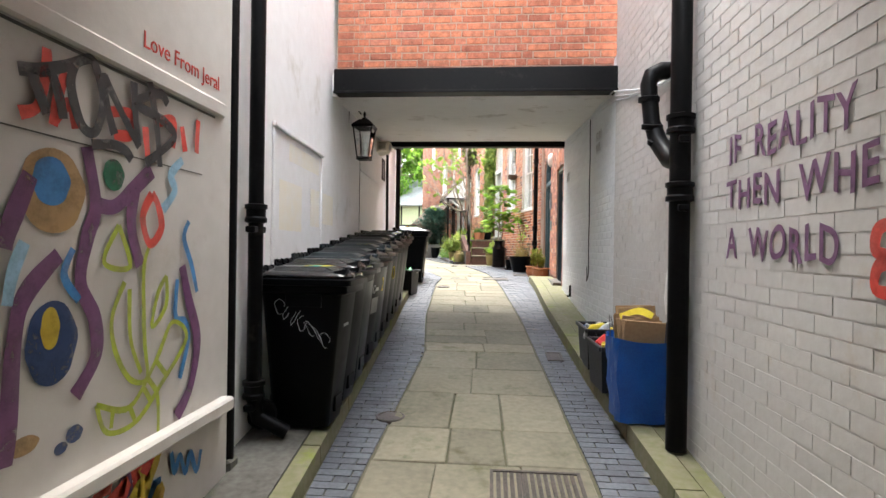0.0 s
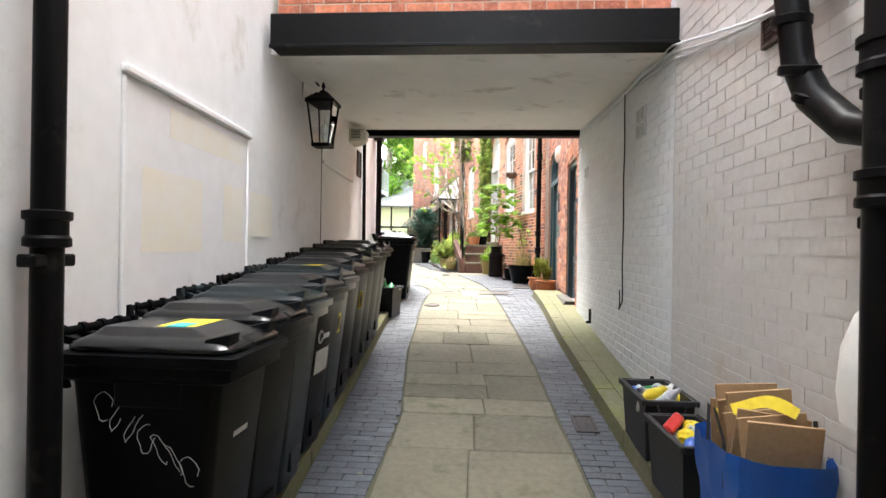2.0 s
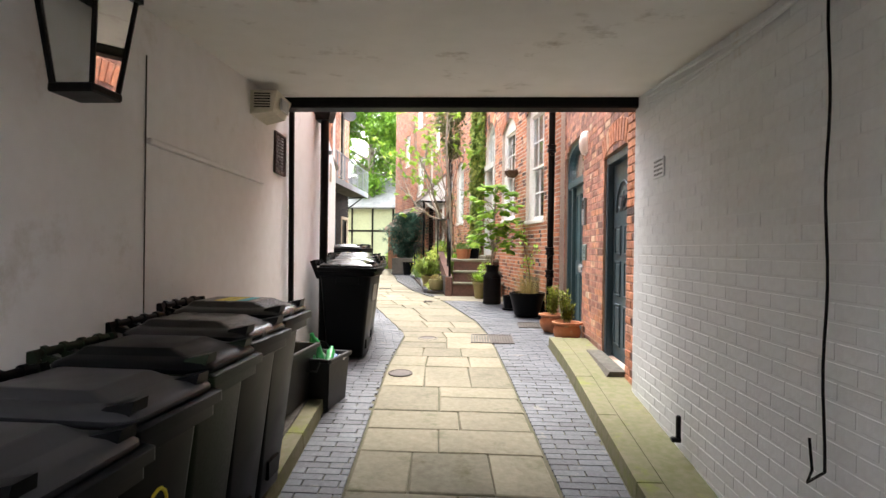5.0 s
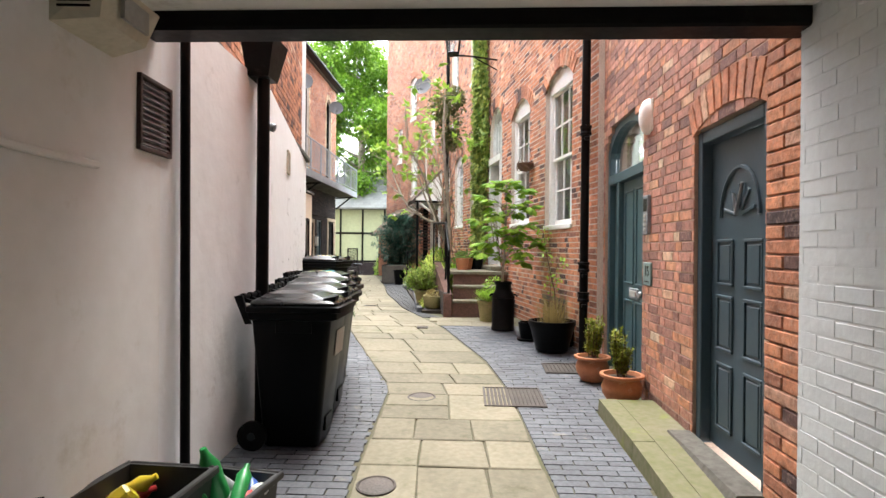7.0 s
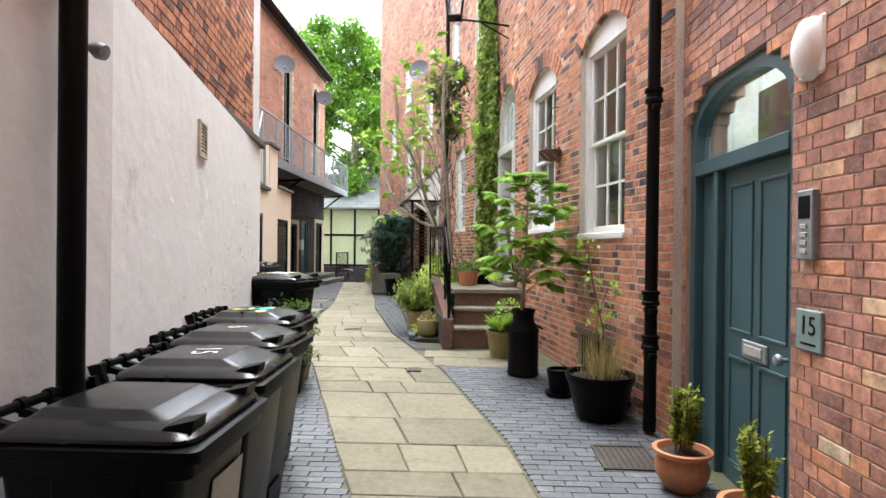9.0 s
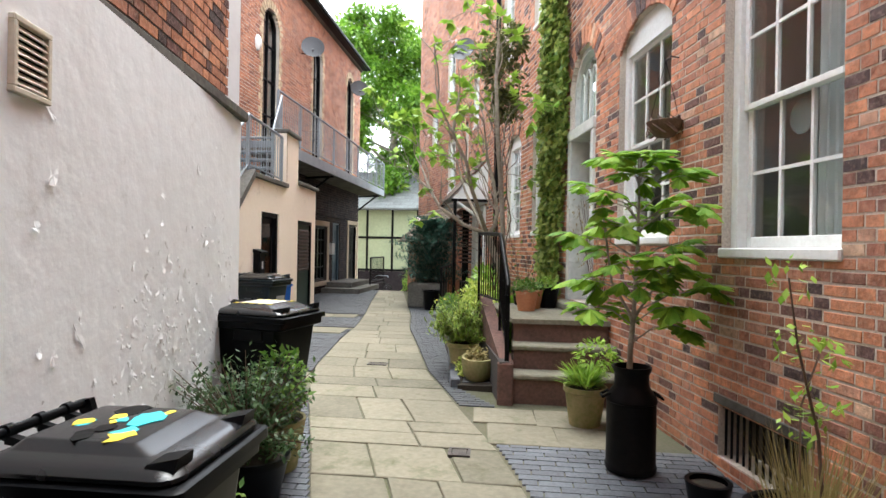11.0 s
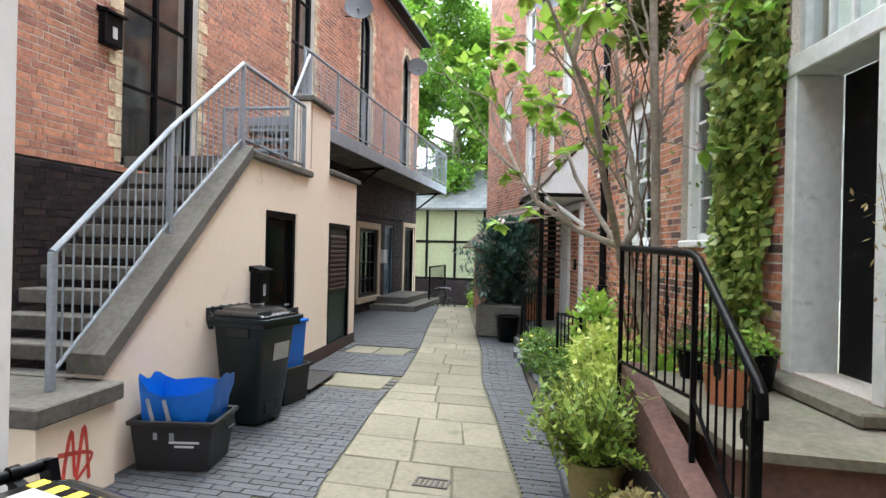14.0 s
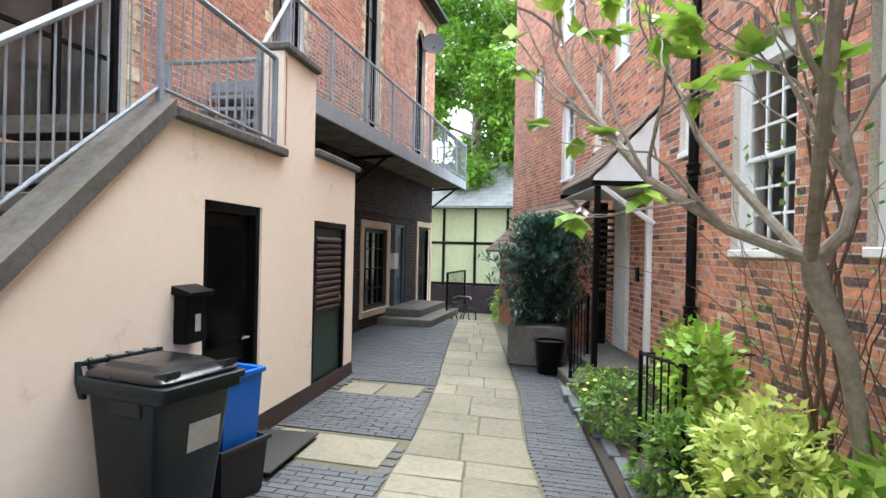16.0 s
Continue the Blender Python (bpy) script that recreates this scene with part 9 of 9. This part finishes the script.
bike = thing("bicycle", pose(-5.0, 30.2, 0.46, 6, 0, -20), "dark bicycle leaning at the end of the path", "bicycle")
for y in (-0.52, 0.52):
    wheel = part("wheel", Geo().tube([(0, y + 0.33 * math.cos(a), 0.34 + 0.33 * math.sin(a)) for a in np.linspace(0, 6.2832, 25)], 0.018, 6), M_BLACK, bike, smooth=True)
    for k in range(8):
        a = k * math.pi / 8
        part("spoke", Geo().tube([(0, y - 0.32 * math.cos(a), 0.34 - 0.32 * math.sin(a)), (0, y + 0.32 * math.cos(a), 0.34 + 0.32 * math.sin(a))], 0.002, 4), M_GALV, wheel)
part("frame", Geo().tube([(0, -0.52, 0.34), (0, -0.2, 0.82), (0, 0.34, 0.80), (0, -0.02, 0.36), (0, -0.52, 0.34)], 0.016, 6).tube([(0, -0.02, 0.36), (0, -0.22, 0.92)], 0.014, 6).tube([(0, 0.52, 0.34), (0, 0.30, 1.0)], 0.014, 6), M_BLACK, bike, smooth=True)
part("saddle", Geo().cbox((-0.06, -0.36, 0.92), (0.06, -0.10, 0.97), 0.02), M_BLACK, bike)
part("handlebar", Geo().tube([(-0.27, 0.2, 0.98), (-0.2, 0.3, 1.02), (0.2, 0.3, 1.02), (0.27, 0.2, 0.98)], 0.012, 6), M_GALV, bike)

# ---- timber-framed house at the end ----
house, F_H, L_H = plain_wall("wall_end_house", (-1.0, 36.0), (-14.0, 36.0), 0.0, 4.3, [], surface("pale_lime_render", (0.30, 0.33, 0.20), (0.24, 0.26, 0.16), 0.85, grain=10, stain=1, bump=0.2), "pale rendered timber-framed house wall", 0.3)
for k in range(11):
    u = 0.05 + k * 1.17
    part("timber_post", Geo().cbox((u, -0.02, 0.2), (u + 0.10, 0.03, 4.3), 0.008), M_BLACK, house)
for z in (1.42, 2.9, 4.2):
    part("timber_rail", Geo().cbox((0.0, -0.02, z), (L_H, 0.036, z + 0.10), 0.008), M_BLACK, house)
part("plinth", Geo().cbox((0.0, 0.0, 0.2), (L_H, 0.045, 1.41), 0.008), M_BRICK_DARK, house)
M_SLATE = surface("weathered_grey_slate", (0.17, 0.18, 0.175), (0.11, 0.115, 0.11), 0.7, grain=18, stain=2, bump=0.4, vary=0.2, dirt=(0.1, 0.12, 0.06), dirt_amount=0.3)
roof = tagged(part("roof_end_house", Geo().hexa([(-14, 35.6, 4.2), (-1, 35.6, 4.2), (-1, 38.6, 6.2), (-14, 38.6, 6.2), (-14, 35.6, 4.26), (-1, 35.6, 4.26), (-1, 38.6, 6.26), (-14, 38.6, 6.26)]), M_SLATE),
              "grey slate roof of the end house", "roof", kind="structure")
slate = Geo().box((0, 0, 0), (0.44, 0.34, 0.02)).mesh("slate")
slate.materials.append(M_SLATE)
for r in range(12):
    for c in range(16):
        o = new("slate", slate)
        o.parent = roof
        o.matrix_basis = pose(-9.6 + 0.45 * c + 0.22 * (r % 2), 35.58 + 0.245 * r, 4.262 + 0.1635 * r, 33.0)

# ---- tall trees behind ----
def tall_tree(x, y, h, rad, n, seed, label):
    r = random.Random(seed)
    t = thing("tree", pose(x, y, 1.0), label, "tree")
    wd, lf = Geo(), Geo()
    wd.tube([(0, 0, -1), (0.2, 0.1, h * 0.35), (0.1, 0.3, h * 0.8)], [0.35, 0.28, 0.08], 9)
    for k in range(26):
        a, z = k * 2.4, h * (0.27 + 0.68 * k / 26)
        ln = rad * (1.1 - 0.55 * k / 26) * r.uniform(0.75, 1.1)
        tip = Vector((math.cos(a) * ln, math.sin(a) * ln, z + ln * (0.35 * min(1.0, k / 9) - 0.1)))
        wd.tube([(0.1, 0.2, z - 0.4), tip * 0.5 + Vector((0, 0, z * 0.5)), tip], [0.1, 0.06, 0.02], 5)
        for j in range(9):
            c = Vector((0.1, 0.2, z)).lerp(tip, r.uniform(0.4, 1.1)) + rand_dir(r) * 0.6
            for q in range(n // 234):
                d = rand_dir(r)
                leaf(lf, c + Vector((d.x * 0.75, d.y * 0.75, d.z * 0.4)) * r.random() ** 0.4, d + rand_dir(r) - Vector((0, 0, 0.3)), up, r.uniform(0.15, 0.29), 0.62)
    part("trunk", wd, M_BARK, t, smooth=True)
    part("crown", lf, L_TREE, t, raw=True)
    return t


tall_tree(-6.9, 40.4, 14.0, 4.3, 46000, 1, "tall leafy spring tree behind the end house")
tall_tree(-4.4, 40.0, 8.8, 3.4, 18000, 4, "leafy spring tree overhanging the timber-framed house")
